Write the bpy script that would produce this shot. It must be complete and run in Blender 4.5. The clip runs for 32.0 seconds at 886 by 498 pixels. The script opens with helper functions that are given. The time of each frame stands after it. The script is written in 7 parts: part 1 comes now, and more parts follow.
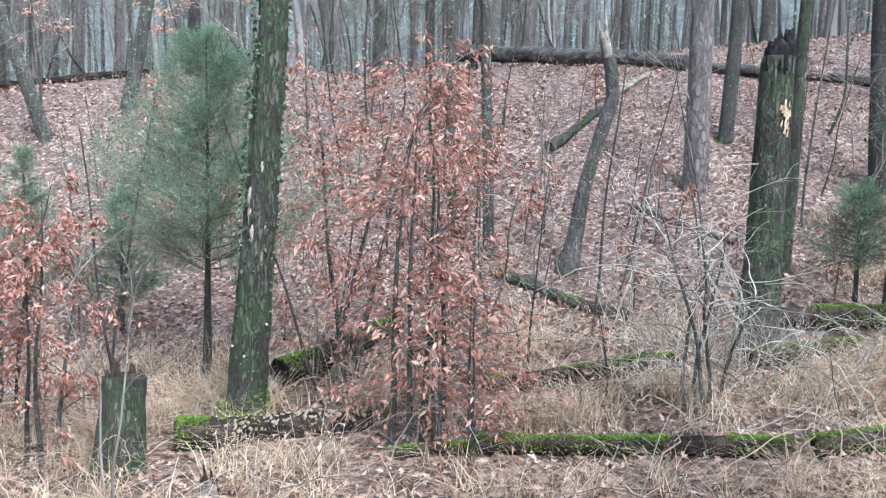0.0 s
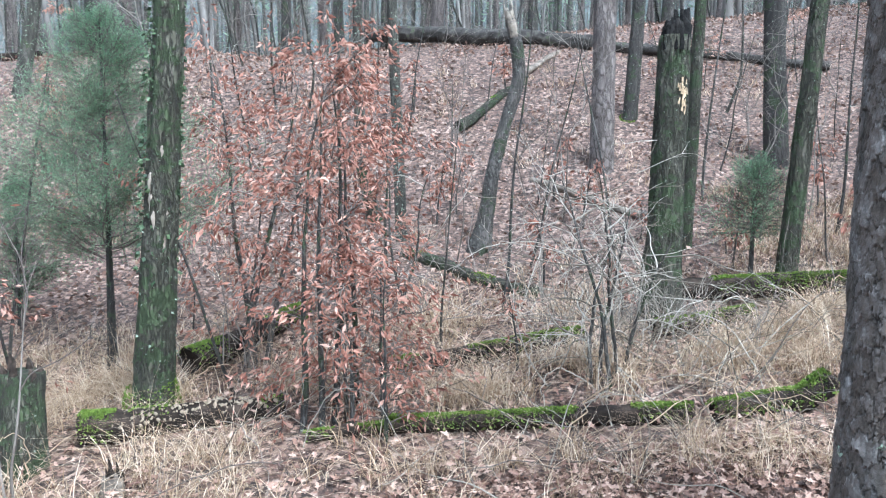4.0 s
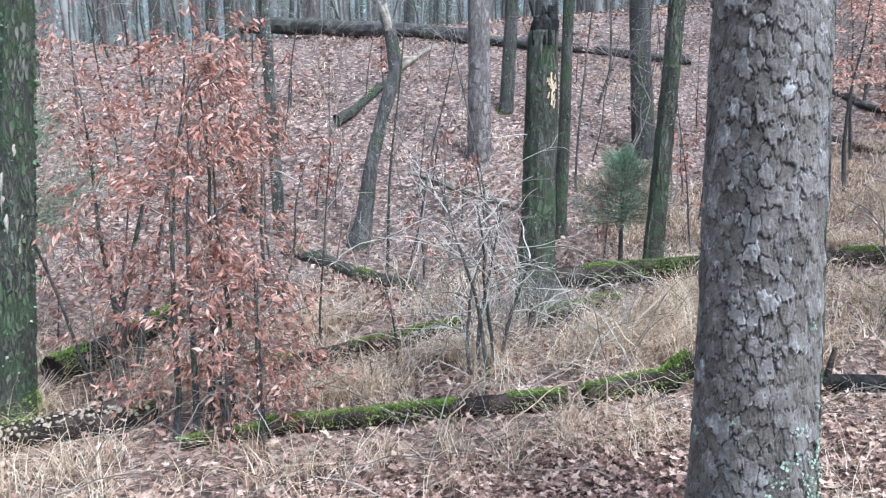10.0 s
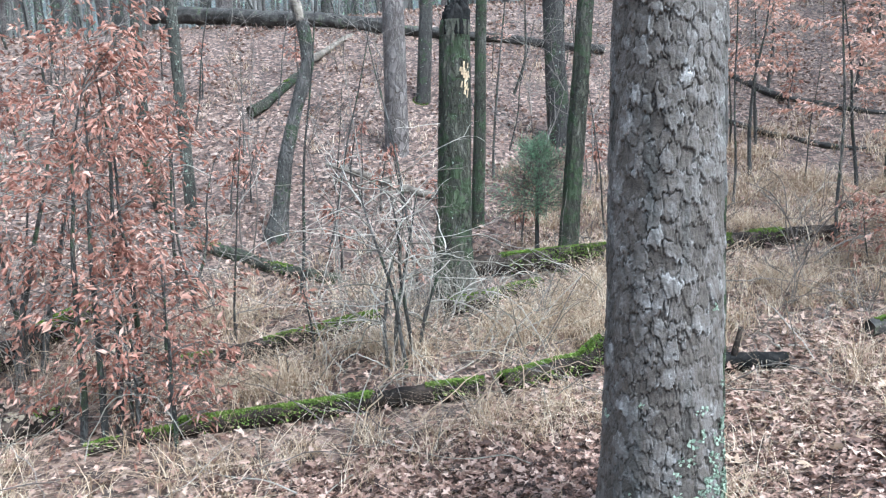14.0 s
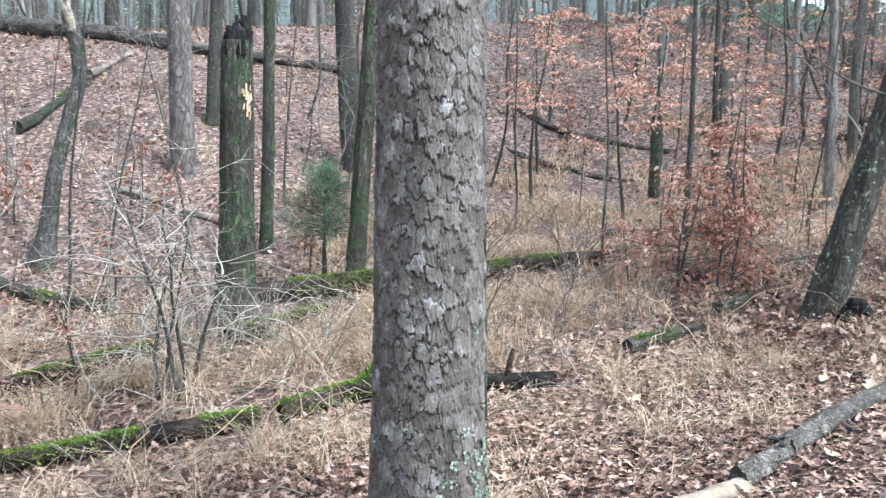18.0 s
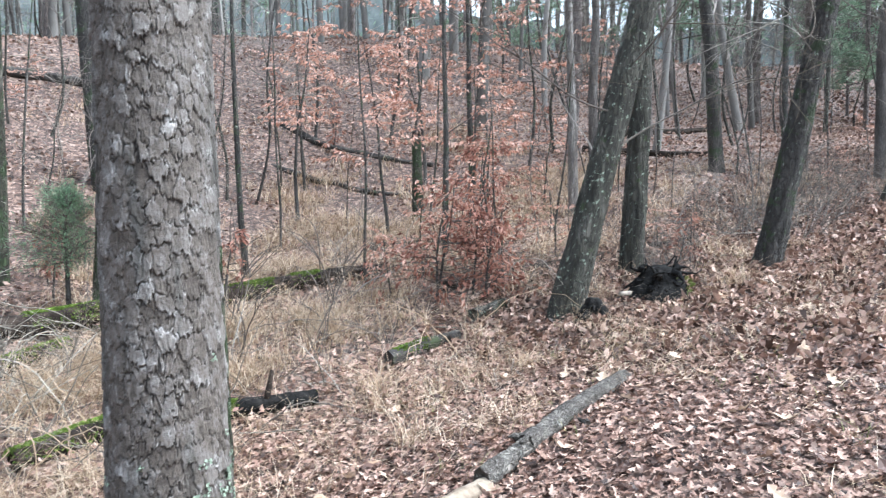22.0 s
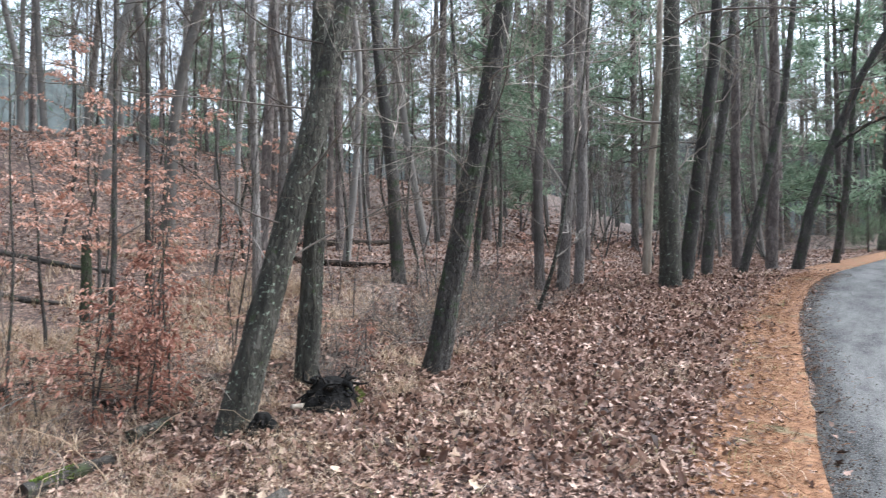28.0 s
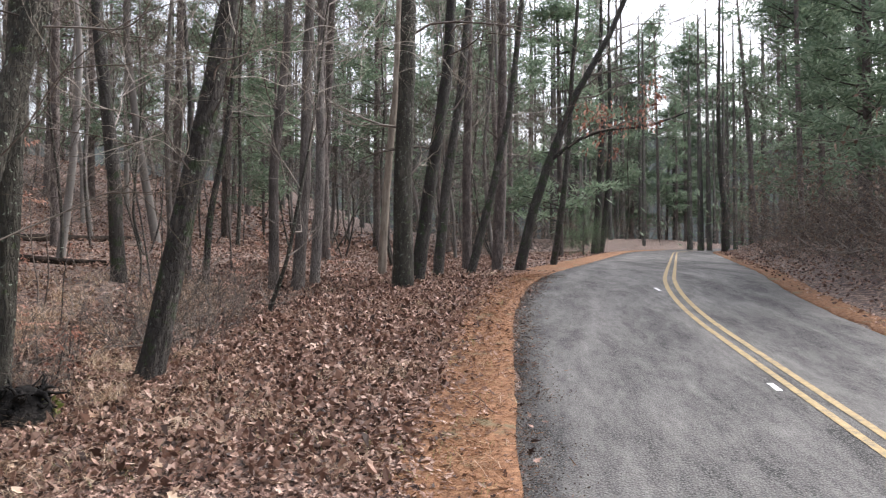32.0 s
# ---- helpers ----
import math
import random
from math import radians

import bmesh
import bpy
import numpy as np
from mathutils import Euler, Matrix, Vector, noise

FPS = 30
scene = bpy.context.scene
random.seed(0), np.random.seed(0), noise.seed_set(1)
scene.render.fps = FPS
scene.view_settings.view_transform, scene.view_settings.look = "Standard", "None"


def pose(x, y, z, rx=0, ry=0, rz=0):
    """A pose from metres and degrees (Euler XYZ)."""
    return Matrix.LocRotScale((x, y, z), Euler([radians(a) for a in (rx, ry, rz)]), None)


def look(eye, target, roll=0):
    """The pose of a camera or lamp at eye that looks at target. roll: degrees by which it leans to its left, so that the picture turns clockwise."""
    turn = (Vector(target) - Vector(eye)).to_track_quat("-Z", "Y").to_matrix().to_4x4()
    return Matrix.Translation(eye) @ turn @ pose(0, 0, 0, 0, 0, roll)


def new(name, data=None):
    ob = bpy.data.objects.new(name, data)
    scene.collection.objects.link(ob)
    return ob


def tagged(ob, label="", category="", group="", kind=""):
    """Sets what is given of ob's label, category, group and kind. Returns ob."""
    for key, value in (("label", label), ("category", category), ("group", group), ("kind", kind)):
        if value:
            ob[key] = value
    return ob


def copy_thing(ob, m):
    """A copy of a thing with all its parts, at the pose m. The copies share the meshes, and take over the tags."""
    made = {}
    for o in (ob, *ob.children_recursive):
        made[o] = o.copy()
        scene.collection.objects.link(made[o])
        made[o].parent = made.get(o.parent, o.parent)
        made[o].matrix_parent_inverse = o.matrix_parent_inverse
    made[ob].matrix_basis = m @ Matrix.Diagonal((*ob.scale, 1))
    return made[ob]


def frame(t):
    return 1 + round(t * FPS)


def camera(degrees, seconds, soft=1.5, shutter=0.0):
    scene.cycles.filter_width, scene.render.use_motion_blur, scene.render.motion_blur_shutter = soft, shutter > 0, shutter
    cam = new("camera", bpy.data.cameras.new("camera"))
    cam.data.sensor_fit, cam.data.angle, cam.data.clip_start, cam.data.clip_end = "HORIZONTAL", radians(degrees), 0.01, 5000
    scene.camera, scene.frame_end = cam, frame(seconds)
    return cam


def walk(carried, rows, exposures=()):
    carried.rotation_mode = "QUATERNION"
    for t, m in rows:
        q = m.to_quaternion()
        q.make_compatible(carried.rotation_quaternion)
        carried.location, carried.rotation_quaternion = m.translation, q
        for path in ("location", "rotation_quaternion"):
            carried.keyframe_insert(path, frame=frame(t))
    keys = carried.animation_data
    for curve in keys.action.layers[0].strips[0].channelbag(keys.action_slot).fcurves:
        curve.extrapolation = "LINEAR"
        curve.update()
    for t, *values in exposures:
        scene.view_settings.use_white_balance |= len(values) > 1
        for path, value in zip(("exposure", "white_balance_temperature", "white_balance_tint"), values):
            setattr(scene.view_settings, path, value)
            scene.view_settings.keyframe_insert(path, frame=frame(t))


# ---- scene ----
cam = camera(56.4, 32.0, soft=1.15, shutter=0.5)
PATH = [
    (0, (0.000, 0.000, 1.600), (0.028, 1.992, 1.426), 1.20),
    (0.5, (0.021, -0.002, 1.598), (0.076, 1.989, 1.420), 0.73),
    (1, (0.021, 0.006, 1.594), (0.104, 1.995, 1.400), 0.66),
    (1.5, (0.038, 0.011, 1.600), (0.158, 1.996, 1.392), 0.50),
    (2, (0.048, 0.017, 1.603), (0.202, 2.000, 1.394), 0.24),
    (2.5, (0.057, 0.003, 1.609), (0.229, 1.985, 1.405), -0.14),
    (3, (0.067, -0.008, 1.610), (0.260, 1.973, 1.413), -0.31),
    (3.5, (0.070, -0.013, 1.602), (0.280, 1.965, 1.398), 0.11),
    (5.5, (0.085, 0.020, 1.586), (0.352, 1.986, 1.328), -0.32),
    (6, (0.076, 0.015, 1.588), (0.357, 1.977, 1.316), -0.00),
    (6.5, (0.093, 0.008, 1.588), (0.385, 1.967, 1.309), 0.31),
    (7, (0.099, 0.003, 1.596), (0.416, 1.958, 1.317), 0.24),
    (7.5, (0.101, 0.001, 1.598), (0.433, 1.954, 1.322), -0.14),
    (8, (0.116, 0.000, 1.606), (0.472, 1.950, 1.340), -0.31),
    (8.5, (0.122, -0.008, 1.608), (0.518, 1.935, 1.346), -0.06),
    (9, (0.133, -0.011, 1.611), (0.560, 1.926, 1.351), 0.08),
    (9.5, (0.150, -0.017, 1.620), (0.607, 1.915, 1.372), -0.18),
    (10, (0.162, -0.019, 1.622), (0.654, 1.905, 1.386), -0.43),
    (10.5, (0.184, -0.011, 1.616), (0.709, 1.905, 1.381), -0.98),
    (11, (0.193, -0.015, 1.618), (0.743, 1.893, 1.377), -1.05),
    (11.5, (0.203, -0.014, 1.616), (0.772, 1.888, 1.371), -0.52),
    (12, (0.211, -0.002, 1.613), (0.797, 1.894, 1.364), -0.60),
    (12.5, (0.224, -0.008, 1.619), (0.827, 1.883, 1.368), -1.08),
    (13, (0.235, -0.001, 1.618), (0.856, 1.883, 1.364), -1.45),
    (13.5, (0.239, 0.001, 1.613), (0.877, 1.879, 1.354), -1.33),
    (15.5, (0.330, -0.034, 1.620), (1.123, 1.785, 1.371), -0.79),
    (16, (0.362, -0.030, 1.620), (1.211, 1.764, 1.374), -0.31),
    (16.5, (0.398, -0.046, 1.614), (1.300, 1.721, 1.367), -0.12),
    (17, (0.417, -0.060, 1.619), (1.372, 1.681, 1.380), -0.34),
    (17.5, (0.433, -0.065, 1.625), (1.445, 1.646, 1.400), -0.15),
    (18, (0.442, -0.067, 1.615), (1.526, 1.601, 1.411), 0.28),
    (18.5, (0.455, -0.072, 1.621), (1.593, 1.558, 1.401), -0.03),
    (19, (0.472, -0.081, 1.621), (1.654, 1.512, 1.366), -0.54),
    (19.5, (0.502, -0.088, 1.627), (1.721, 1.477, 1.368), -2.88),
    (20, (0.532, -0.118, 1.637), (1.794, 1.412, 1.379), -3.49),
    (20.5, (0.552, -0.146, 1.631), (1.868, 1.339, 1.384), -2.59),
    (21, (0.567, -0.170, 1.628), (1.934, 1.272, 1.397), -1.49),
    (21.5, (0.586, -0.195, 1.628), (2.011, 1.193, 1.423), -1.08),
    (22, (0.621, -0.209, 1.639), (2.101, 1.125, 1.465), -0.96),
    (22.5, (0.627, -0.221, 1.636), (2.143, 1.075, 1.485), -0.49),
    (23, (0.633, -0.245, 1.631), (2.170, 1.027, 1.490), 0.06),
    (23.5, (0.644, -0.247, 1.608), (2.200, 1.001, 1.467), 0.40),
    (24, (0.656, -0.237, 1.613), (2.239, 0.978, 1.480), 0.26),
    (24.5, (0.679, -0.276, 1.628), (2.301, 0.888, 1.514), 0.25),
    (25, (0.713, -0.311, 1.640), (2.384, 0.785, 1.546), 0.17),
    (25.5, (0.737, -0.346, 1.646), (2.450, 0.685, 1.577), -0.52),
    (27.5, (0.815, -0.457, 1.667), (2.634, 0.373, 1.733), -0.60),
    (28, (0.850, -0.470, 1.675), (2.704, 0.277, 1.752), -0.28),
    (28.5, (0.874, -0.490, 1.679), (2.761, 0.167, 1.769), -0.06),
    (29, (0.897, -0.505, 1.683), (2.811, 0.066, 1.776), -0.15),
    (29.5, (0.921, -0.546, 1.691), (2.856, -0.048, 1.781), -0.15),
    (30, (0.935, -0.560, 1.688), (2.888, -0.137, 1.775), 0.24),
    (30.5, (0.947, -0.590, 1.675), (2.915, -0.241, 1.754), 0.22),
    (31, (0.972, -0.622, 1.693), (2.951, -0.343, 1.761), -0.10),
    (31.5, (0.985, -0.662, 1.692), (2.972, -0.448, 1.761), -0.12),
    (32, (0.983, -0.687, 1.683), (2.976, -0.526, 1.756), -0.07),
]
EXPOSURES = [(0, 1.96, 5150, 6), (3, 2.0, 5100, 3.5), (9, 2.0, 5000, 4.5), (13, 1.98, 5050, 2.5), (16, 2.02, 5100, 0.5), (17, 2.03, 5150, 0), (18, 2.15, 5300, 2), (19, 2.1, 5450, 6), (20, 1.86, 5450, 6), (21, 1.9, 5400, 6), (22, 2.15, 5350, 5), (23, 2.02, 5350, 3.5), (24, 2.08, 5300, 2), (25, 2.2, 5300, 2), (25.5, 2.28, 5300, 3), (27.5, 1.65, 5550, 7), (28, 1.82, 5650, 8), (30, 1.52, 6000, 13), (31, 1.56, 6150, 14), (32, 1.42, 6250, 15)]
walk(cam, [(t, look(eye, target, roll)) for t, eye, target, roll in PATH], EXPOSURES)

# ---- world and light: an overcast winter day ----
world = bpy.data.worlds.new("world")
scene.world = world
world.use_nodes = True
wt = world.node_tree
wt.nodes.clear()
sky = wt.nodes.new("ShaderNodeTexSky")
sky.sky_type = "NISHITA"
sky.sun_disc = False
sky.sun_elevation = radians(47)
sky.sun_rotation = radians(147)
sky.dust_density = 4.0
sky.air_density = 1.5
cloud = wt.nodes.new("ShaderNodeHueSaturation")
cloud.inputs["Saturation"].default_value = 0.35
bg = wt.nodes.new("ShaderNodeBackground")
bg.inputs["Strength"].default_value = 0.15
wout = wt.nodes.new("ShaderNodeOutputWorld")
wt.links.new(sky.outputs[0], cloud.inputs["Color"])
wt.links.new(cloud.outputs[0], bg.inputs["Color"])
wt.links.new(bg.outputs[0], wout.inputs["Surface"])
sun = new("sun", bpy.data.lights.new("sun", "SUN"))
sun.data.energy = 1.5
sun.data.angle = radians(25)
sun.data.color = (1.0, 0.97, 0.93)
sun.matrix_world = look((4.5, -7, 10), (0, 0, 0))


# ---- materials ----
def material(name, colors, scale=6.0, detail=6.0, rough=0.9, bump=0.3, bump_scale=40.0, island=0.0, stretch=(1, 1, 1), spec=0.3, per_object=0.0, metal=0.0, patch=None, thin=0.0, flecks=None, cracks=0.0):
    """A procedural surface: a ramp of colours over noise at two scales, with bump. island: how far each loose piece differs.
    patch, flecks: (colour, scale, threshold) of a growth in blotches (moss, lichen). thin: share of light that passes through.
    cracks: furrows to the metre, for bark."""
    m = bpy.data.materials.new(name)
    m.use_nodes = True
    nt = m.node_tree
    N, L = nt.nodes, nt.links
    b = N["Principled BSDF"]
    b.inputs["Roughness"].default_value = rough
    b.inputs["Specular IOR Level"].default_value = spec
    b.inputs["Metallic"].default_value = metal
    tc = N.new("ShaderNodeTexCoord")
    mp = N.new("ShaderNodeMapping")
    mp.inputs["Scale"].default_value = stretch
    L.new(tc.outputs["Object"], mp.inputs["Vector"])
    n1 = N.new("ShaderNodeTexNoise")
    n1.inputs["Scale"].default_value = scale
    n1.inputs["Detail"].default_value = detail
    n1.inputs["Roughness"].default_value = 0.65
    L.new(mp.outputs[0], n1.inputs["Vector"])
    fac = n1.outputs["Fac"]
    if island or per_object:
        g = N.new("ShaderNodeNewGeometry") if island else N.new("ShaderNodeObjectInfo")
        src = g.outputs["Random Per Island"] if island else g.outputs["Random"]
        mx = N.new("ShaderNodeMath")
        mx.operation = "MULTIPLY_ADD"
        L.new(src, mx.inputs[0])
        mx.inputs[1].default_value = island or per_object
        k = N.new("ShaderNodeMath")
        k.operation = "MULTIPLY_ADD"
        L.new(fac, k.inputs[0])
        k.inputs[1].default_value = 1 - (island or per_object)
        k.inputs[2].default_value = 0.0
        L.new(k.outputs[0], mx.inputs[2])
        fac = mx.outputs[0]
    r = N.new("ShaderNodeValToRGB")
    lo, hi = (0.08, 0.92) if island else (0.3, 0.72)
    e = r.color_ramp.elements
    while len(e) < len(colors):
        e.new(0.5)
    for i, c in enumerate(colors):
        e[i].position = lo + (hi - lo) * i / max(1, len(colors) - 1)
        e[i].color = (*c, 1)
    L.new(fac, r.inputs["Fac"])
    col = r.outputs["Color"]
    ridge = None
    if cracks:
        wob = N.new("ShaderNodeVectorMath")
        wob.operation = "MULTIPLY_ADD"
        L.new(n1.outputs["Color"], wob.inputs[0])
        wob.inputs[1].default_value = (0.2, 0.2, 0.2)
        L.new(mp.outputs[0], wob.inputs[2])
        vo = N.new("ShaderNodeTexVoronoi")
        vo.feature = "DISTANCE_TO_EDGE"
        vo.inputs["Scale"].default_value = cracks
        L.new(wob.outputs[0], vo.inputs["Vector"])
        ridge = N.new("ShaderNodeMapRange")
        ridge.inputs["From Max"].default_value = 0.2
        L.new(vo.outputs["Distance"], ridge.inputs["Value"])
        dk = N.new("ShaderNodeMix")
        dk.data_type = "RGBA"
        soft = N.new("ShaderNodeMapRange")
        soft.inputs["To Min"].default_value = 0.4
        L.new(ridge.outputs[0], soft.inputs["Value"])
        L.new(soft.outputs[0], dk.inputs[0])
        dk.inputs[6].default_value = (*(c * 0.8 for c in colors[0]), 1)
        L.new(col, dk.inputs[7])
        col = dk.outputs[2]
    for growth in (patch, flecks):
        if not growth:
            continue
        c2, s2, th = growth
        n3 = N.new("ShaderNodeTexNoise")
        n3.inputs["Scale"].default_value = s2
        n3.inputs["Detail"].default_value = 8
        n3.inputs["Roughness"].default_value = 0.7
        L.new(tc.outputs["Object"], n3.inputs["Vector"])
        rr = N.new("ShaderNodeValToRGB")
        rr.color_ramp.elements[0].position = th
        rr.color_ramp.elements[1].position = th + 0.05
        L.new(n3.outputs["Fac"], rr.inputs["Fac"])
        mix = N.new("ShaderNodeMix")
        mix.data_type = "RGBA"
        L.new(rr.outputs["Color"], mix.inputs[0])
        L.new(col, mix.inputs[6])
        mix.inputs[7].default_value = (*c2, 1)
        col = mix.outputs[2]
    L.new(col, b.inputs["Base Color"])
    if thin:
        tr = N.new("ShaderNodeBsdfTranslucent")
        L.new(col, tr.inputs["Color"])
        ms = N.new("ShaderNodeMixShader")
        ms.inputs[0].default_value = thin
        L.new(b.outputs[0], ms.inputs[1])
        L.new(tr.outputs[0], ms.inputs[2])
        L.new(ms.outputs[0], N["Material Output"].inputs["Surface"])
    if bump:
        n2 = N.new("ShaderNodeTexNoise")
        n2.inputs["Scale"].default_value = bump_scale
        n2.inputs["Detail"].default_value = 5
        L.new(mp.outputs[0], n2.inputs["Vector"])
        bp = N.new("ShaderNodeBump")
        bp.inputs["Strength"].default_value = bump
        bp.inputs["Distance"].default_value = 0.02
        if ridge:
            ad = N.new("ShaderNodeMath")
            ad.operation = "MULTIPLY_ADD"
            L.new(n2.outputs["Fac"], ad.inputs[0])
            ad.inputs[1].default_value = 0.5
            L.new(ridge.outputs[0], ad.inputs[2])
            L.new(ad.outputs[0], bp.inputs["Height"])
        else:
            L.new(n2.outputs["Fac"], bp.inputs["Height"])
        L.new(bp.outputs[0], b.inputs["Normal"])
    return m


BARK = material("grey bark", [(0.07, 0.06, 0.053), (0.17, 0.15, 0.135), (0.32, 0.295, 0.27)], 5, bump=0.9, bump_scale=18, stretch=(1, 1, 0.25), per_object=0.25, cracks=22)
# bark of the far trees: distance haze is put in as a lighter grey
HAZED_BARK = material("grey bark lightened for haze", [(0.08, 0.073, 0.065), (0.165, 0.152, 0.137), (0.26, 0.243, 0.222)], 3, bump=0.4, bump_scale=18, stretch=(1, 1, 0.25), per_object=0.35)
LOG_DARK = material("dark weathered log bark", [(0.016, 0.014, 0.012), (0.042, 0.037, 0.032), (0.11, 0.098, 0.084)], 6, bump=0.9, bump_scale=22, patch=((0.05, 0.06, 0.028), 3.0, 0.58), flecks=((0.28, 0.31, 0.24), 11.0, 0.66))
WOOD_WORN = material("worn grey wood", [(0.06, 0.048, 0.038), (0.17, 0.14, 0.11), (0.34, 0.29, 0.235)], 7, stretch=(1, 1, 1), bump=0.7, bump_scale=30, flecks=((0.07, 0.06, 0.05), 6.0, 0.58))
TORN = material("torn tan wood", [(0.16, 0.11, 0.065), (0.3, 0.22, 0.135), (0.44, 0.35, 0.235)], 14, bump=0.6, bump_scale=40)
BARK_DARK = material("dark wet bark", [(0.028, 0.025, 0.022), (0.065, 0.058, 0.051), (0.14, 0.127, 0.113)], 6, bump=0.9, bump_scale=20, stretch=(1, 1, 0.3), rough=0.8, per_object=0.2, patch=((0.045, 0.058, 0.03), 4.0, 0.53), flecks=((0.28, 0.31, 0.25), 18.0, 0.615), cracks=24)
BARK_MOSS = material("mossy bark", [(0.03, 0.028, 0.021), (0.065, 0.062, 0.042), (0.14, 0.13, 0.105)], 7, bump=1.0, bump_scale=20, stretch=(1, 1, 0.3), patch=((0.048, 0.064, 0.03), 5.0, 0.49), flecks=((0.26, 0.3, 0.23), 26.0, 0.625), cracks=26)
BARK_LICHEN = material("lichened dark bark", [(0.032, 0.03, 0.025), (0.075, 0.07, 0.055), (0.15, 0.14, 0.118)], 6, bump=0.9, bump_scale=20, stretch=(1, 1, 0.25), patch=((0.06, 0.075, 0.035), 4.0, 0.6), flecks=((0.3, 0.355, 0.27), 21.0, 0.59), cracks=24)
BARK_PINE_FAR = material("reddish pine bark", [(0.06, 0.05, 0.045), (0.15, 0.125, 0.112), (0.26, 0.225, 0.21)], 9, bump=0.9, bump_scale=16, stretch=(1, 1, 0.4), per_object=0.2, cracks=13)
WOOD_PALE = material("weathered pale wood", [(0.12, 0.095, 0.075), (0.26, 0.22, 0.175), (0.4, 0.35, 0.285)], 8, stretch=(1, 1, 0.3), bump=0.5, bump_scale=30)
FALLEN = material("weathered grey bark", [(0.05, 0.042, 0.035), (0.12, 0.104, 0.088), (0.27, 0.24, 0.205)], 8, bump=0.8, bump_scale=25, flecks=((0.26, 0.25, 0.22), 24.0, 0.6), patch=((0.05, 0.042, 0.034), 26.0, 0.55), cracks=30)
BARE_LOG = material("pale barkless log wood", [(0.15, 0.11, 0.078), (0.28, 0.225, 0.165), (0.4, 0.335, 0.26)], 6, bump=0.5, bump_scale=35, flecks=((0.14, 0.11, 0.085), 9.0, 0.62))
WOOD_ROT = material("rotten wet wood", [(0.008, 0.006, 0.005), (0.024, 0.018, 0.014), (0.075, 0.055, 0.042)], 7, bump=0.9, bump_scale=25, rough=0.95, spec=0.12)
BURNT = material("charred wood", [(0.005, 0.005, 0.005), (0.012, 0.011, 0.01), (0.035, 0.031, 0.028)], 9, bump=1.0, bump_scale=25, rough=0.95, spec=0.1)
MOSS = material("bright moss", [(0.045, 0.065, 0.012), (0.12, 0.175, 0.025), (0.25, 0.33, 0.055)], 9, island=0.35, bump=0.7, bump_scale=60)
TWIG = material("bare grey twigs", [(0.12, 0.102, 0.08), (0.22, 0.195, 0.16), (0.38, 0.345, 0.29)], 3, bump=0, per_object=0.5, rough=1.0, spec=0.1)
TWIG_DARK = material("bare brown twigs", [(0.075, 0.06, 0.05), (0.14, 0.118, 0.1), (0.25, 0.22, 0.19)], 3, bump=0, per_object=0.4)
# same leaves as COPPER, with the stronger light on the slope put into the colour
COPPER_LIT = material("copper dead leaves lightened as lit", [(0.28, 0.13, 0.092), (0.49, 0.258, 0.18), (0.64, 0.4, 0.3), (0.78, 0.58, 0.48)], 2, island=0.75, bump=0, rough=0.7, thin=0.45)
COPPER = material("copper dead leaves", [(0.1, 0.042, 0.03), (0.26, 0.115, 0.08), (0.42, 0.21, 0.15), (0.6, 0.4, 0.31)], 2, island=0.75, bump=0, rough=0.7, thin=0.4)
LITTER = material("oak leaf litter", [(0.036, 0.019, 0.013), (0.125, 0.068, 0.048), (0.22, 0.126, 0.09), (0.315, 0.197, 0.146), (0.48, 0.34, 0.263)], 3, island=0.95, bump=0, rough=0.6, spec=0.4, thin=0.12)
LITTER_SLOPE = material("weathered slope leaf litter", [(0.085, 0.05, 0.038), (0.17, 0.102, 0.075), (0.27, 0.17, 0.126), (0.42, 0.3, 0.235)], 3, island=0.85, bump=0, rough=0.7, thin=0.12)
LEAF_SINGLE = material("single oak leaf", [(0.1, 0.055, 0.04), (0.22, 0.13, 0.09), (0.34, 0.225, 0.145), (0.47, 0.35, 0.25)], 9, per_object=0.8, bump=0, rough=0.6, spec=0.4, thin=0.12)
STRAW = material("dry straw grass", [(0.2, 0.13, 0.078), (0.43, 0.31, 0.2), (0.76, 0.64, 0.49)], 2, island=0.8, bump=0, rough=0.7, thin=0.3)
GREENGRASS = material("sparse green grass", [(0.12, 0.15, 0.04), (0.24, 0.26, 0.08), (0.36, 0.34, 0.15)], 2, island=0.75, bump=0, rough=0.7)
CEDAR = material("cedar foliage", [(0.08, 0.145, 0.082), (0.175, 0.275, 0.16), (0.29, 0.39, 0.235)], 3, island=0.7, bump=0, rough=0.8, thin=0.6)
NEEDLE = material("pine needles", [(0.08, 0.12, 0.078), (0.175, 0.24, 0.155), (0.29, 0.355, 0.25)], 3, island=0.7, bump=0, rough=0.75, thin=0.4)
BRUSH = material("brown brush", [(0.1, 0.07, 0.052), (0.19, 0.135, 0.1), (0.3, 0.225, 0.17)], 2, island=0.7, bump=0)
IVY = material("dark ivy", [(0.02, 0.035, 0.018), (0.05, 0.08, 0.035), (0.1, 0.14, 0.07)], 3, island=0.8, bump=0, rough=0.55)
FUNGUS = material("pale bracket fungus", [(0.14, 0.105, 0.07), (0.26, 0.21, 0.15), (0.38, 0.325, 0.245)], 14, bump=0.2)
LICHEN = material("mint lichen", [(0.12, 0.155, 0.11), (0.2, 0.245, 0.18), (0.3, 0.345, 0.26)], 30, island=0.5, bump=0.5, bump_scale=90)
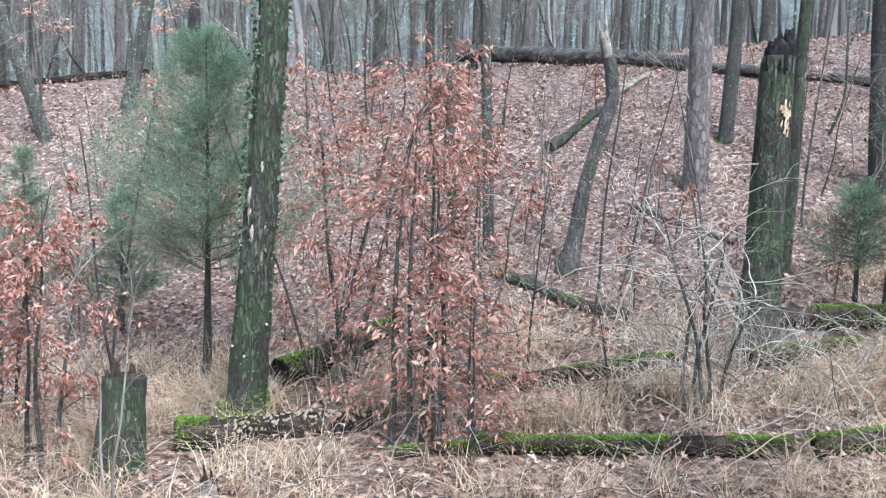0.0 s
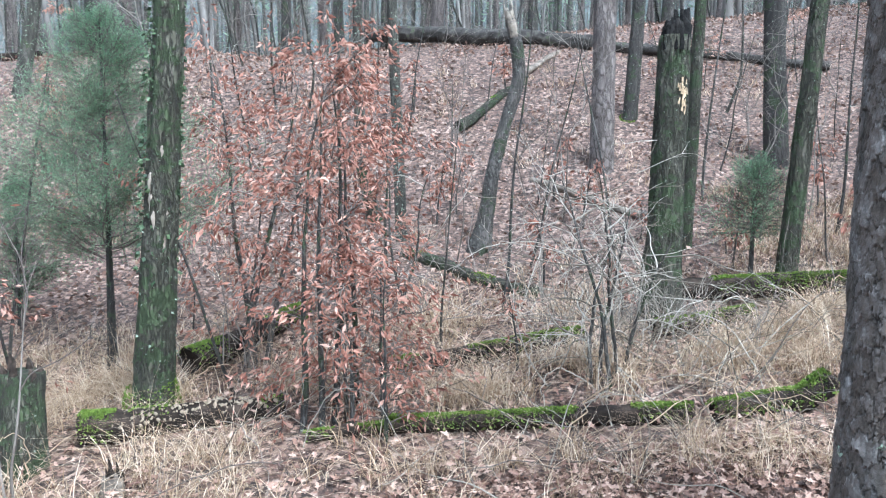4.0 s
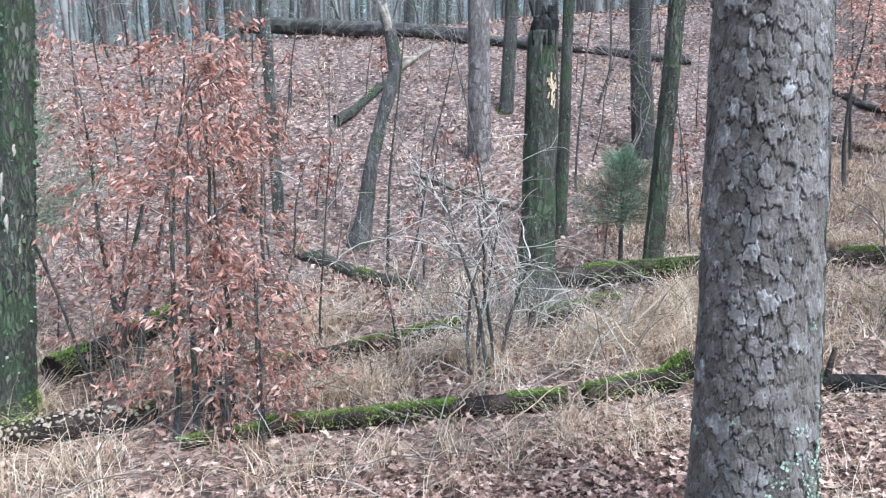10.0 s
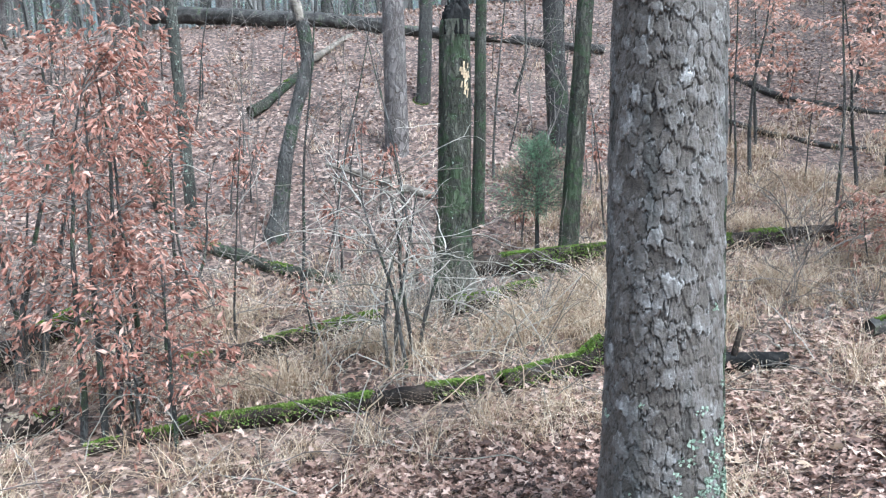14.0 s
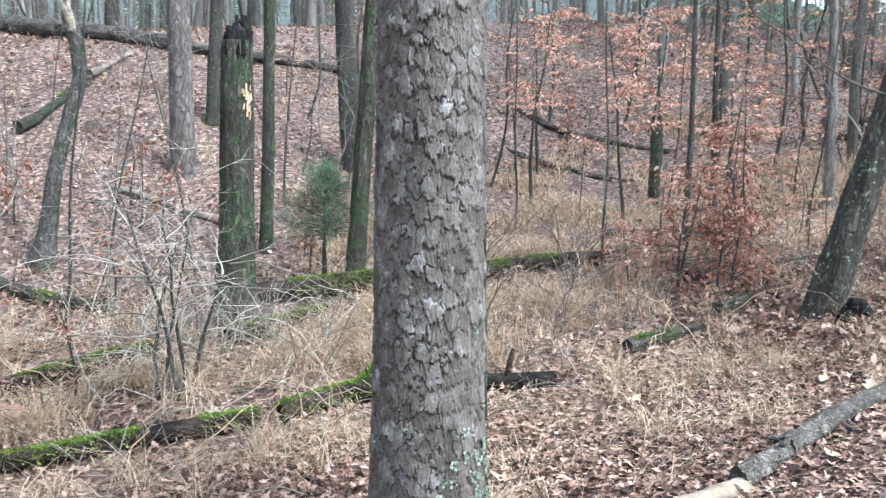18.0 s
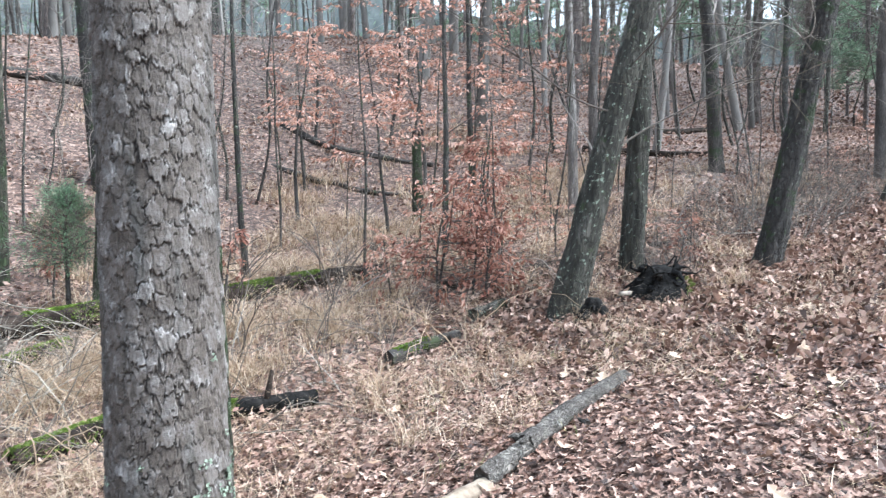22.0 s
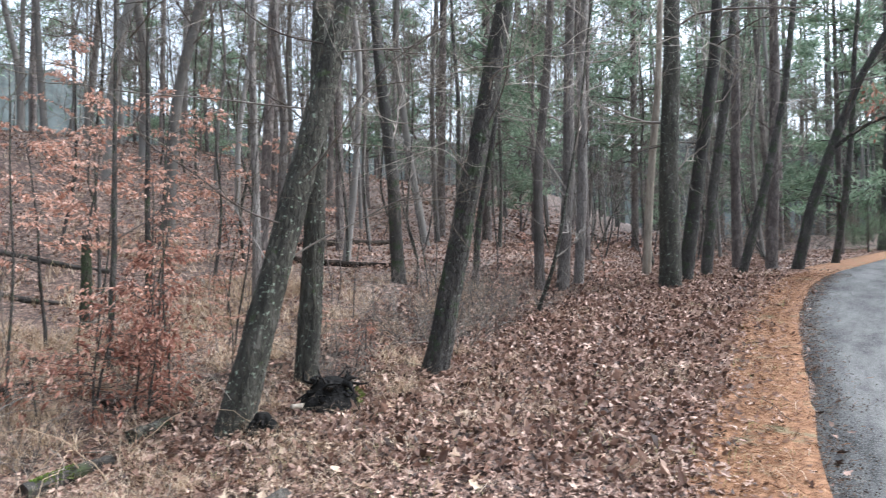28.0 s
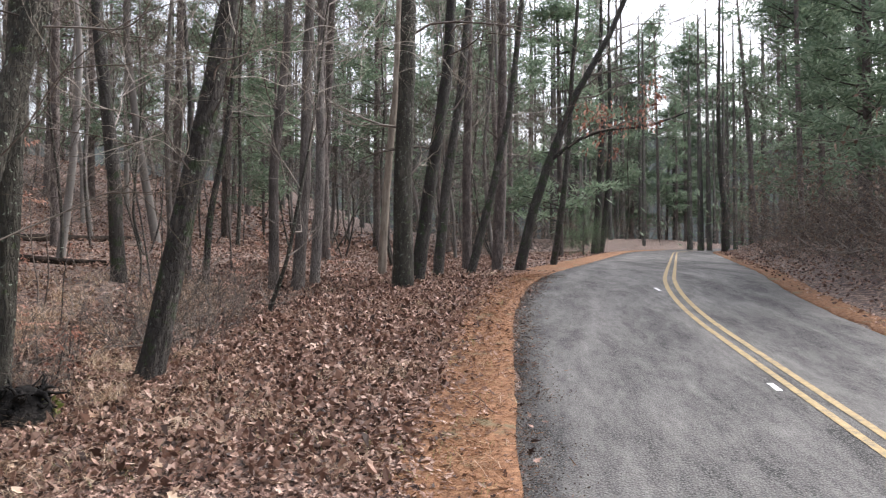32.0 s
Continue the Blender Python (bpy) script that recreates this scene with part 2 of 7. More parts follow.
NEEDLE_BED = material("orange needle bed", [(0.11, 0.052, 0.026), (0.25, 0.125, 0.062), (0.4, 0.235, 0.135)], 16, detail=14, bump=1.0, bump_scale=90, patch=((0.19, 0.15, 0.085), 1.6, 0.57), flecks=((0.075, 0.042, 0.028), 22.0, 0.57))
GRAVEL = material("loose grey grit", [(0.055, 0.042, 0.034), (0.12, 0.095, 0.077), (0.25, 0.205, 0.17)], 5, island=0.8, bump=0)
YELLOW = material("worn yellow road paint", [(0.17, 0.145, 0.105), (0.36, 0.265, 0.125), (0.46, 0.35, 0.18)], 11, bump=0.3, bump_scale=120, rough=0.7)
WHITE = material("worn white paint", [(0.5, 0.5, 0.48), (0.72, 0.72, 0.7), (0.8, 0.8, 0.78)], 14, bump=0.2)


def asphalt_material():
    m = bpy.data.materials.new("damp worn asphalt")
    m.use_nodes = True
    N, L = m.node_tree.nodes, m.node_tree.links
    b = N["Principled BSDF"]
    b.inputs["Specular IOR Level"].default_value = 0.35
    tc = N.new("ShaderNodeTexCoord")
    grain = N.new("ShaderNodeTexVoronoi")
    grain.inputs["Scale"].default_value = 58
    L.new(tc.outputs["Object"], grain.inputs["Vector"])
    gr = N.new("ShaderNodeValToRGB")
    for i, (p, c) in enumerate([(0.05, 0.2), (0.55, 0.018)]):
        gr.color_ramp.elements[i].position = p
        gr.color_ramp.elements[i].color = (c, c * 0.965, c * 0.91, 1)
    L.new(grain.outputs["Distance"], gr.inputs["Fac"])
    mp = N.new("ShaderNodeMapping")
    mp.inputs["Scale"].default_value = (0.16, 0.8, 1.0)
    L.new(tc.outputs["Object"], mp.inputs["Vector"])
    # worn streaks along the road; their sky sheen is also lightened into the colour
    wear_sheen = N.new("ShaderNodeTexNoise")
    wear_sheen.inputs["Scale"].default_value = 1.7
    wear_sheen.inputs["Detail"].default_value = 10
    wear_sheen.inputs["Roughness"].default_value = 0.8
    L.new(mp.outputs[0], wear_sheen.inputs["Vector"])
    wr = N.new("ShaderNodeValToRGB")
    wr.color_ramp.elements[0].position = 0.4
    wr.color_ramp.elements[1].position = 0.64
    L.new(wear_sheen.outputs["Fac"], wr.inputs["Fac"])
    mix = N.new("ShaderNodeMix")
    mix.data_type = "RGBA"
    L.new(wr.outputs["Color"], mix.inputs[0])
    L.new(gr.outputs["Color"], mix.inputs[6])
    mix.inputs[7].default_value = (0.15, 0.142, 0.13, 1)
    L.new(mix.outputs[2], b.inputs["Base Color"])
    rough = N.new("ShaderNodeMapRange")
    rough.inputs["To Min"].default_value = 0.8
    rough.inputs["To Max"].default_value = 0.56
    L.new(wr.outputs["Color"], rough.inputs["Value"])
    L.new(rough.outputs[0], b.inputs["Roughness"])
    bp = N.new("ShaderNodeBump")
    bp.inputs["Strength"].default_value = 0.9
    bp.inputs["Distance"].default_value = 0.01
    L.new(grain.outputs["Distance"], bp.inputs["Height"])
    L.new(bp.outputs[0], b.inputs["Normal"])
    return m


ASPHALT = asphalt_material()


def litter_ground_material():
    """Matted old leaves over dark soil: overlapping flat patches, each with a tone of its own."""
    m = bpy.data.materials.new("matted leaf floor")
    m.use_nodes = True
    N, L = m.node_tree.nodes, m.node_tree.links
    b = N["Principled BSDF"]
    b.inputs["Roughness"].default_value = 0.75
    tc = N.new("ShaderNodeTexCoord")
    warp = N.new("ShaderNodeTexNoise")
    warp.inputs["Scale"].default_value = 14
    warp.inputs["Detail"].default_value = 4
    L.new(tc.outputs["Object"], warp.inputs["Vector"])
    add = N.new("ShaderNodeVectorMath")
    add.operation = "MULTIPLY_ADD"
    L.new(warp.outputs["Color"], add.inputs[0])
    add.inputs[1].default_value = (0.12, 0.12, 0.12)
    L.new(tc.outputs["Object"], add.inputs[2])
    cells = N.new("ShaderNodeTexVoronoi")
    cells.inputs["Scale"].default_value = 20
    L.new(add.outputs[0], cells.inputs["Vector"])
    sp = N.new("ShaderNodeSeparateColor")
    L.new(cells.outputs["Color"], sp.inputs[0])
    r = N.new("ShaderNodeValToRGB")
    e = r.color_ramp.elements
    tones = [(0.0, (0.035, 0.022, 0.016)), (0.3, (0.095, 0.057, 0.042)), (0.6, (0.175, 0.11, 0.08)), (0.85, (0.27, 0.18, 0.136)), (1.0, (0.4, 0.295, 0.235))]
    while len(e) < len(tones):
        e.new(0.5)
    for k, (p, c) in enumerate(tones):
        e[k].position, e[k].color = p, (*c, 1)
    L.new(sp.outputs[0], r.inputs["Fac"])
    fine = N.new("ShaderNodeTexNoise")
    fine.inputs["Scale"].default_value = 26
    fine.inputs["Detail"].default_value = 8
    L.new(tc.outputs["Object"], fine.inputs["Vector"])
    fr = N.new("ShaderNodeValToRGB")
    fr.color_ramp.elements[0].position, fr.color_ramp.elements[0].color = 0.38, (0.3, 0.27, 0.25, 1)
    fr.color_ramp.elements[1].position, fr.color_ramp.elements[1].color = 0.6, (1, 1, 1, 1)
    L.new(fine.outputs["Fac"], fr.inputs["Fac"])
    mul = N.new("ShaderNodeMix")
    mul.data_type, mul.blend_type = "RGBA", "MULTIPLY"
    mul.inputs[0].default_value = 0.75
    L.new(r.outputs["Color"], mul.inputs[6])
    L.new(fr.outputs["Color"], mul.inputs[7])
    L.new(mul.outputs[2], b.inputs["Base Color"])
    bp = N.new("ShaderNodeBump")
    bp.inputs["Strength"].default_value = 1.0
    bp.inputs["Distance"].default_value = 0.03
    hs = N.new("ShaderNodeMath")
    hs.operation = "ADD"
    L.new(sp.outputs[1], hs.inputs[0])
    L.new(fine.outputs["Fac"], hs.inputs[1])
    L.new(hs.outputs[0], bp.inputs["Height"])
    L.new(bp.outputs[0], b.inputs["Normal"])
    return m


SOIL = litter_ground_material()


def plate_bark_material():
    """Flaky pine bark: every plate has a tone of its own, the furrows are brown."""
    m = bpy.data.materials.new("plated pine bark")
    m.use_nodes = True
    N, L = m.node_tree.nodes, m.node_tree.links
    b = N["Principled BSDF"]
    b.inputs["Roughness"].default_value = 0.82
    at = N.new("ShaderNodeAttribute")
    at.attribute_name = "plate"
    cr = N.new("ShaderNodeAttribute")
    cr.attribute_name = "furrow"
    tc = N.new("ShaderNodeTexCoord")
    n1 = N.new("ShaderNodeTexNoise")
    n1.inputs["Scale"].default_value = 14
    n1.inputs["Detail"].default_value = 10
    n1.inputs["Roughness"].default_value = 0.7
    L.new(tc.outputs["Object"], n1.inputs["Vector"])
    ad = N.new("ShaderNodeMath")
    ad.operation = "MULTIPLY_ADD"
    L.new(at.outputs["Fac"], ad.inputs[0])
    ad.inputs[1].default_value = 0.36
    n1s = N.new("ShaderNodeMath")
    n1s.operation = "MULTIPLY"
    n1s.inputs[1].default_value = 0.7
    L.new(n1.outputs["Fac"], n1s.inputs[0])
    L.new(n1s.outputs[0], ad.inputs[2])
    r = N.new("ShaderNodeValToRGB")
    e = r.color_ramp.elements
    e.new(0.5), e.new(0.66)
    for i, (p, c) in enumerate([(0.3, (0.03, 0.022, 0.016)), (0.46, (0.07, 0.055, 0.043)), (0.62, (0.128, 0.111, 0.098)), (0.82, (0.36, 0.336, 0.315))]):
        e[i].position, e[i].color = p, (*c, 1)
    L.new(ad.outputs[0], r.inputs["Fac"])
    mix = N.new("ShaderNodeMix")
    mix.data_type = "RGBA"
    L.new(cr.outputs["Fac"], mix.inputs[0])
    L.new(r.outputs["Color"], mix.inputs[6])
    mix.inputs[7].default_value = (0.018, 0.014, 0.012, 1)
    mp = N.new("ShaderNodeMapping")
    mp.inputs["Scale"].default_value = (1, 1, 0.12)
    L.new(tc.outputs["Object"], mp.inputs["Vector"])
    wet = N.new("ShaderNodeTexNoise")
    wet.inputs["Scale"].default_value = 5.0
    wet.inputs["Detail"].default_value = 6
    L.new(mp.outputs[0], wet.inputs["Vector"])
    wr = N.new("ShaderNodeValToRGB")
    wr.color_ramp.elements[0].position, wr.color_ramp.elements[0].color = 0.32, (0.36, 0.4, 0.4, 1)
    wr.color_ramp.elements[1].position, wr.color_ramp.elements[1].color = 0.46, (1, 1, 1, 1)
    L.new(wet.outputs["Fac"], wr.inputs["Fac"])
    mul = N.new("ShaderNodeMix")
    mul.data_type, mul.blend_type = "RGBA", "MULTIPLY"
    mul.inputs[0].default_value = 1.0
    L.new(mix.outputs[2], mul.inputs[6])
    L.new(wr.outputs["Color"], mul.inputs[7])
    L.new(mul.outputs[2], b.inputs["Base Color"])
    n2 = N.new("ShaderNodeTexNoise")
    n2.inputs["Scale"].default_value = 70
    n2.inputs["Detail"].default_value = 6
    L.new(tc.outputs["Object"], n2.inputs["Vector"])
    bp = N.new("ShaderNodeBump")
    bp.inputs["Strength"].default_value = 0.5
    bp.inputs["Distance"].default_value = 0.01
    L.new(n2.outputs["Fac"], bp.inputs["Height"])
    L.new(bp.outputs[0], b.inputs["Normal"])
    return m


PLATES = plate_bark_material()


# ---- the lie of the land ----
def sstep(a, b, x):
    t = min(1.0, max(0.0, (x - a) / (b - a)))
    return t * t * (3 - 2 * t)


def rise(x):
    """The climb along the road: steep to 16 m, easing by 22 m, level from 68 m."""
    if x < 16:
        return 0.11 * max(x, -10)
    if x < 22:
        return 1.76 + 0.11 * (x - 16) - 0.062 * (x - 16) ** 2 / 12
    if x < 68:
        return 2.234 + 0.048 * (x - 22)
    return 4.442


def road_turn(x):
    """How far the road bears to the right (slope in plan)."""
    return -0.2 * min(1.0, max(0.0, (x - 12) / 8)) - 0.03 * min(max(0.0, x - 48), 20)


def road_left(x):
    """The road's left edge: straight past the camera, then bearing right over the crest."""
    if x < 12:
        return -0.72
    if x < 20:
        return -0.72 - 0.0125 * (x - 12) ** 2
    u = max(0.0, x - 48)
    return -1.52 - 0.2 * (x - 20) - (0.015 * u * u if u < 20 else 6 + 0.6 * (u - 20))


ROAD_W = 4.75


def terrain(x, y):
    hill = 4.1 / (1 + math.exp(-(y - 13.2) / 1.7)) + min(0.03 * max(0.0, y - 17), 1.5)
    dip = -0.4 * math.exp(-(((y - 4.3) / 1.8) ** 2)) * (1 - 0.8 * sstep(5.3, 8.0, x))
    side = 0.5 * sstep(10, 14, x) * sstep(3, 6, y) * (1 - sstep(11, 15, y))
    hill += 0.24 * sstep(14.6, 17.0, y) + 0.5 * sstep(1.0, 4.5, -x) * sstep(12.5, 16.5, y)
    left, width = road_left(x), ROAD_W * math.sqrt(1 + road_turn(x) ** 2)
    hill += 0.8 * sstep(1.5, 5.0, y - left) * sstep(50, 60, x)
    over = left - width - y
    bank = 0.9 * sstep(0.5, 4.0, over) + 0.05 * min(max(over - 4, 0), 40)
    return rise(x) - 0.35 + hill + dip + side + bank


def ground(x, y):
    left = road_left(x)
    wild = sstep(0.6, 2.0, y - left) if y > left else sstep(0.5, 2.0, left - ROAD_W - y)
    bump = 0.06 * noise.noise((x * 0.7, y * 0.7, 1.3)) + 0.03 * noise.noise((x * 2.3, y * 2.3, 4.1))
    return terrain(x, y) + bump * wild


# ---- builders ----
def mesh_from(name, V, F, smooth=True):
    """A mesh from arrays: V (n, 3), F (m, k) with one k for all faces."""
    V, F = np.asarray(V, np.float32).reshape(-1, 3), np.asarray(F, np.int32)
    me = bpy.data.meshes.new(name)
    me.vertices.add(len(V))
    me.vertices.foreach_set("co", V.ravel())
    me.loops.add(F.size)
    me.loops.foreach_set("vertex_index", F.ravel())
    me.polygons.add(len(F))
    me.polygons.foreach_set("loop_start", np.arange(0, F.size, F.shape[1], dtype=np.int32))
    me.polygons.foreach_set("loop_total", np.full(len(F), F.shape[1], np.int32))
    me.polygons.foreach_set("use_smooth", np.full(len(F), smooth))
    me.update(calc_edges=True)
    me.validate()
    return me


class Build:
    """Collects quads of tubes and blades for one mesh."""

    def __init__(self):
        self.V, self.F, self.n = [], [], 0

    def add(self, V, F):
        V = np.asarray(V, float).reshape(-1, 3)
        self.V.append(V)
        self.F.append(np.asarray(F, int) + self.n)
        self.n += len(V)

    def tube(self, pts, radii, seg=6, rough=0.0, rng=None):
        P = np.asarray(pts, float)
        R = np.asarray(radii, float)
        T = np.gradient(P, axis=0)
        T /= np.linalg.norm(T, axis=1, keepdims=True) + 1e-9
        ref = np.array([0.0, 0, 1]) if abs(T[:, 2]).mean() < 0.8 else np.array([1.0, 0, 0])
        A = np.cross(T, ref)
        A /= np.linalg.norm(A, axis=1, keepdims=True) + 1e-9
        B = np.cross(T, A)
        th = np.linspace(0, 2 * np.pi, seg, endpoint=False)
        rad = np.repeat(R[:, None], seg, 1)
        if rough and rng is not None:
            rad = rad * (1 + rough * rng.uniform(-1, 1, rad.shape))
        V = P[:, None] + rad[..., None] * (np.cos(th)[None, :, None] * A[:, None] + np.sin(th)[None, :, None] * B[:, None])
        n = len(P)
        i, j = np.meshgrid(np.arange(n - 1), np.arange(seg), indexing="ij")
        a, b = i * seg + j, i * seg + (j + 1) % seg
        F = np.stack([a, b, b + seg, a + seg], -1).reshape(-1, 4)
        V = V.reshape(-1, 3)
        caps = []
        if seg >= 4:
            for base, c in ((0, P[0]), ((n - 1) * seg, P[-1])):
                k = len(V)
                V = np.vstack([V, c])
                for q in range(0, seg, 2):
                    caps.append([k, base + q, base + (q + 1) % seg, base + (q + 2) % seg])
        self.add(V, np.vstack([F, np.array(caps)]) if caps else F)

    def mesh(self, name, smooth=True):
        return mesh_from(name, np.vstack(self.V), np.vstack(self.F), smooth)


def part(name, me, mat, parent=None, label=""):
    if isinstance(me, Build):
        me = me.mesh(name)
    ob = new(name, me)
    if not me.materials:
        me.materials.append(mat)
    if parent:
        ob.parent = parent
    return tagged(ob, label)


def stuff(name, me, mat, parent=None, label=""):
    """A part made of pieces that nobody could count."""
    return tagged(part(name, me, mat, parent, label), kind="stuff")


def thing(name, x, y, z=None, label="", category="", group="", kind="", turn=0.0):
    ob = new(name)
    ob.matrix_basis = pose(x, y, ground(x, y) if z is None else z, 0, 0, turn)
    return tagged(ob, label, category, group, kind)


TABLE = np.random.RandomState(7).rand(64, 64)


def vnoise(u, v):
    """Smooth value noise on a table that wraps every 64 cells."""
    i, j = np.floor(u).astype(int), np.floor(v).astype(int)
    a, b = u - i, v - j
    a, b = a * a * (3 - 2 * a), b * b * (3 - 2 * b)
    t = lambda p, q: TABLE[p % 64, q % 64]
    return (t(i, j) * (1 - a) + t(i + 1, j) * a) * (1 - b) + (t(i, j + 1) * (1 - a) + t(i + 1, j + 1) * a) * b


def trunk_mesh(name, pts, radii, seg=20, step=0.12, relief=0.06, flare=0.5, seed=0, lumps=0.0):
    """A standing trunk along pts with ridged bark, root flare and an uneven outline."""
    P, R = np.asarray(pts, float), np.asarray(radii, float)
    d = np.r_[0, np.cumsum(np.linalg.norm(np.diff(P, axis=0), axis=1))]
    n = max(4, int(d[-1] / step))
    s = np.linspace(0, d[-1], n)
    # eased curve through the points
    C = np.stack([np.interp(s, d, P[:, k]) for k in range(3)], 1)
    for _ in range(4):
        C[1:-1] = (C[:-2] + 2 * C[1:-1] + C[2:]) / 4
    r = np.interp(s, d, R)
    th = np.linspace(0, 2 * np.pi, seg, endpoint=False)
    TH, S = np.meshgrid(th, s)
    bark = vnoise(TH / (2 * np.pi) * 64, S * 3.0 + seed * 7.1) - 0.5
    big = vnoise(TH / (2 * np.pi) * 64 / 8, S * 0.8 + seed * 3.3) - 0.5
    wob = np.cos(TH * 5 + seed) * 0.5 + np.cos(TH * 3 + seed * 2.0) * 0.5
    fl = flare * np.exp(-S / (R[0] * 1.6 + 0.12)) * (0.6 + 0.5 * wob)
    rad = r[:, None] * (1 + relief * 2 * bark + (0.06 + lumps) * big + fl)
    T = np.gradient(C, axis=0)
    T /= np.linalg.norm(T, axis=1, keepdims=True)
    A = np.cross(T, [0.0, 1.0, 0.0])
    A /= np.linalg.norm(A, axis=1, keepdims=True)
    B = np.cross(T, A)
    V = C[:, None] + rad[..., None] * (np.cos(th)[None, :, None] * A[:, None] + np.sin(th)[None, :, None] * B[:, None])
    i, j = np.meshgrid(np.arange(n - 1), np.arange(seg), indexing="ij")
    a, b = i * seg + j, i * seg + (j + 1) % seg
    F = np.stack([a, b, b + seg, a + seg], -1).reshape(-1, 4)
    V = np.vstack([V.reshape(-1, 3), C[-1]])
    top = (n - 1) * seg
    caps = [[len(V) - 1, top + q, top + (q + 1) % seg, top + (q + 2) % seg] for q in range(0, seg, 2)]
    return mesh_from(name, V, np.vstack([F, np.array(caps)]))


def wander(p, way, length, n, rng, bend=0.25, up=0.0):
    """A crooked line from p."""
    pts, w = [np.array(p, float)], np.array(way, float)
    w /= np.linalg.norm(w)
    for _ in range(n):
        w = w + rng.normal(0, bend, 3) + np.array([0, 0, up])
        w /= np.linalg.norm(w)
        pts.append(pts[-1] + w * length / n)
    return np.array(pts)


def rounded(pts):
    """The same line with its corners rounded off."""
    for _ in range(2):
        a, b = pts[:-1], pts[1:]
        pts = np.vstack([pts[:1], np.stack([a * 0.75 + b * 0.25, a * 0.25 + b * 0.75], 1).reshape(-1, 3), pts[-1:]])
    return pts


def branch(B, p, way, length, r, rng, depth, seg=5, up=0.05, bend=0.22, kids=4, ends=None, fine=False, sub=None):
    """A limb with crooked side twigs, depth levels deep; sub takes the twigs, where they are a part of their own."""
    pts = wander(p, way, length, 5, rng, bend, up)
    line = rounded(pts) if fine and depth > 1 else pts
    B.tube(line, np.linspace(r, r * (0.22 if fine else 0.35), len(line)), seg if depth > 1 else 3)
    if ends is not None:
        ends.extend((pts[k], pts[k] - pts[k - 1]) for k in range(2, len(pts)))
    if depth <= 1:
        return
    for _ in range(kids):
        k = rng.randint(1, len(pts))
        d = pts[k] - pts[k - 1]
        d = d / np.linalg.norm(d) + rng.normal(0, 0.65, 3)
        start = line[np.argmin(((line - pts[k]) ** 2).sum(1))] if fine and depth > 1 else pts[k]
        branch(sub or B, start, d, length * rng.uniform(0.35, 0.65), r * 0.5, rng, depth - 1, seg, up, bend, kids, ends, fine)


def leaves(P, D, size, rng, ratio=0.42, droop=0.6, curl=0.25):
    """Folded leaves at points P that hang along D: five-sided, two halves."""
    n = len(P)
    D = np.asarray(D, float) + rng.normal(0, 0.5, (n, 3)) + np.array([0, 0, -droop])
    D /= np.linalg.norm(D, axis=1, keepdims=True) + 1e-9
    S = np.cross(D, rng.normal(0, 1, (n, 3)))
    S /= np.linalg.norm(S, axis=1, keepdims=True) + 1e-9
    U = np.cross(D, S)
    L = size * rng.uniform(0.6, 1.25, (n, 1))
    Wd = L * ratio * 0.5
    P = np.asarray(P, float)
    c = curl * L * rng.uniform(-1, 1, (n, 1))
    V = np.stack([P, P + D * L * 0.4 + S * Wd + U * c * 0.6, P + D * L * 0.45, P + D * L * 0.4 - S * Wd + U * c * 0.6, P + D * L + U * c], 1)
    base = np.arange(n)[:, None] * 5
    F = np.concatenate([base + np.array([0, 1, 2]), base + np.array([1, 4, 2]), base + np.array([0, 2, 3]), base + np.array([2, 4, 3])])
    return V.reshape(-1, 3), F


def flat_leaves(P, size, rng, ratio=0.65, curl=0.5, tilt=0.35):
    """Fallen leaves that lie on the ground, folded along the rib."""
    n = len(P)
    a = rng.uniform(0, 6.2832, n)
    D = np.stack([np.cos(a), np.sin(a), rng.normal(0, tilt * 0.6, n)], 1)
    N = rng.normal(0, tilt, (n, 3)) + (0, 0, 1)
    S = np.cross(N, D)
    S /= np.linalg.norm(S, axis=1, keepdims=True)
    U = np.cross(D, S)
    L = size * rng.uniform(0.55, 1.3, (n, 1))
    W = L * ratio * 0.5 * rng.uniform(0.7, 1.2, (n, 1))
    c = curl * L * rng.uniform(-0.3, 0.6, (n, 1))
    V = np.stack([P, P + D * L * 0.55 + S * W + U * c, P + D * L * 0.5, P + D * L * 0.4 - S * W + U * c, P + D * L + U * c * 0.7], 1)
    base = np.arange(n)[:, None] * 5
    F = np.concatenate([base + np.array([0, 1, 2]), base + np.array([1, 4, 2]), base + np.array([0, 2, 3]), base + np.array([2, 4, 3])])
    return V.reshape(-1, 3), F


LOBES = [(0.0, 0.02), (0.24, 0.25), (0.33, 0.1), (0.52, 0.33), (0.62, 0.12), (1.0, 0.04)]


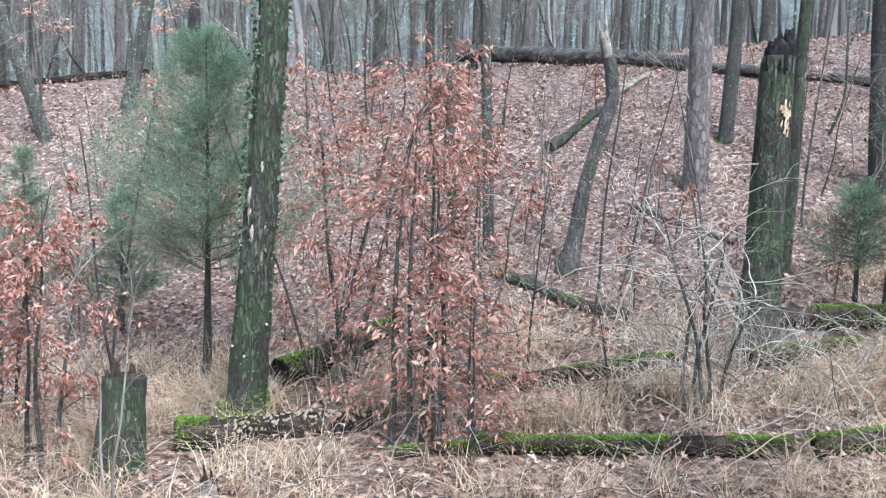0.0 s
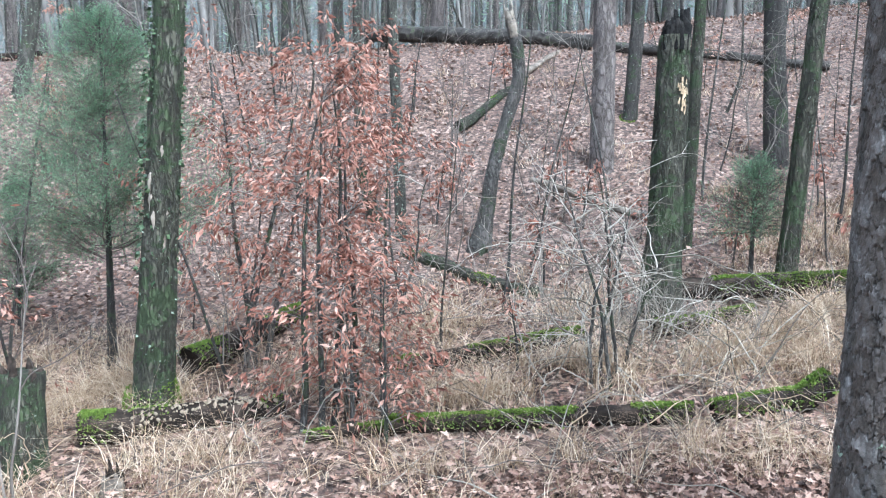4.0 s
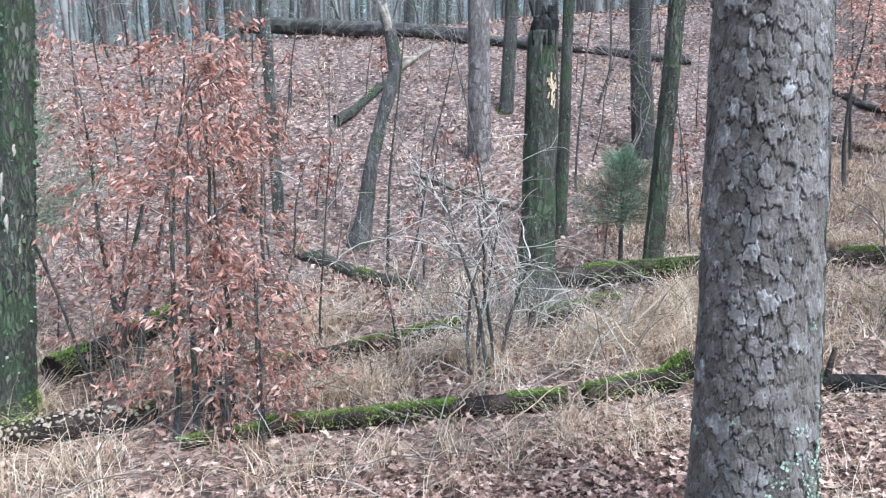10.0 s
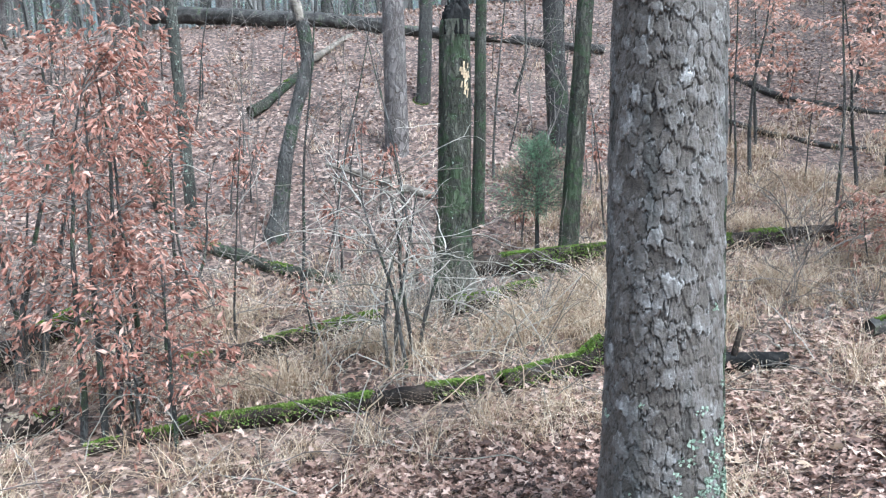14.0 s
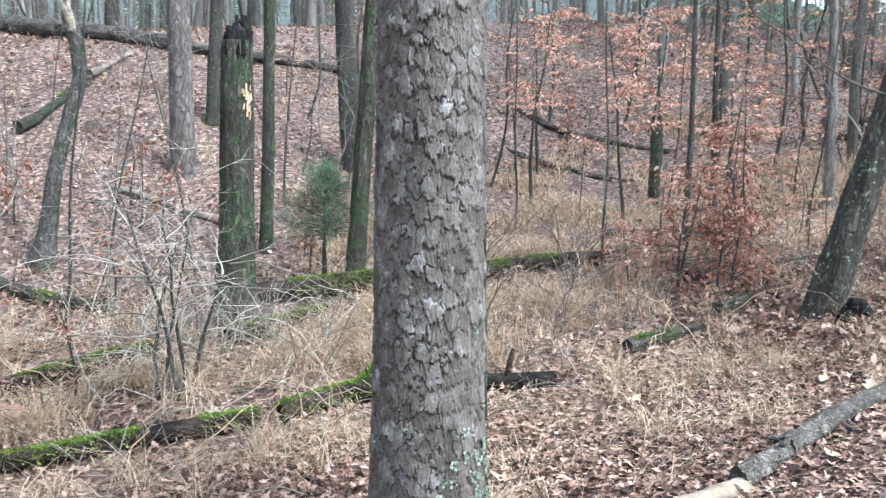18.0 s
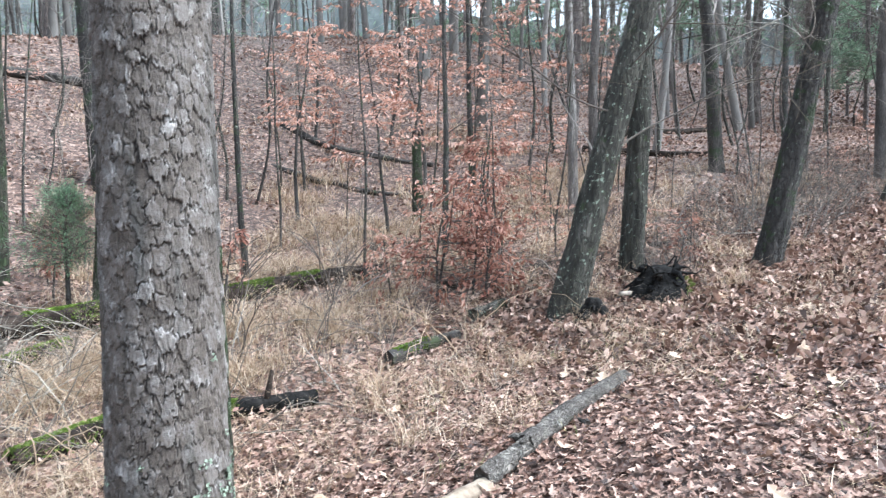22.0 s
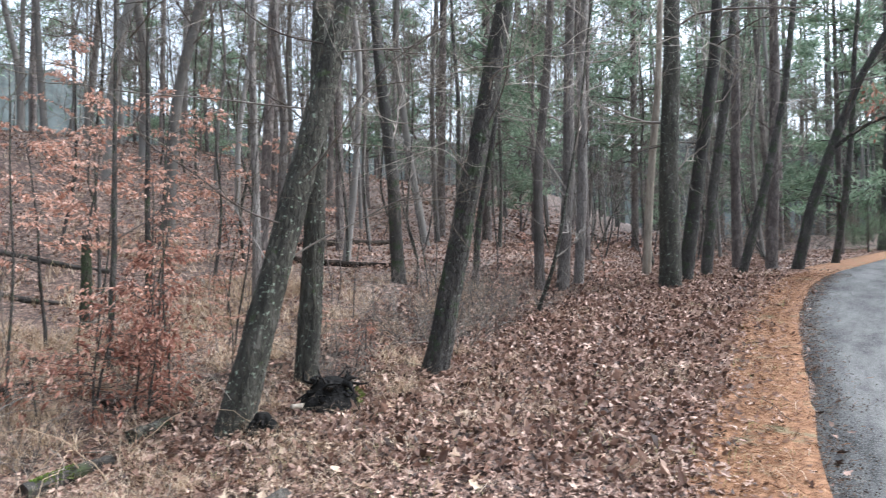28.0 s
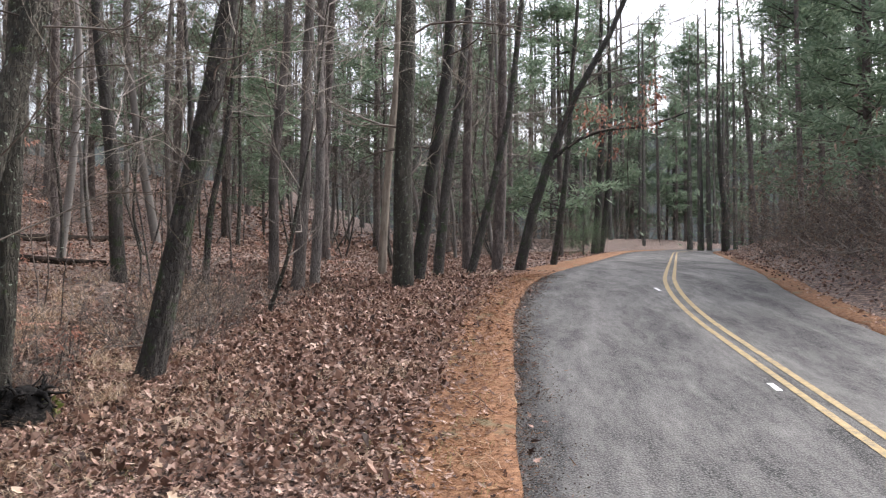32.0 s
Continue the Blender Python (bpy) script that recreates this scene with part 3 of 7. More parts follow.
def lobed(P, N, size, rng, curl=0.3):
    """Fallen oak leaves lying at P with normals near N: lobed outline, cupped along the rib."""
    n = len(P)
    k = len(LOBES)
    rib = np.array([l[0] for l in LOBES])
    wid = np.array([l[1] for l in LOBES])
    ang = rng.uniform(0, 2 * np.pi, n)
    Nn = np.asarray(N) + rng.normal(0, 0.33, (n, 3))
    Nn /= np.linalg.norm(Nn, axis=1, keepdims=True)
    D = np.stack([np.cos(ang), np.sin(ang), np.zeros(n)], 1)
    D -= Nn * (D * Nn).sum(1, keepdims=True)
    D /= np.linalg.norm(D, axis=1, keepdims=True)
    S = np.cross(Nn, D)
    L = size * rng.uniform(0.6, 1.3, n)[:, None, None]
    cup = curl * rng.uniform(-0.6, 1.0, n)[:, None, None]
    arch = curl * rng.uniform(-0.5, 1.0, n)[:, None, None]
    mid = P[:, None] + L * ((rib - 0.5)[None, :, None] * D[:, None] + (arch * ((rib - 0.5) ** 2)[None, :, None] * 1.6) * Nn[:, None])
    a = mid + L * (wid[None, :, None] * S[:, None] + cup * (wid * 0.9)[None, :, None] * Nn[:, None])
    b = mid + L * (-wid[None, :, None] * S[:, None] + cup * (wid * 0.9)[None, :, None] * Nn[:, None])
    V = np.concatenate([mid, a, b], 1)
    base = np.arange(n)[:, None] * 3 * k
    F = []
    for q in range(k - 1):
        F += [base + np.array([q, q + 1, k + q + 1, k + q]), base + np.array([q, 2 * k + q, 2 * k + q + 1, q + 1])]
    return V.reshape(-1, 3), np.concatenate(F)


def flakes(P, D, size, rng, ratio=0.2):
    """Small flat tufts for far crowns: one lozenge each."""
    n = len(P)
    D = np.asarray(D, float) + rng.normal(0, 0.5, (n, 3))
    D /= np.linalg.norm(D, axis=1, keepdims=True) + 1e-9
    S = np.cross(D, rng.normal(0, 1, (n, 3)))
    S /= np.linalg.norm(S, axis=1, keepdims=True) + 1e-9
    L = size * rng.uniform(0.6, 1.3, (n, 1))
    P = np.asarray(P, float)
    V = np.stack([P, P + D * L * 0.5 + S * L * ratio / 2, P + D * L, P + D * L * 0.5 - S * L * ratio / 2], 1)
    return V.reshape(-1, 3), np.arange(n * 4).reshape(-1, 4)


def blades(P, length, width, rng, lean=0.5):
    """Grass blades that bow over, three segments each."""
    n = len(P)
    ang = rng.uniform(0, 2 * np.pi, n)
    out = np.stack([np.cos(ang), np.sin(ang), np.zeros(n)], 1)
    side = np.stack([-np.sin(ang), np.cos(ang), np.zeros(n)], 1)
    L = (length * rng.uniform(0.4, 1.2, n))[:, None]
    ln = (lean * rng.uniform(0.45, 1.7, n))[:, None]
    rows = []
    for s in (0, 0.4, 0.75, 1.0):
        c = P + L * (s * (1 - 0.25 * ln * s) * np.array([0, 0, 1.0]) + ln * s * s * out)
        c[:, 2] = np.maximum(c[:, 2], P[:, 2] + 0.012 * s)
        w = width * (1.0 - 0.85 * s)
        rows += [c - side * w, c + side * w]
    V = np.stack(rows, 1)
    base = np.arange(n)[:, None] * 8
    F = np.concatenate([base + np.array([2 * q, 2 * q + 1, 2 * q + 3, 2 * q + 2]) for q in range(3)])
    return V.reshape(-1, 3), F


# ---- ground and road ----
def axis(parts):
    out = []
    for a, b, n in parts:
        out += list(np.linspace(a, b, n, endpoint=False))
    return np.array(out + [parts[-1][1]])


gx = axis([(-600, -60, 12), (-60, -8, 40), (-8, 14, 150), (14, 56, 140), (56, 120, 36), (120, 900, 14)])
gy = axis([(-600, -60, 12), (-60, -14, 40), (-14, -8, 24), (-8, 12, 150), (12, 22, 60), (22, 80, 50), (80, 700, 12)])


def sunk(x, y):
    """The ground sheet lies just under the road."""
    left = road_left(x)
    inside = sstep(-0.02, 0.25, left - y) * sstep(-0.02, 0.25, y - (left - ROAD_W * math.sqrt(1 + road_turn(x) ** 2)))
    return ground(x, y) - 0.09 * inside


GV = np.array([[x, y, sunk(x, y)] for y in gy for x in gx])
i, j = np.meshgrid(np.arange(len(gy) - 1), np.arange(len(gx) - 1), indexing="ij")
a = i * len(gx) + j
GF = np.stack([a, a + 1, a + 1 + len(gx), a + len(gx)], -1).reshape(-1, 4)
tagged(part("ground", mesh_from("ground", GV, GF), SOIL), "forest floor of dark soil and matted brown leaves", "ground", kind="structure")


def road_frame(x):
    """Left edge point and the way across the road (to its right) at x."""
    t = np.array([1.0, road_turn(x)])
    t /= np.linalg.norm(t)
    return np.array([x, road_left(x)]), np.array([t[1], -t[0]])


def strip(name, x0, x1, across, lift, mat, rng, label, ragged=0.0, step=0.4, thick=0.06):
    """A ribbon along the road between two offsets from its left edge."""
    xs = np.arange(x0, x1 + step, step)
    off = np.r_[across[0], np.linspace(across[0] + 0.02, across[1] - 0.02, int(abs(across[1] - across[0]) / 0.5) + 2), across[1]]
    V = []
    for x in xs:
        p, n = road_frame(x)
        wob = [(ragged if k == 0 else min(ragged, 0.05)) * (noise.noise((x * 0.9, k * 7.7, 2.0)) + 0.6 * noise.noise((x * 3.1, k * 3.7, 5.0))) for k in (0, 1)]
        for q, o in enumerate(off):
            o2 = o + (wob[0] if q < 2 else wob[1] if q > len(off) - 3 else 0)
            c = p + n * o2
            z = terrain(c[0], c[1]) + lift
            edge = q in (0, len(off) - 1)
            V.append((c[0], c[1], z - (thick if edge else 0)))
    k = len(off)
    i, j = np.meshgrid(np.arange(len(xs) - 1), np.arange(k - 1), indexing="ij")
    a = i * k + j
    F = np.stack([a, a + k, a + k + 1, a + 1], -1).reshape(-1, 4)
    return tagged(part(name, mesh_from(name, V, F), mat), label, name.replace("_", " "), kind="structure")


rng = np.random.RandomState(3)
strip("road", -40, 70, (0, ROAD_W), 0.0, ASPHALT, rng, "damp grey asphalt road with worn patches, their sheen painted lighter", ragged=0.13)
strip("shoulder", -40, 60, (-1.05, 0.03), 0.022, NEEDLE_BED, rng, "road shoulder covered with orange pine needles", ragged=0.22, thick=0.045)
strip("shoulder", -40, 60, (ROAD_W - 0.03, ROAD_W + 0.5), 0.022, NEEDLE_BED, rng, "far road shoulder strewn with orange brown needles", ragged=0.1, thick=0.045)
for k, o in enumerate((2.62, 2.81)):
    xs = np.arange(-40, 62, 0.4)
    V = []
    for x in xs:
        p, n = road_frame(x)
        for q in (o - 0.04, o + 0.04):
            c = p + n * q
            V.append((c[0], c[1], terrain(*c) + 0.006))
    F = np.array([[2 * m, 2 * m + 2, 2 * m + 3, 2 * m + 1] for m in range(len(xs) - 1)])
    tagged(part("road_marking", mesh_from("line", V, F), YELLOW), "worn yellow centre line painted on the asphalt", "road marking", "double centre line", "structure")
for x, o, l in ((9.1, 2.47, 0.3), (17.0, 2.42, 0.5)):
    p, n = road_frame(x)
    c = p + n * o
    V = [(c[0] + sx * l / 2, c[1] + sy * 0.032, terrain(c[0] + sx * l / 2, c[1]) + 0.007) for sx, sy in ((-1, -1), (1, -1), (1, 1), (-1, 1))]
    tagged(part("road_patch", mesh_from("patch", V, [[0, 1, 2, 3]]), WHITE), "small white paint dash beside the centre line", "road marking", "white dashes", "structure")


# ---- standing trees ----
def plated_pine():
    """The large pine by the road: flaky plates with furrows between them."""
    x, y, z0 = 2.672, 3.51, ground(2.672, 3.51) - 0.25
    pine = thing("pine_tree", x, y, z0, "large pine with grey flaky plated bark beside the road", "tree")
    rows = 600
    s = np.linspace(0, 3.75, rows)
    r = 0.286 - 0.0085 * s + 0.1 * np.exp(-s / 0.32)
    th = np.r_[np.linspace(-4.0, -0.2, 310, endpoint=False), np.linspace(-0.2, 2 * math.pi - 4.0, 40, endpoint=False)]
    seg = len(th)
    TH, S = np.meshgrid(th, s)
    w = (TH + 4.0) / (2 * np.pi)

    def plates(cols, ch, warp, ragged, seed):
        """Shingle-like cells round the trunk: nearest and second distance, tone, and how far below the cell's middle."""
        rs = np.random.RandomState(seed)
        u = w * cols + warp * (vnoise(w * 40 + seed, S * 5) - 0.5) + ragged * (vnoise(w * 190, S * 28 + seed) - 0.5)
        v = S / ch + warp * (vnoise(w * 50 + 9, S * 4 + seed) - 0.5) + ragged * (vnoise(w * 210 + 5, S * 30 + seed) - 0.5)
        n = int(3.75 / ch) + 8
        jx, jy, tone = rs.uniform(0.0, 1.0, (cols, n)), rs.uniform(0.0, 1.0, (cols, n)), rs.rand(cols, n)
        iu, iv = np.floor(u).astype(int), np.floor(v).astype(int)
        f1, f2, ident, low = np.full(u.shape, 9.0), np.full(u.shape, 9.0), np.zeros(u.shape), np.zeros(u.shape)
        for du in (-1, 0, 1):
            for dv in (-1, 0, 1):
                cu, cv = (iu + du) % cols, np.clip(iv + dv + 3, 0, n - 1)
                ddx, ddy = iu + du + jx[cu, cv] - u, iv + dv + jy[cu, cv] - v
                d = np.sqrt(ddx**2 + ddy**2)
                near = d < f1
                f2 = np.where(near, f1, np.minimum(f2, d))
                ident, low, f1 = np.where(near, tone[cu, cv], ident), np.where(near, ddy, low), np.where(near, d, f1)
        return f1, f2, ident, low

    f1, f2, ident, low = plates(24, 0.1, 0.55, 0.46, 11)
    g1, g2, flake, dip = plates(44, 0.055, 0.5, 0.45, 23)
    edge = np.clip((f2 - f1) / 0.09, 0, 1)
    rim = np.clip((g2 - g1) / 0.12, 0, 1)
    # plates stand proud by steps, and the lower rim of each lifts off the trunk
    disp = edge * (0.005 + 0.012 * ident + 0.009 * np.clip(low, -0.25, 0.6)) + rim * (0.001 + 0.003 * flake) + 0.001 * (vnoise(w * 384, S * 60) - 0.5)
    deep = np.clip((vnoise(w * 32, S * 0.9 + 3) - 0.5) * 4, 0, 1)
    disp -= 0.006 * deep * (1 - edge)
    flare = 0.05 * np.exp(-S / 0.22) * np.cos(TH * 5 + 0.6)
    rad = r[:, None] + disp + flare
    lx, ly = 0.010 * s, 0.004 * s
    V = np.stack([lx[:, None] + rad * np.cos(TH), ly[:, None] + rad * np.sin(TH), S], -1).reshape(-1, 3)
    i, j = np.meshgrid(np.arange(rows - 1), np.arange(seg), indexing="ij")
    a, b = i * seg + j, i * seg + (j + 1) % seg
    me = mesh_from("trunk", V, np.stack([a, b, b + seg, a + seg], -1).reshape(-1, 4))
    for nm, val in (("plate", 0.5 * ident + 0.35 * flake + 0.3 * np.clip(1 - np.abs(f2 - f1 - 0.15) / 0.07, 0, 1)), ("furrow", np.clip((1 - edge) * (0.55 + 0.4 * deep) + (1 - rim) * 0.42 * np.clip((vnoise(w * 60 + 3, S * 7) - 0.3) * 3, 0, 1), 0, 0.75))):
        att = me.attributes.new(nm, "FLOAT", "POINT")
        att.data.foreach_set("value", val.astype(np.float32).ravel())
    bole = part("trunk", me, PLATES, pine)
    part("upper_trunk", trunk_mesh("upper_trunk", [(0.037, 0.015, 3.74), (0.1, 0.04, 9), (0.2, 0.1, 15)], [0.265, 0.21, 0.08], 24, 0.3, 0.05, 0.0, 5), BARK_PINE_FAR, pine)
    rr = np.random.RandomState(5)
    # lichen rosettes low on the trunk, thickest on the side towards the road
    P = []
    for _ in range(230):
        an = rr.normal(-1.05, 0.38) if rr.rand() < 0.8 else rr.normal(-1.9, 0.5)
        h = 0.28 + rr.exponential(0.2)
        if h < 1.7:
            P.append((an, h, rr.uniform(0.006, 0.024)))
    B = Build()
    for an, h, sz in P:
        rad_h = 0.294 - 0.0085 * h + 0.075 * math.exp(-h / 0.3) + 0.012
        for _ in range(7):
            a2, h2 = an + rr.normal(0, sz * 2.2), h + rr.normal(0, sz * 0.8)
            c = np.array([rad_h * math.cos(a2), rad_h * math.sin(a2), h2])
            nrm = np.array([math.cos(a2), math.sin(a2), 0])
            tx, tz = np.array([-math.sin(a2), math.cos(a2), 0]), np.array([0, 0, 1.0])
            q = [c + nrm * rr.uniform(0.004, 0.018) + sz * 0.6 * (tx * math.cos(w) + tz * math.sin(w)) * rr.uniform(0.5, 1.2) for w in (0.3, 1.9, 3.5, 5.0)]
            B.add(q, [[0, 1, 2, 3]])
    stuff("lichen", B, LICHEN, bole, "mint green crusty lichen")
    # a dead vine with moss up the far side
    B = Build()
    an = -0.52
    pts = [((0.306 - 0.0085 * h + 0.05 * math.exp(-h / 0.3)) * math.cos(an + 0.05 * math.sin(h * 3)), (0.306 - 0.0085 * h + 0.05 * math.exp(-h / 0.3)) * math.sin(an + 0.05 * math.sin(h * 3)), h) for h in np.arange(0.1, 2.05, 0.1)]
    B.tube(pts, np.linspace(0.02, 0.012, len(pts)), 6, 0.3, rr)
    part("vine", B, BARK_MOSS, bole, "dark mossy vine stem")
    return pine


plated_pine()


def tree(name, x, y, dia, lean, height, bark, seed, label, limbs=6, limb_from=0.45, bend=0.15, pts=None, seg=18, relief=0.07, flare=0.32, top=0.3, reach=2.2, depth=3, kids=4, twig_seg=4, step=None, limb=0.1, twig=None, split=True, crook=0.25):
    """A bare broadleaf tree: trunk and a crown of bare limbs."""
    rr = np.random.RandomState(seed)
    t = thing(name, x, y, ground(x, y) - 0.08 - 0.3 * dia - 0.5 * dia * abs(ground(x, y + 0.3) - ground(x, y - 0.3)) / 0.6 - (0.3 if 9.5 < y < 16 else 0.0), label, "tree")
    if pts is None:
        hs = np.linspace(0, height, 7)
        off = np.cumsum(rr.normal(0, bend * 0.12, (7, 2)), 0)
        off[0] = 0
        ease = np.minimum(hs, 6 + 0.4 * (hs - 6))
        pts = [(lean[0] * e + o[0], lean[1] * e + o[1], h) for h, e, o in zip(hs, ease, off)]
    pts = np.array(pts)
    rad = np.linspace(dia / 2, dia / 2 * top, len(pts))
    part("trunk", trunk_mesh("trunk", pts, rad, seg, step or (0.1 if dia > 0.2 else 0.16), relief, flare, seed), bark, t)
    if limbs:
        twigs = Build()
        for k in range(limbs):
            B = Build() if split else twigs
            f = limb_from + (1 - limb_from) * (k + rr.rand()) / limbs
            i = f * (len(pts) - 1)
            i0 = min(int(i), len(pts) - 2)
            p = pts[i0] + (pts[i0 + 1] - pts[i0]) * (i - i0)
            an = rr.uniform(0, 2 * math.pi)
            branch(B, p, (math.cos(an), math.sin(an), rr.uniform(0.2, 0.9)), reach * rr.uniform(0.6, 1.3), dia * limb, rr, depth, max(twig_seg, 4), 0.04, crook, kids, None, x < 12, twigs)
            if split:
                part("limb", B, TWIG_DARK, t, "bare crooked limb")
        stuff("crown", twigs, twig or TWIG_DARK, t, "bare crooked twigs")
    return t


tree("mossy_tree", -1.56, 6.86, 0.31, (0.063, 0), 9, BARK_MOSS, 21, "leaning oak with mossy bark and a peeled patch", limbs=5, seg=44, step=0.04, relief=0.13)
def dress_mossy_tree():
    """Ivy and pale lichen up the first tree, and its peeled patch."""
    t = next(o for o in scene.objects if o.name == "mossy_tree").children[0]
    rr = np.random.RandomState(41)
    n = 900
    h = 1.2 + 3.6 * rr.rand(n) ** 0.8
    a = rr.uniform(0, 6.28, n)
    r = 0.155 * (1 - 0.07 * h) + 0.015
    P = np.column_stack([0.063 * h + r * np.cos(a), r * np.sin(a), h])
    D = np.column_stack([np.cos(a), np.sin(a), np.full(n, -0.3)])
    V, F = leaves(P, D, 0.045, rr, 0.8, 0.5, 0.3)
    stuff("ivy", mesh_from("ivy", V, F, False), IVY, t, "dark evergreen ivy leaves")
    n = 130
    h = 0.6 + 3.4 * rr.rand(n)
    a = rr.uniform(0, 6.28, n)
    r = 0.155 * (1 - 0.07 * h) + 0.018
    P = np.column_stack([0.063 * h + r * np.cos(a), r * np.sin(a), h])
    V, F = leaves(P, np.column_stack([np.cos(a), np.sin(a), np.zeros(n)]), 0.024, rr, 0.9, 0.6, 0.3)
    tagged(part("lichen", mesh_from("lichen", V, F, False), LICHEN, t, "pale lichen tufts"), kind="stuff")
    for a0, h0, hh in ((-1.12, 2.05, 0.34), (-1.0, 1.85, 0.2), (-1.75, 1.95, 0.24), (-1.9, 2.08, 0.16), (-1.4, 2.33, 0.14), (-1.2, 1.6, 0.2), (-1.62, 1.78, 0.16)):
        B = Build()
        hs = np.linspace(h0 - hh / 2, h0 + hh / 2, 8)
        pts = [(0.063 * q + 0.15 * math.cos(a0 + 0.06 * math.sin(q * 9)), 0.15 * math.sin(a0 + 0.06 * math.sin(q * 9)), q) for q in hs]
        B.tube(pts, 0.021 * np.sin(np.linspace(0.25, 2.9, 8)), 8, 0.4, rr)
        part("peeled_patch", B, WOOD_PALE, t, "bare pale wood where bark has peeled")


dress_mossy_tree()
tree("leaning_sapling", -6.64, 14.73, 0.26, (-0.34, 0), 7, BARK_LICHEN, 22, "thin tree leaning over on the slope", limbs=4)
tree("curved_sapling", -5.74, 15.39, 0.28, (0.2, 0), 8, BARK_LICHEN, 23, "curved lichen covered tree on the slope", limbs=4)
tree("slope_tree", 0.24, 12.75, 0.18, (-0.006, 0), 10, BARK_LICHEN, 24, "slim straight tree with lichened bark", limbs=6)
tree("vine_tree", 0.78, 10.85, 0.17, (-0.03, 0), 9, BARK_LICHEN, 25, "slim tree wrapped in mossy vines", limbs=6)
tree("slope_pine", 3.85, 12.12, 0.37, (-0.01, 0), 15, BARK_PINE_FAR, 26, "straight pine with reddish grey bark on the slope", limbs=5, limb_from=0.5)
tree("moss_foot_tree", 4.64, 13.29, 0.25, (0.042, 0), 11, BARK_DARK, 27, "dark slim tree with a bright moss foot", limbs=6)
tree("shadowed_tree", 4.1, 9.58, 0.17, (0.02, 0), 10, BARK_MOSS, 29, "slim mossy tree behind a broken trunk", limbs=5)
tree("slope_pine", 6.45, 11.76, 0.36, (-0.035, 0), 14, BARK_DARK, 30, "dark straight pine on the slope", limbs=5, limb_from=0.5)
tree("mossy_tree", 4.34, 7.68, 0.205, (0.075, -0.01), 9, BARK_MOSS, 31, "mossy tree leaning over a fallen log", limbs=6, seg=44, step=0.04, relief=0.13)
tree("leaning_oak", 7.21, 4.23, 0.31, (0.17, -0.2), 9, BARK_LICHEN, 32, "strongly leaning oak with lichen flecks and bare limbs", limbs=24, limb_from=0.14, reach=2.6, limb=0.034, crook=0.36, kids=5, depth=4, twig_seg=3, twig=TWIG, seg=44, step=0.04, relief=0.13)
tree("oak", 8.5, 4.2, 0.25, (0.03, -0.03), 9, BARK_LICHEN, 33, "straight dark oak with lichen flecks", limbs=6, seg=44, step=0.04, relief=0.13)
tree("leaning_oak", 9.3, 3.08, 0.27, (0.072, -0.175), 10, BARK_DARK, 34, "dark leaning oak at the edge of the verge", limbs=18, limb_from=0.2, reach=2.3, limb=0.038, crook=0.36, kids=5, depth=4, twig_seg=3, twig=TWIG, seg=44, step=0.04, relief=0.13)
tree("dark_tree", 13.96, 5.64, 0.24, (-0.02, 0.055), 12, BARK_DARK, 35, "dark crooked tree on the slope", limbs=6, limb_from=0.16, bend=0.7, limb=0.07, twig=TWIG)
for k, (x, y, d, lx, ly) in enumerate([(16.0, 3.66, 0.2, 0.03, -0.07), (16.5, 3.36, 0.25, 0.013, -0.033), (17.6, 3.3, 0.22, 0.017, -0.04)]):
    tree("grey_tree", x, y, d, (lx, ly), 14, BARK, 36 + k, "grey trunk in a clump of three trees", limbs=9, limb_from=0.16, bend=0.7, limb=0.07, twig=TWIG)
tree("oak", 17.13, 1.4, 0.4, (0.012, -0.03), 14, BARK_LICHEN, 40, "thick forked oak at the edge of the verge", limbs=11, limb_from=0.16, bend=0.7, limb=0.07, twig=TWIG)
tree("oak", 17.9, 1.25, 0.29, (0.043, -0.108), 14, BARK_DARK, 41, "dark leaning trunk beside a thick oak", limbs=12, limb_from=0.16, bend=0.7, limb=0.07, twig=TWIG)
tree("oak", 19.57, 0.95, 0.24, (0.057, -0.14), 13, BARK_DARK, 42, "dark slender oak leaning towards the road", limbs=12, limb_from=0.16, bend=0.7, limb=0.07, twig=TWIG)
tree("oak", 20.23, 0.26, 0.2, (0.08, -0.2), 12, BARK_DARK, 43, "thin tree leaning over the verge", limbs=12, limb_from=0.16, bend=0.7, limb=0.07, twig=TWIG)
tree("pale_tree", 19.08, 2.14, 0.19, (0.014, -0.035), 13, WOOD_PALE, 44, "pale bare barked tree among dark trunks", limbs=5, limb_from=0.16, bend=0.7, limb=0.07, twig=TWIG)
tree("young_tree", 15.14, 4.66, 0.13, (0.023, -0.058), 8, BARK_DARK, 45, "thin dark sapling under the trees", limbs=5, limb_from=0.16, bend=0.7, limb=0.07, twig=TWIG)
tree("young_tree", 15.0, 4.9, 0.12, (-0.01, 0.02), 7, BARK_DARK, 46, "thin dark sapling under the trees", limbs=5, limb_from=0.16, bend=0.7, limb=0.07, twig=TWIG)
road_oak = tree("oak", 21.83, -0.9, 0.27, (0, 0), 10, BARK_DARK, 47, "dark oak leaning far out over the road", limbs=14, limb_from=0.35, reach=2.8, pts=[(0, 0, 0), (0.1, -0.35, 1.6), (0.25, -0.85, 3.1), (0.4, -1.5, 4.7), (0.6, -2.4, 6.3), (0.8, -3.2, 8.2), (1.0, -3.8, 10)], limb=0.07, twig=TWIG_DARK)


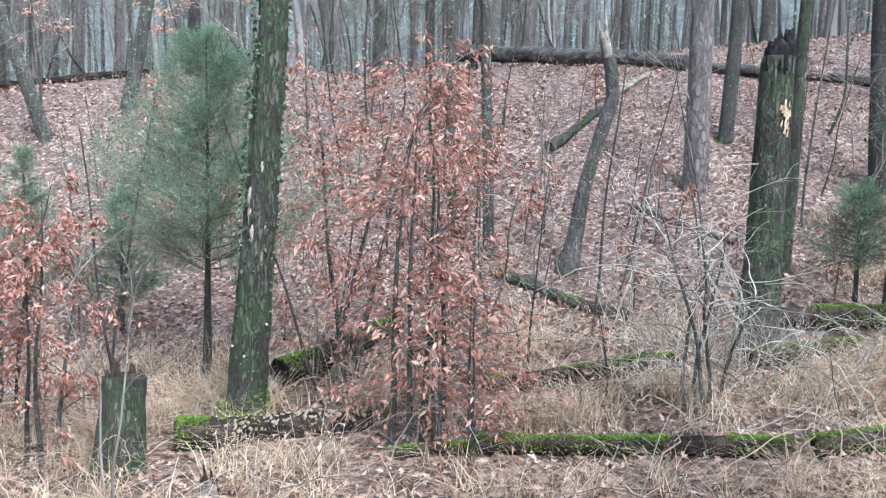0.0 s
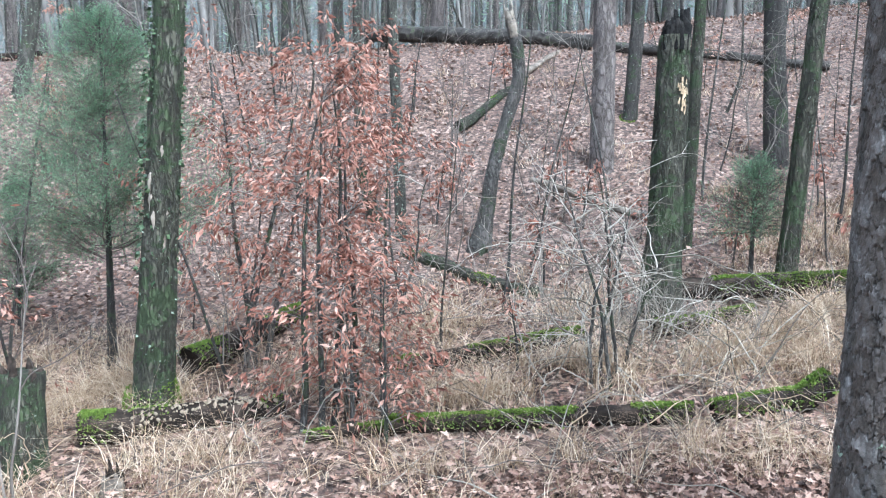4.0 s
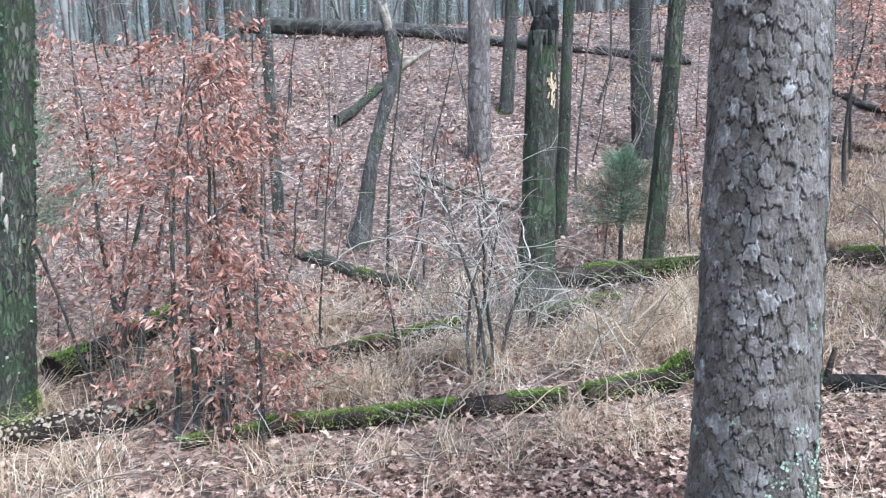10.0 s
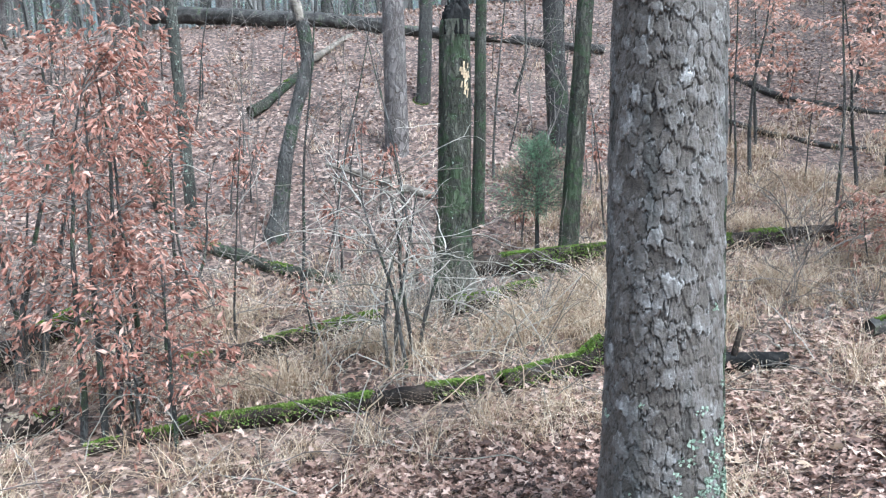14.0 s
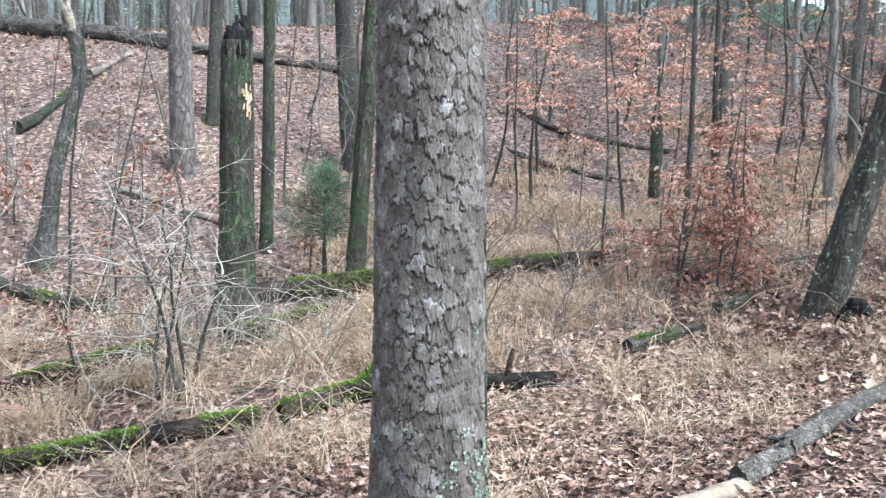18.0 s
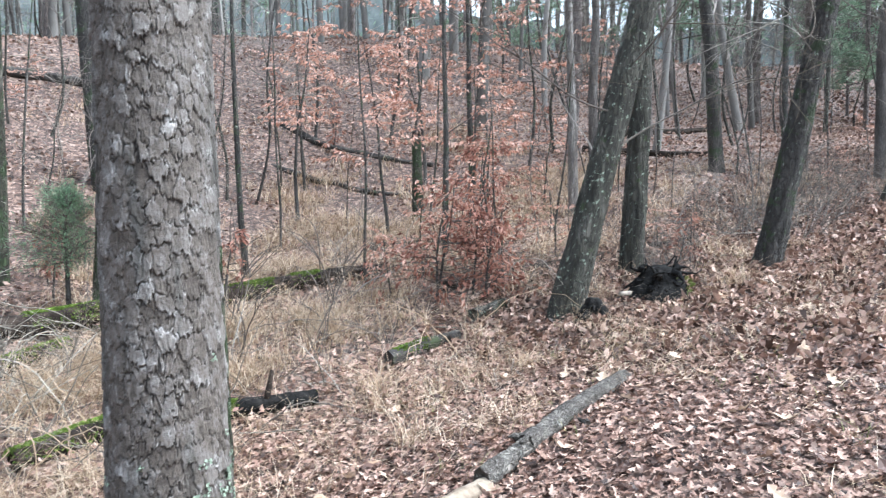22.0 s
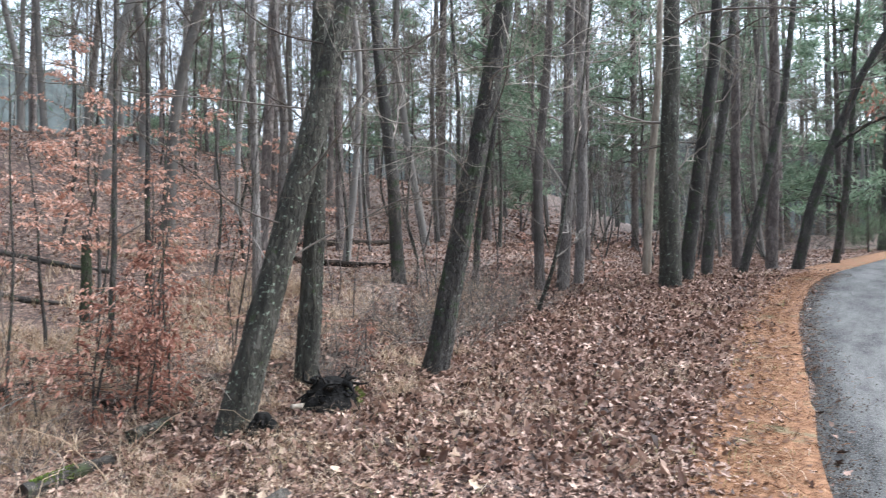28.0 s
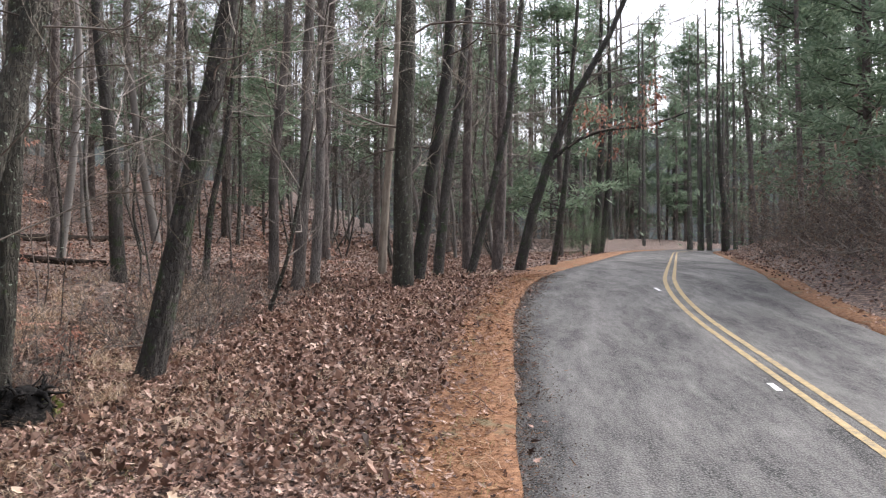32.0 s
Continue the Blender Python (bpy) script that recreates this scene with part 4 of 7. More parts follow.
def dress_road_oak():
    """A low limb that reaches over the road, with a last cluster of copper leaves."""
    rr = np.random.RandomState(48)
    B = Build()
    line = rounded(np.array([(0.22, -0.8, 2.95), (0.1, -1.5, 3.5), (0.1, -2.3, 3.75), (0.0, -3.2, 3.75), (-0.1, -4.2, 4.1)]))
    B.tube(line, np.linspace(0.055, 0.014, len(line)), 8, 0.1, rr)
    limb = part("limb", B, BARK_DARK, road_oak, "low crooked limb over the road")
    S, ends = Build(), []
    for k in range(4, len(line), 2):
        branch(S, line[k], (rr.normal(0, 0.5), -0.6, rr.uniform(-0.1, 0.9)), 1.3, 0.018, rr, 3, 4, 0.02, 0.25, 4, ends)
    stuff("twig_work", S, TWIG_DARK, limb)
    ends = [e for e in ends if -3.4 < e[0][1] < -1.4]
    idx = rr.randint(0, len(ends), 420)
    V, F = leaves(np.array([ends[q][0] for q in idx]) + rr.normal(0, 0.06, (420, 3)), np.array([ends[q][1] for q in idx]), 0.11, rr, 0.5, 0.9)
    stuff("leaves", mesh_from("leaves", V, F, False), COPPER, limb, "copper brown dead leaves")


dress_road_oak()
tree("pine_tree", 21.91, -0.35, 0.28, (0.023, -0.05), 16, BARK_PINE_FAR, 48, "straight dark pine beside the verge", limbs=3, limb_from=0.16, bend=0.7, limb=0.07, twig=TWIG)
tree("pine_tree", 22.2, 0.4, 0.25, (0.012, -0.03), 15, BARK_PINE_FAR, 49, "slim pine beside the verge", limbs=3, limb_from=0.16, bend=0.7, limb=0.07, twig=TWIG)
tree("oak", 26.5, -2.0, 0.2, (0.007, -0.09), 12, BARK_DARK, 50, "slim tree beside the road", limbs=11, limb_from=0.16, bend=0.7, limb=0.07, twig=TWIG)
tree("oak", 45.5, -5.2, 0.45, (0.02, -0.05), 15, BARK_DARK, 51, "dark tree at the bend of the road", limbs=7, limb_from=0.16, bend=0.7, limb=0.07, twig=TWIG)
tree("oak", 46.8, -5.6, 0.38, (0.02, -0.09), 15, BARK_DARK, 52, "dark tree at the bend of the road", limbs=7, limb_from=0.16, bend=0.7, limb=0.07, twig=TWIG)
tree("pine_tree", 49.5, -13.0, 0.36, (0.0, 0.0), 16, BARK_DARK, 53, "lone dark trunk at the far side of the bend", limbs=4, limb_from=0.16, bend=0.7, limb=0.07, twig=TWIG)
tree("young_tree", 6.08, 7.71, 0.075, (-0.007, 0.009), 5, BARK_DARK, 55, "thin upright bare sapling in the hollow", limbs=8, limb_from=0.2, reach=0.9)
tree("young_tree", 8.14, 6.53, 0.085, (0.006, -0.007), 5, BARK_DARK, 56, "thin upright sapling with copper leaves round it", limbs=8, limb_from=0.3, reach=1.0)
tree("young_tree", 11.06, 6.57, 0.15, (-0.006, 0.007), 8, BARK, 57, "straight young tree on the slope", limbs=6)
tree("young_tree", 10.14, 7.78, 0.1, (0, 0), 6, BARK_DARK, 58, "thin young tree standing on the slope", limbs=6)
tree("young_tree", 13.26, 7.58, 0.17, (-0.017, 0.02), 9, BARK, 59, "straight young tree standing on the slope", limbs=6, limb_from=0.16, bend=0.7, limb=0.07, twig=TWIG)


def ridge_tree_row():
    for k, (x, y, d, l) in enumerate([(-3.6, 18.5, 0.4, 0.0), (-1.3, 19.5, 0.24, 0), (-0.1, 18.2, 0.22, 0), (2.0, 18.4, 0.3, 0.03), (4.6, 20.5, 0.22, 0.02), (-6.0, 21, 0.3, 0), (-4.9, 20, 0.22, 0), (-9.5, 20, 0.22, 0), (-11.5, 22, 0.6, 0), (-9.0, 19, 0.15, 0.05), (0.9, 19.5, 0.15, 0), (7.5, 19, 0.3, 0.01), (9.5, 20.5, 0.26, -0.02)]):
        tree("ridge_tree", x, y, d, (l, 0), 14, BARK_DARK if k % 3 else BARK_PINE_FAR, 70 + k, "dark straight tree on the crest of the slope", limbs=5)


ridge_tree_row()


def moss_foot(host, x, y, r, h, seed):
    """A collar of moss round the foot of a tree."""
    rr = np.random.RandomState(seed)
    n = 1300
    a, f = rr.uniform(0, 6.28, n), rr.rand(n) ** 1.5
    rad = r * (1.28 - 0.28 * f)
    base = host.matrix_basis.translation
    P = np.column_stack([rad * np.cos(a), rad * np.sin(a), f * h])
    P[:, 2] += np.array([ground(x + p[0], y + p[1]) for p in P]) - base[2] - 0.05
    V, F = leaves(P, np.column_stack([np.cos(a), np.sin(a), np.full(n, 0.3)]), 0.02, rr, 0.9, 0.1, 0.3)
    stuff("moss", mesh_from("moss", V, F, False), MOSS, host.children[0], "bright green moss collar")


for nm, x, y, r, hh in (("moss_foot_tree", 4.64, 13.29, 0.12, 0.07), ("mossy_tree", -1.56, 6.86, 0.19, 0.3), ("mossy_tree.001", 4.34, 7.68, 0.15, 0.2)):
    moss_foot(next(o for o in scene.objects if o.name == nm), x, y, r, hh, 43)


def broken_trunks():
    # crooked dead snag with a splintered pale top
    t = thing("dead_snag", 1.68, 10.3, ground(1.68, 10.3) - 0.08, "crooked dead trunk with a splintered pale top", "snag")
    pts = [(0, 0, 0), (0.1, 0, 0.45), (0.2, 0, 1.1), (0.36, 0, 1.7), (0.52, 0, 2.2), (0.5, 0, 2.6), (0.4, 0, 2.95)]
    part("trunk", trunk_mesh("trunk", pts, [0.115, 0.095, 0.085, 0.08, 0.085, 0.08, 0.07], 22, 0.06, 0.1, 0.9, 61), BARK_DARK, t)
    part("bare_top", trunk_mesh("bare_top", [(0.44, -0.035, 2.72), (0.41, -0.03, 2.9), (0.37, -0.02, 3.0), (0.35, 0, 3.08)], [0.05, 0.06, 0.045, 0.015], 16, 0.04, 0.2, 0.0, 64), WOOD_WORN, t, "splintered pale bare wood")
    rr = np.random.RandomState(61)
    for k in range(5):
        B = Build()
        a = rr.uniform(0, 6.28)
        p = np.array([0.4 + 0.06 * math.cos(a), 0.06 * math.sin(a), 2.85])
        B.tube([p, p + (-0.03, 0, 0.15), p + (-0.06, 0, rr.uniform(0.25, 0.55))], [0.022, 0.016, 0.003], 5)
        part("splinter", B, WOOD_WORN, t)
    # broken mossy stub with a charred top and a pale wound
    t = thing("broken_tree", 3.01, 7.52, ground(3.01, 7.52) - 0.08, "broken off mossy trunk with a blackened top", "snag")
    pts = [(0, 0, 0), (0.03, 0, 0.8), (0.06, 0, 1.8), (0.085, 0, 2.72)]
    part("trunk", trunk_mesh("trunk", pts, [0.178, 0.162, 0.148, 0.136], 44, 0.035, 0.13, 0.35, 62), BARK_MOSS, t)
    part("burnt_top", trunk_mesh("burnt_top", [(0.083, 0, 2.58), (0.09, 0, 2.75), (0.1, 0.0, 2.84)], [0.136, 0.128, 0.09], 30, 0.025, 0.16, 0, 63), BURNT, t, "blackened broken top")
    rr = np.random.RandomState(65)
    for k in range(16):
        B = Build()
        a = k * 0.39 + rr.uniform(-0.2, 0.2)
        p = np.array([0.095 + 0.085 * math.cos(a), 0.085 * math.sin(a), 2.68])
        B.tube([p, p + (rr.normal(0, 0.01), rr.normal(0, 0.01), 0.12), p + (rr.normal(0, 0.02), rr.normal(0, 0.02), 0.15 + 0.1 * max(0.0, math.cos(a - 0.4)) + rr.uniform(0.0, 0.07))], [0.05, 0.045, 0.014], 6)
        part("splinter", B, BURNT, t)
    B = Build()
    rr = np.random.RandomState(63)
    for _ in range(22):
        a = rr.normal(-1.25, 0.16)
        h = rr.normal(2.16, 0.07)
        p = np.array([0.07 + 0.148 * math.cos(a), 0.148 * math.sin(a), h])
        B.tube([p, p + (rr.normal(0, 0.008), -0.004, rr.uniform(0.03, 0.09))], [rr.uniform(0.006, 0.013), 0.004], 4)
    stuff("torn_wood", B, TORN, t, "pale torn wood fibres")
    # small mossy stumps
    for x, y, d, h, lean, m, lab in ((0.46, 11.5, 0.2, 0.75, -0.28, BARK_MOSS, "short leaning mossy stump"), (9.81, 8.58, 0.17, 1.35, 0.0, BARK_MOSS, "tall broken mossy stump on the slope"), (-2.36, 6.2, 0.36, 0.78, 0.05, BARK_MOSS, "decayed stump with a hollow broken rim"), (-1.53, 5.62, 0.15, 0.2, 0.0, WOOD_WORN, "small grey weathered stump")):
        t = thing("tree_stump", x, y, ground(x, y) - 0.05, lab, "stump")
        part("wood", trunk_mesh("wood", [(0, 0, 0), (lean * h * 0.5, 0, h * 0.5), (lean * h, 0, h)], [d / 2, d / 2 * 0.92, d / 2 * 0.8], 20, 0.05, 0.14, 0.4, int(x * 10) + 90), m, t)
        for k in range(6):
            a = k * 1.05 + 0.4
            B = Build()
            p = np.array([lean * h + d * 0.33 * math.cos(a), d * 0.33 * math.sin(a), h - 0.05])
            B.tube([p, p + (0.01, 0, 0.05 + 0.08 * ((k * 7) % 5) / 5), p + (0.0, 0, 0.09 + 0.1 * ((k * 7) % 5) / 5)], [d * 0.1, d * 0.08, d * 0.02], 5)
            part("rim_splinter", B, WOOD_ROT, t)


broken_trunks()


# ---- fallen logs ----
LOGS = []


def fallen_log(name, p0, p1, d0, d1, mat, label, seed, moss=0.0, tuft=None, seg=22, lift=0.35, ends=True, bend=0.04, z=None):
    """A log lying on the ground from p0 to p1 (plan), part-sunk; moss: cover of moss cushions on its upper side."""
    rr = np.random.RandomState(seed)
    LOGS.append((p0, p1))
    p0, p1 = np.array(p0, float), np.array(p1, float)
    n = max(5, int(np.linalg.norm(p1 - p0) / 0.25))
    f = np.linspace(0, 1, n)
    xy = p0 + (p1 - p0) * f[:, None]
    side = np.array([-(p1 - p0)[1], (p1 - p0)[0]]) / np.linalg.norm(p1 - p0)
    wig = bend * np.cumsum(rr.normal(0, 0.5, n))
    wig -= np.linspace(wig[0], wig[-1], n)
    xy = xy + side * wig[:, None]
    rad = np.linspace(d0, d1, n) / 2
    zs = np.array([ground(*q) for q in xy])
    zs = np.convolve(np.r_[zs[0], zs[0], zs, zs[-1], zs[-1]], np.ones(5) / 5, "valid") + rad * (2 * lift) - rad * 0.2
    if z:
        zs = zs + np.interp(f, [k for k, _ in z], [v for _, v in z])
    c = np.array([*xy[0], zs[0]])
    P = np.column_stack([xy, zs]) - c
    t = thing(name, *c[:2], c[2], label, "log")
    m = int(n * 9)
    s = np.linspace(0, 1, m)
    C = np.stack([np.interp(s, f, P[:, k]) for k in range(3)], 1)
    r = np.interp(s, f, rad)
    T = np.gradient(C, axis=0)
    T /= np.linalg.norm(T, axis=1, keepdims=True)
    A = np.cross(T, [0, 0, 1.0])
    A /= np.linalg.norm(A, axis=1, keepdims=True)
    U = np.cross(A, T)
    th = np.linspace(0, 2 * np.pi, seg, endpoint=False)
    TH, S = np.meshgrid(th, s * np.linalg.norm(p1 - p0))
    RR = r[:, None] * (1 + 0.2 * (vnoise(TH / 6.283 * 16 + 5, S * 9 + seed * 2) - 0.5) + 0.16 * (vnoise(TH / 6.283 * 64 + 9, S * 24 + seed) - 0.5) + 0.22 * (vnoise(TH / 6.283 * 64, S * 2.2 + seed) - 0.5) + 0.25 * (vnoise(TH / 6.283 * 8, S * 1.6 + seed * 3) - 0.5))
    V = C[:, None] + RR[..., None] * (np.cos(TH)[..., None] * A[:, None] + np.sin(TH)[..., None] * U[:, None])
    i, j = np.meshgrid(np.arange(m - 1), np.arange(seg), indexing="ij")
    a, b = i * seg + j, i * seg + (j + 1) % seg
    F = np.stack([a, b, b + seg, a + seg], -1).reshape(-1, 4)
    VV = V.reshape(-1, 3)
    caps = []
    for base, cc in ((0, C[0] + T[0] * r[0] * 0.25), ((m - 1) * seg, C[-1] - T[-1] * r[-1] * 0.25)):
        VV = np.vstack([VV, cc])
        caps += [[len(VV) - 1, base + q, base + (q + 1) % seg, base + (q + 2) % seg] for q in range(0, seg, 2)]
    wood = part("wood", mesh_from("wood", VV, np.vstack([F, caps])), mat, t)
    if moss:
        # cushions of short fibres over the upper side
        k = int(moss * 11000 * np.linalg.norm(p1 - p0) * (d0 + d1))
        si = rr.rand(k)
        keep = vnoise(si * np.linalg.norm(p1 - p0) * 3.5 + seed, rr.rand(k) * 0 + 3.3) < 0.2 + 0.55 * min(1, moss)
        an = rr.normal(math.pi / 2, 0.75, k)
        si, an = si[keep], an[keep]
        if tuft:
            si, an = np.r_[si, rr.uniform(*tuft, 1600)], np.r_[an, rr.normal(math.pi / 2, 0.7, 1600)]
        idx = np.clip((si * (m - 1)).astype(int), 0, m - 1)
        dirs = np.cos(an)[:, None] * A[idx] + np.sin(an)[:, None] * U[idx]
        base = C[idx] + T[idx] * rr.uniform(-0.03, 0.03, (len(idx), 1)) + dirs * (r[idx] * 1.0)[:, None]
        Vb, Fb = leaves(base - dirs * 0.01, dirs * 2, 0.026, rr, 0.9, 0.15, 0.3)
        stuff("moss", mesh_from("moss", Vb, Fb, False), MOSS, wood, "bright green moss cushions")
    return t


def fungi(log_thing, p0, p1, d0, d1, lift, count, seed):
    """Small brackets over the side of a log that faces the road, and over its top."""
    rr = np.random.RandomState(seed)
    for _ in range(count):
        f = 0.12 + 0.85 * rr.rand()
        x, y, r = p0[0] + (p1[0] - p0[0]) * f, p0[1] + (p1[1] - p0[1]) * f, (d0 + (d1 - d0) * f) / 2
        a = rr.uniform(0.15, 1.5)
        s = rr.uniform(0.007, 0.019)
        B = Build()
        B.tube([(0, 0, 0), (0, 0, 0.006), (0, 0, 0.012)], [s * 0.6, s, s * 0.5], 7, 0.2, rr)
        ob = part("bracket_fungus", B, FUNGUS, log_thing.children[0])
        base = log_thing.matrix_basis.translation
        ob.matrix_basis = pose(x - base[0], y - base[1] - r * 1.06 * math.cos(a), ground(x, y) - base[2] + r * (2 * lift - 0.2 + 1.04 * math.sin(a)), 90 - 57 * a + rr.uniform(-20, 20), rr.uniform(-20, 20), rr.uniform(-50, 50))


fallen_log("mossy_log", (-0.25, 5.95), (0.38, 5.93), 0.08, 0.11, WOOD_ROT, "thin mossy end of a fallen log under a young beech", 141, moss=0.6, lift=0.5, bend=0.04)
fallen_log("mossy_log", (0.36, 5.95), (2.5, 5.48), 0.13, 0.155, WOOD_ROT, "long dark fallen log with bright moss along its top", 101, moss=0.85, lift=0.56, bend=0.012)
fallen_log("mossy_log", (2.64, 5.46), (3.5, 5.44), 0.15, 0.2, WOOD_ROT, "broken log end raised on bright green moss", 102, moss=1.0, lift=0.5, z=[(0, 0), (0.75, 0.02), (1, 0.15)])
fl = fallen_log("rotten_log", (-1.98, 6.42), (-0.45, 6.5), 0.27, 0.17, WOOD_ROT, "rotten log covered with small pale bracket fungi", 103, moss=0.12, tuft=(0.02, 0.17), lift=0.55)
fungi(fl, (-1.98, 6.42), (-0.45, 6.5), 0.27, 0.17, 0.55, 150, 5)
fallen_log("mossy_log", (-1.36, 7.45), (-0.35, 8.85), 0.27, 0.2, WOOD_ROT, "mossy fallen log running back up the slope", 104, moss=0.28, lift=0.7)
fallen_log("mossy_log", (0.45, 6.95), (2.15, 7.05), 0.14, 0.16, WOOD_ROT, "sunken mossy log among dry grass", 105, moss=0.7, lift=0.6)
fallen_log("mossy_log", (3.3, 7.75), (5.1, 7.35), 0.24, 0.22, WOOD_ROT, "thick mossy log behind the broken trunk", 106, moss=0.9, lift=0.8)
fallen_log("mossy_log", (2.75, 6.98), (3.8, 7.18), 0.16, 0.15, WOOD_ROT, "short mossy log piece in the grass", 107, moss=0.9, lift=0.6)
fallen_log("mossy_log", (5.2, 7.22), (7.2, 6.65), 0.2, 0.16, WOOD_ROT, "mossy log across the hollow", 108, moss=0.55, lift=0.7)
fallen_log("ridge_log", (0.5, 18.2), (4.8, 15.95), 0.34, 0.28, LOG_DARK, "huge dark fallen trunk along the crest", 109, lift=0.5, z=[(0, 0.25), (0.5, 0.05), (1, 0.0)])
fallen_log("ridge_log", (5.1, 15.75), (8.6, 14.1), 0.2, 0.15, LOG_DARK, "dark fallen trunk along the crest", 110, lift=0.6)
fallen_log("ridge_log", (-11, 18.2), (-6.0, 17.6), 0.22, 0.2, WOOD_ROT, "pale fallen trunk on the crest", 111)
fallen_log("slope_log", (1.84, 13.33), (3.1, 14.8), 0.17, 0.15, BARK_MOSS, "mossy log lying up the slope", 112, moss=0.15)
fallen_log("slope_log", (3.1, 14.8), (4.25, 16.1), 0.14, 0.11, WOOD_WORN, "pale broken log lying up the slope", 113)
fallen_log("slope_log", (2.75, 12.0), (4.0, 10.5), 0.12, 0.1, WOOD_WORN, "pale slim fallen trunk down the slope", 114)
fallen_log("slope_log", (0.8, 10.35), (2.1, 8.55), 0.18, 0.13, BARK_MOSS, "dark mossy fallen trunk", 115, moss=0.2)
fallen_log("charred_branch", (3.7, 5.3), (4.72, 4.86), 0.14, 0.11, BURNT, "short blackened fallen branch", 116, lift=0.9, tuft=(0.3, 0.42), moss=0.02)
fallen_log("broken_log", (2.85, 2.62), (3.97, 2.52), 0.11, 0.12, BARE_LOG, "pale bare barkless log end on the leaves", 117, lift=0.45, bend=0.02)
fallen_log("broken_log", (3.94, 2.53), (4.42, 2.6), 0.125, 0.13, FALLEN, "worn grey brown piece of a broken log", 118, lift=0.6, bend=0.015)
fl = fallen_log("broken_log", (4.41, 2.6), (5.97, 2.82), 0.135, 0.1, FALLEN, "grey barked broken log on the leaves", 131, lift=0.55, bend=0.025)
rl = np.random.RandomState(77)
for at, an, ln in (((0.03, -0.02, 0.03), 200, 0.16), ((0.5, -0.12, 0.03), 60, 0.1), ((1.25, -0.3, 0.02), 25, 0.2), ((1.27, -0.32, 0.02), -40, 0.16), ((0.02, 0.02, 0.04), 150, 0.1)):
    B = Build()
    B.tube(wander(at, (math.cos(radians(an)), math.sin(radians(an)), 0.5), ln, 4, rl, 0.25), [0.026, 0.022, 0.017, 0.012, 0.004], 6, 0.2, rl)
    part("branch_stub", B, FALLEN, fl)
fallen_log("broken_log", (5.6, 4.94), (6.4, 4.83), 0.13, 0.11, LOG_DARK, "lichened log half buried in leaves", 119, moss=0.45, lift=0.7, bend=0.06)
fallen_log("broken_log", (6.65, 4.84), (7.14, 4.82), 0.13, 0.1, BARK_LICHEN, "short lichened log by the leaning oak", 120, lift=0.8, bend=0.06)
fallen_log("hill_log", (10.55, 13.1), (11.9, 10.2), 0.16, 0.08, LOG_DARK, "dark fallen trunk on the slope", 121, bend=0.2, lift=0.2)
fallen_log("hill_log", (9.5, 11.8), (10.6, 9.7), 0.13, 0.07, LOG_DARK, "dark fallen trunk on the slope", 122, bend=0.2, lift=0.2)
fallen_log("hill_log", (8.0, 7.75), (9.0, 6.9), 0.14, 0.12, WOOD_ROT, "dark log lying across the hollow", 123)
fallen_log("hill_log", (17.0, 9.8), (21.5, 9.0), 0.2, 0.15, WOOD_ROT, "dark fallen trunk under the trees", 124)
fallen_log("hill_log", (15.0, 8.9), (15.6, 6.4), 0.18, 0.12, WOOD_ROT, "dark fallen trunk under the trees", 125)
fallen_log("hill_log", (7.2, 5.7), (10.8, 4.3), 0.12, 0.1, WOOD_ROT, "thin dark log behind the oaks", 126)


def black_stumps():
    for x, y, w, h, lab in ((7.92, 3.55, 0.26, 0.34, "charred black root stump with ragged edges"), (7.2, 3.86, 0.12, 0.26, "dark round burl beside the leaning oak")):
        t = thing("charred_stump", x, y, ground(x, y) - 0.05, lab, "stump")
        part("wood", trunk_mesh("wood", [(0, 0, 0), (0.03, 0, h * 0.5), (0.0, 0, h)], [w, w * 0.75, w * 0.3], 26, 0.04, 0.3, 0.5, int(x * 7), lumps=0.9), BURNT, t)
        rr = np.random.RandomState(int(x * 9))
        for _ in range(46 if w > 0.2 else 9):
            a = rr.uniform(0, 6.28)
            B = Build()
            p = np.array([w * 0.6 * math.cos(a), w * 0.6 * math.sin(a), h * rr.uniform(0.3, 0.95)])
            q = wander(p, (math.cos(a), math.sin(a), rr.uniform(-0.3, 0.3)), rr.uniform(0.08, 0.28), 4, rr, 0.6)
            B.tube(q, np.linspace(rr.uniform(0.01, 0.04), 0.004, 5), 5)
            part("root", B, BURNT, t)
    t = thing("pale_stump", 7.85, 3.72, ground(7.85, 3.72) - 0.02, "small pale weathered root end", "stump")
    part("wood", trunk_mesh("wood", [(0, 0, 0), (-0.12, 0.03, 0.05), (-0.3, 0.05, 0.07)], [0.03, 0.035, 0.02], 14, 0.03, 0.1, 0.1, 5), WOOD_PALE, t)


    t = thing("green_seedling", 7.95, 3.3, ground(7.95, 3.3), "small green leafy seedling beside the charred stump", "seedling")
    rr = np.random.RandomState(3)
    a = rr.uniform(0, 6.28, 40)
    hh = rr.uniform(0.02, 0.24, 40)
    V, F = leaves(np.column_stack([0.03 * np.cos(a), 0.03 * np.sin(a), hh]), np.column_stack([np.cos(a), np.sin(a), np.full(40, 0.3)]), 0.085, rr, 0.4, 0.3, 0.2)
    part("leaves", mesh_from("leaves", V, F, False), GREENGRASS, t)


black_stumps()


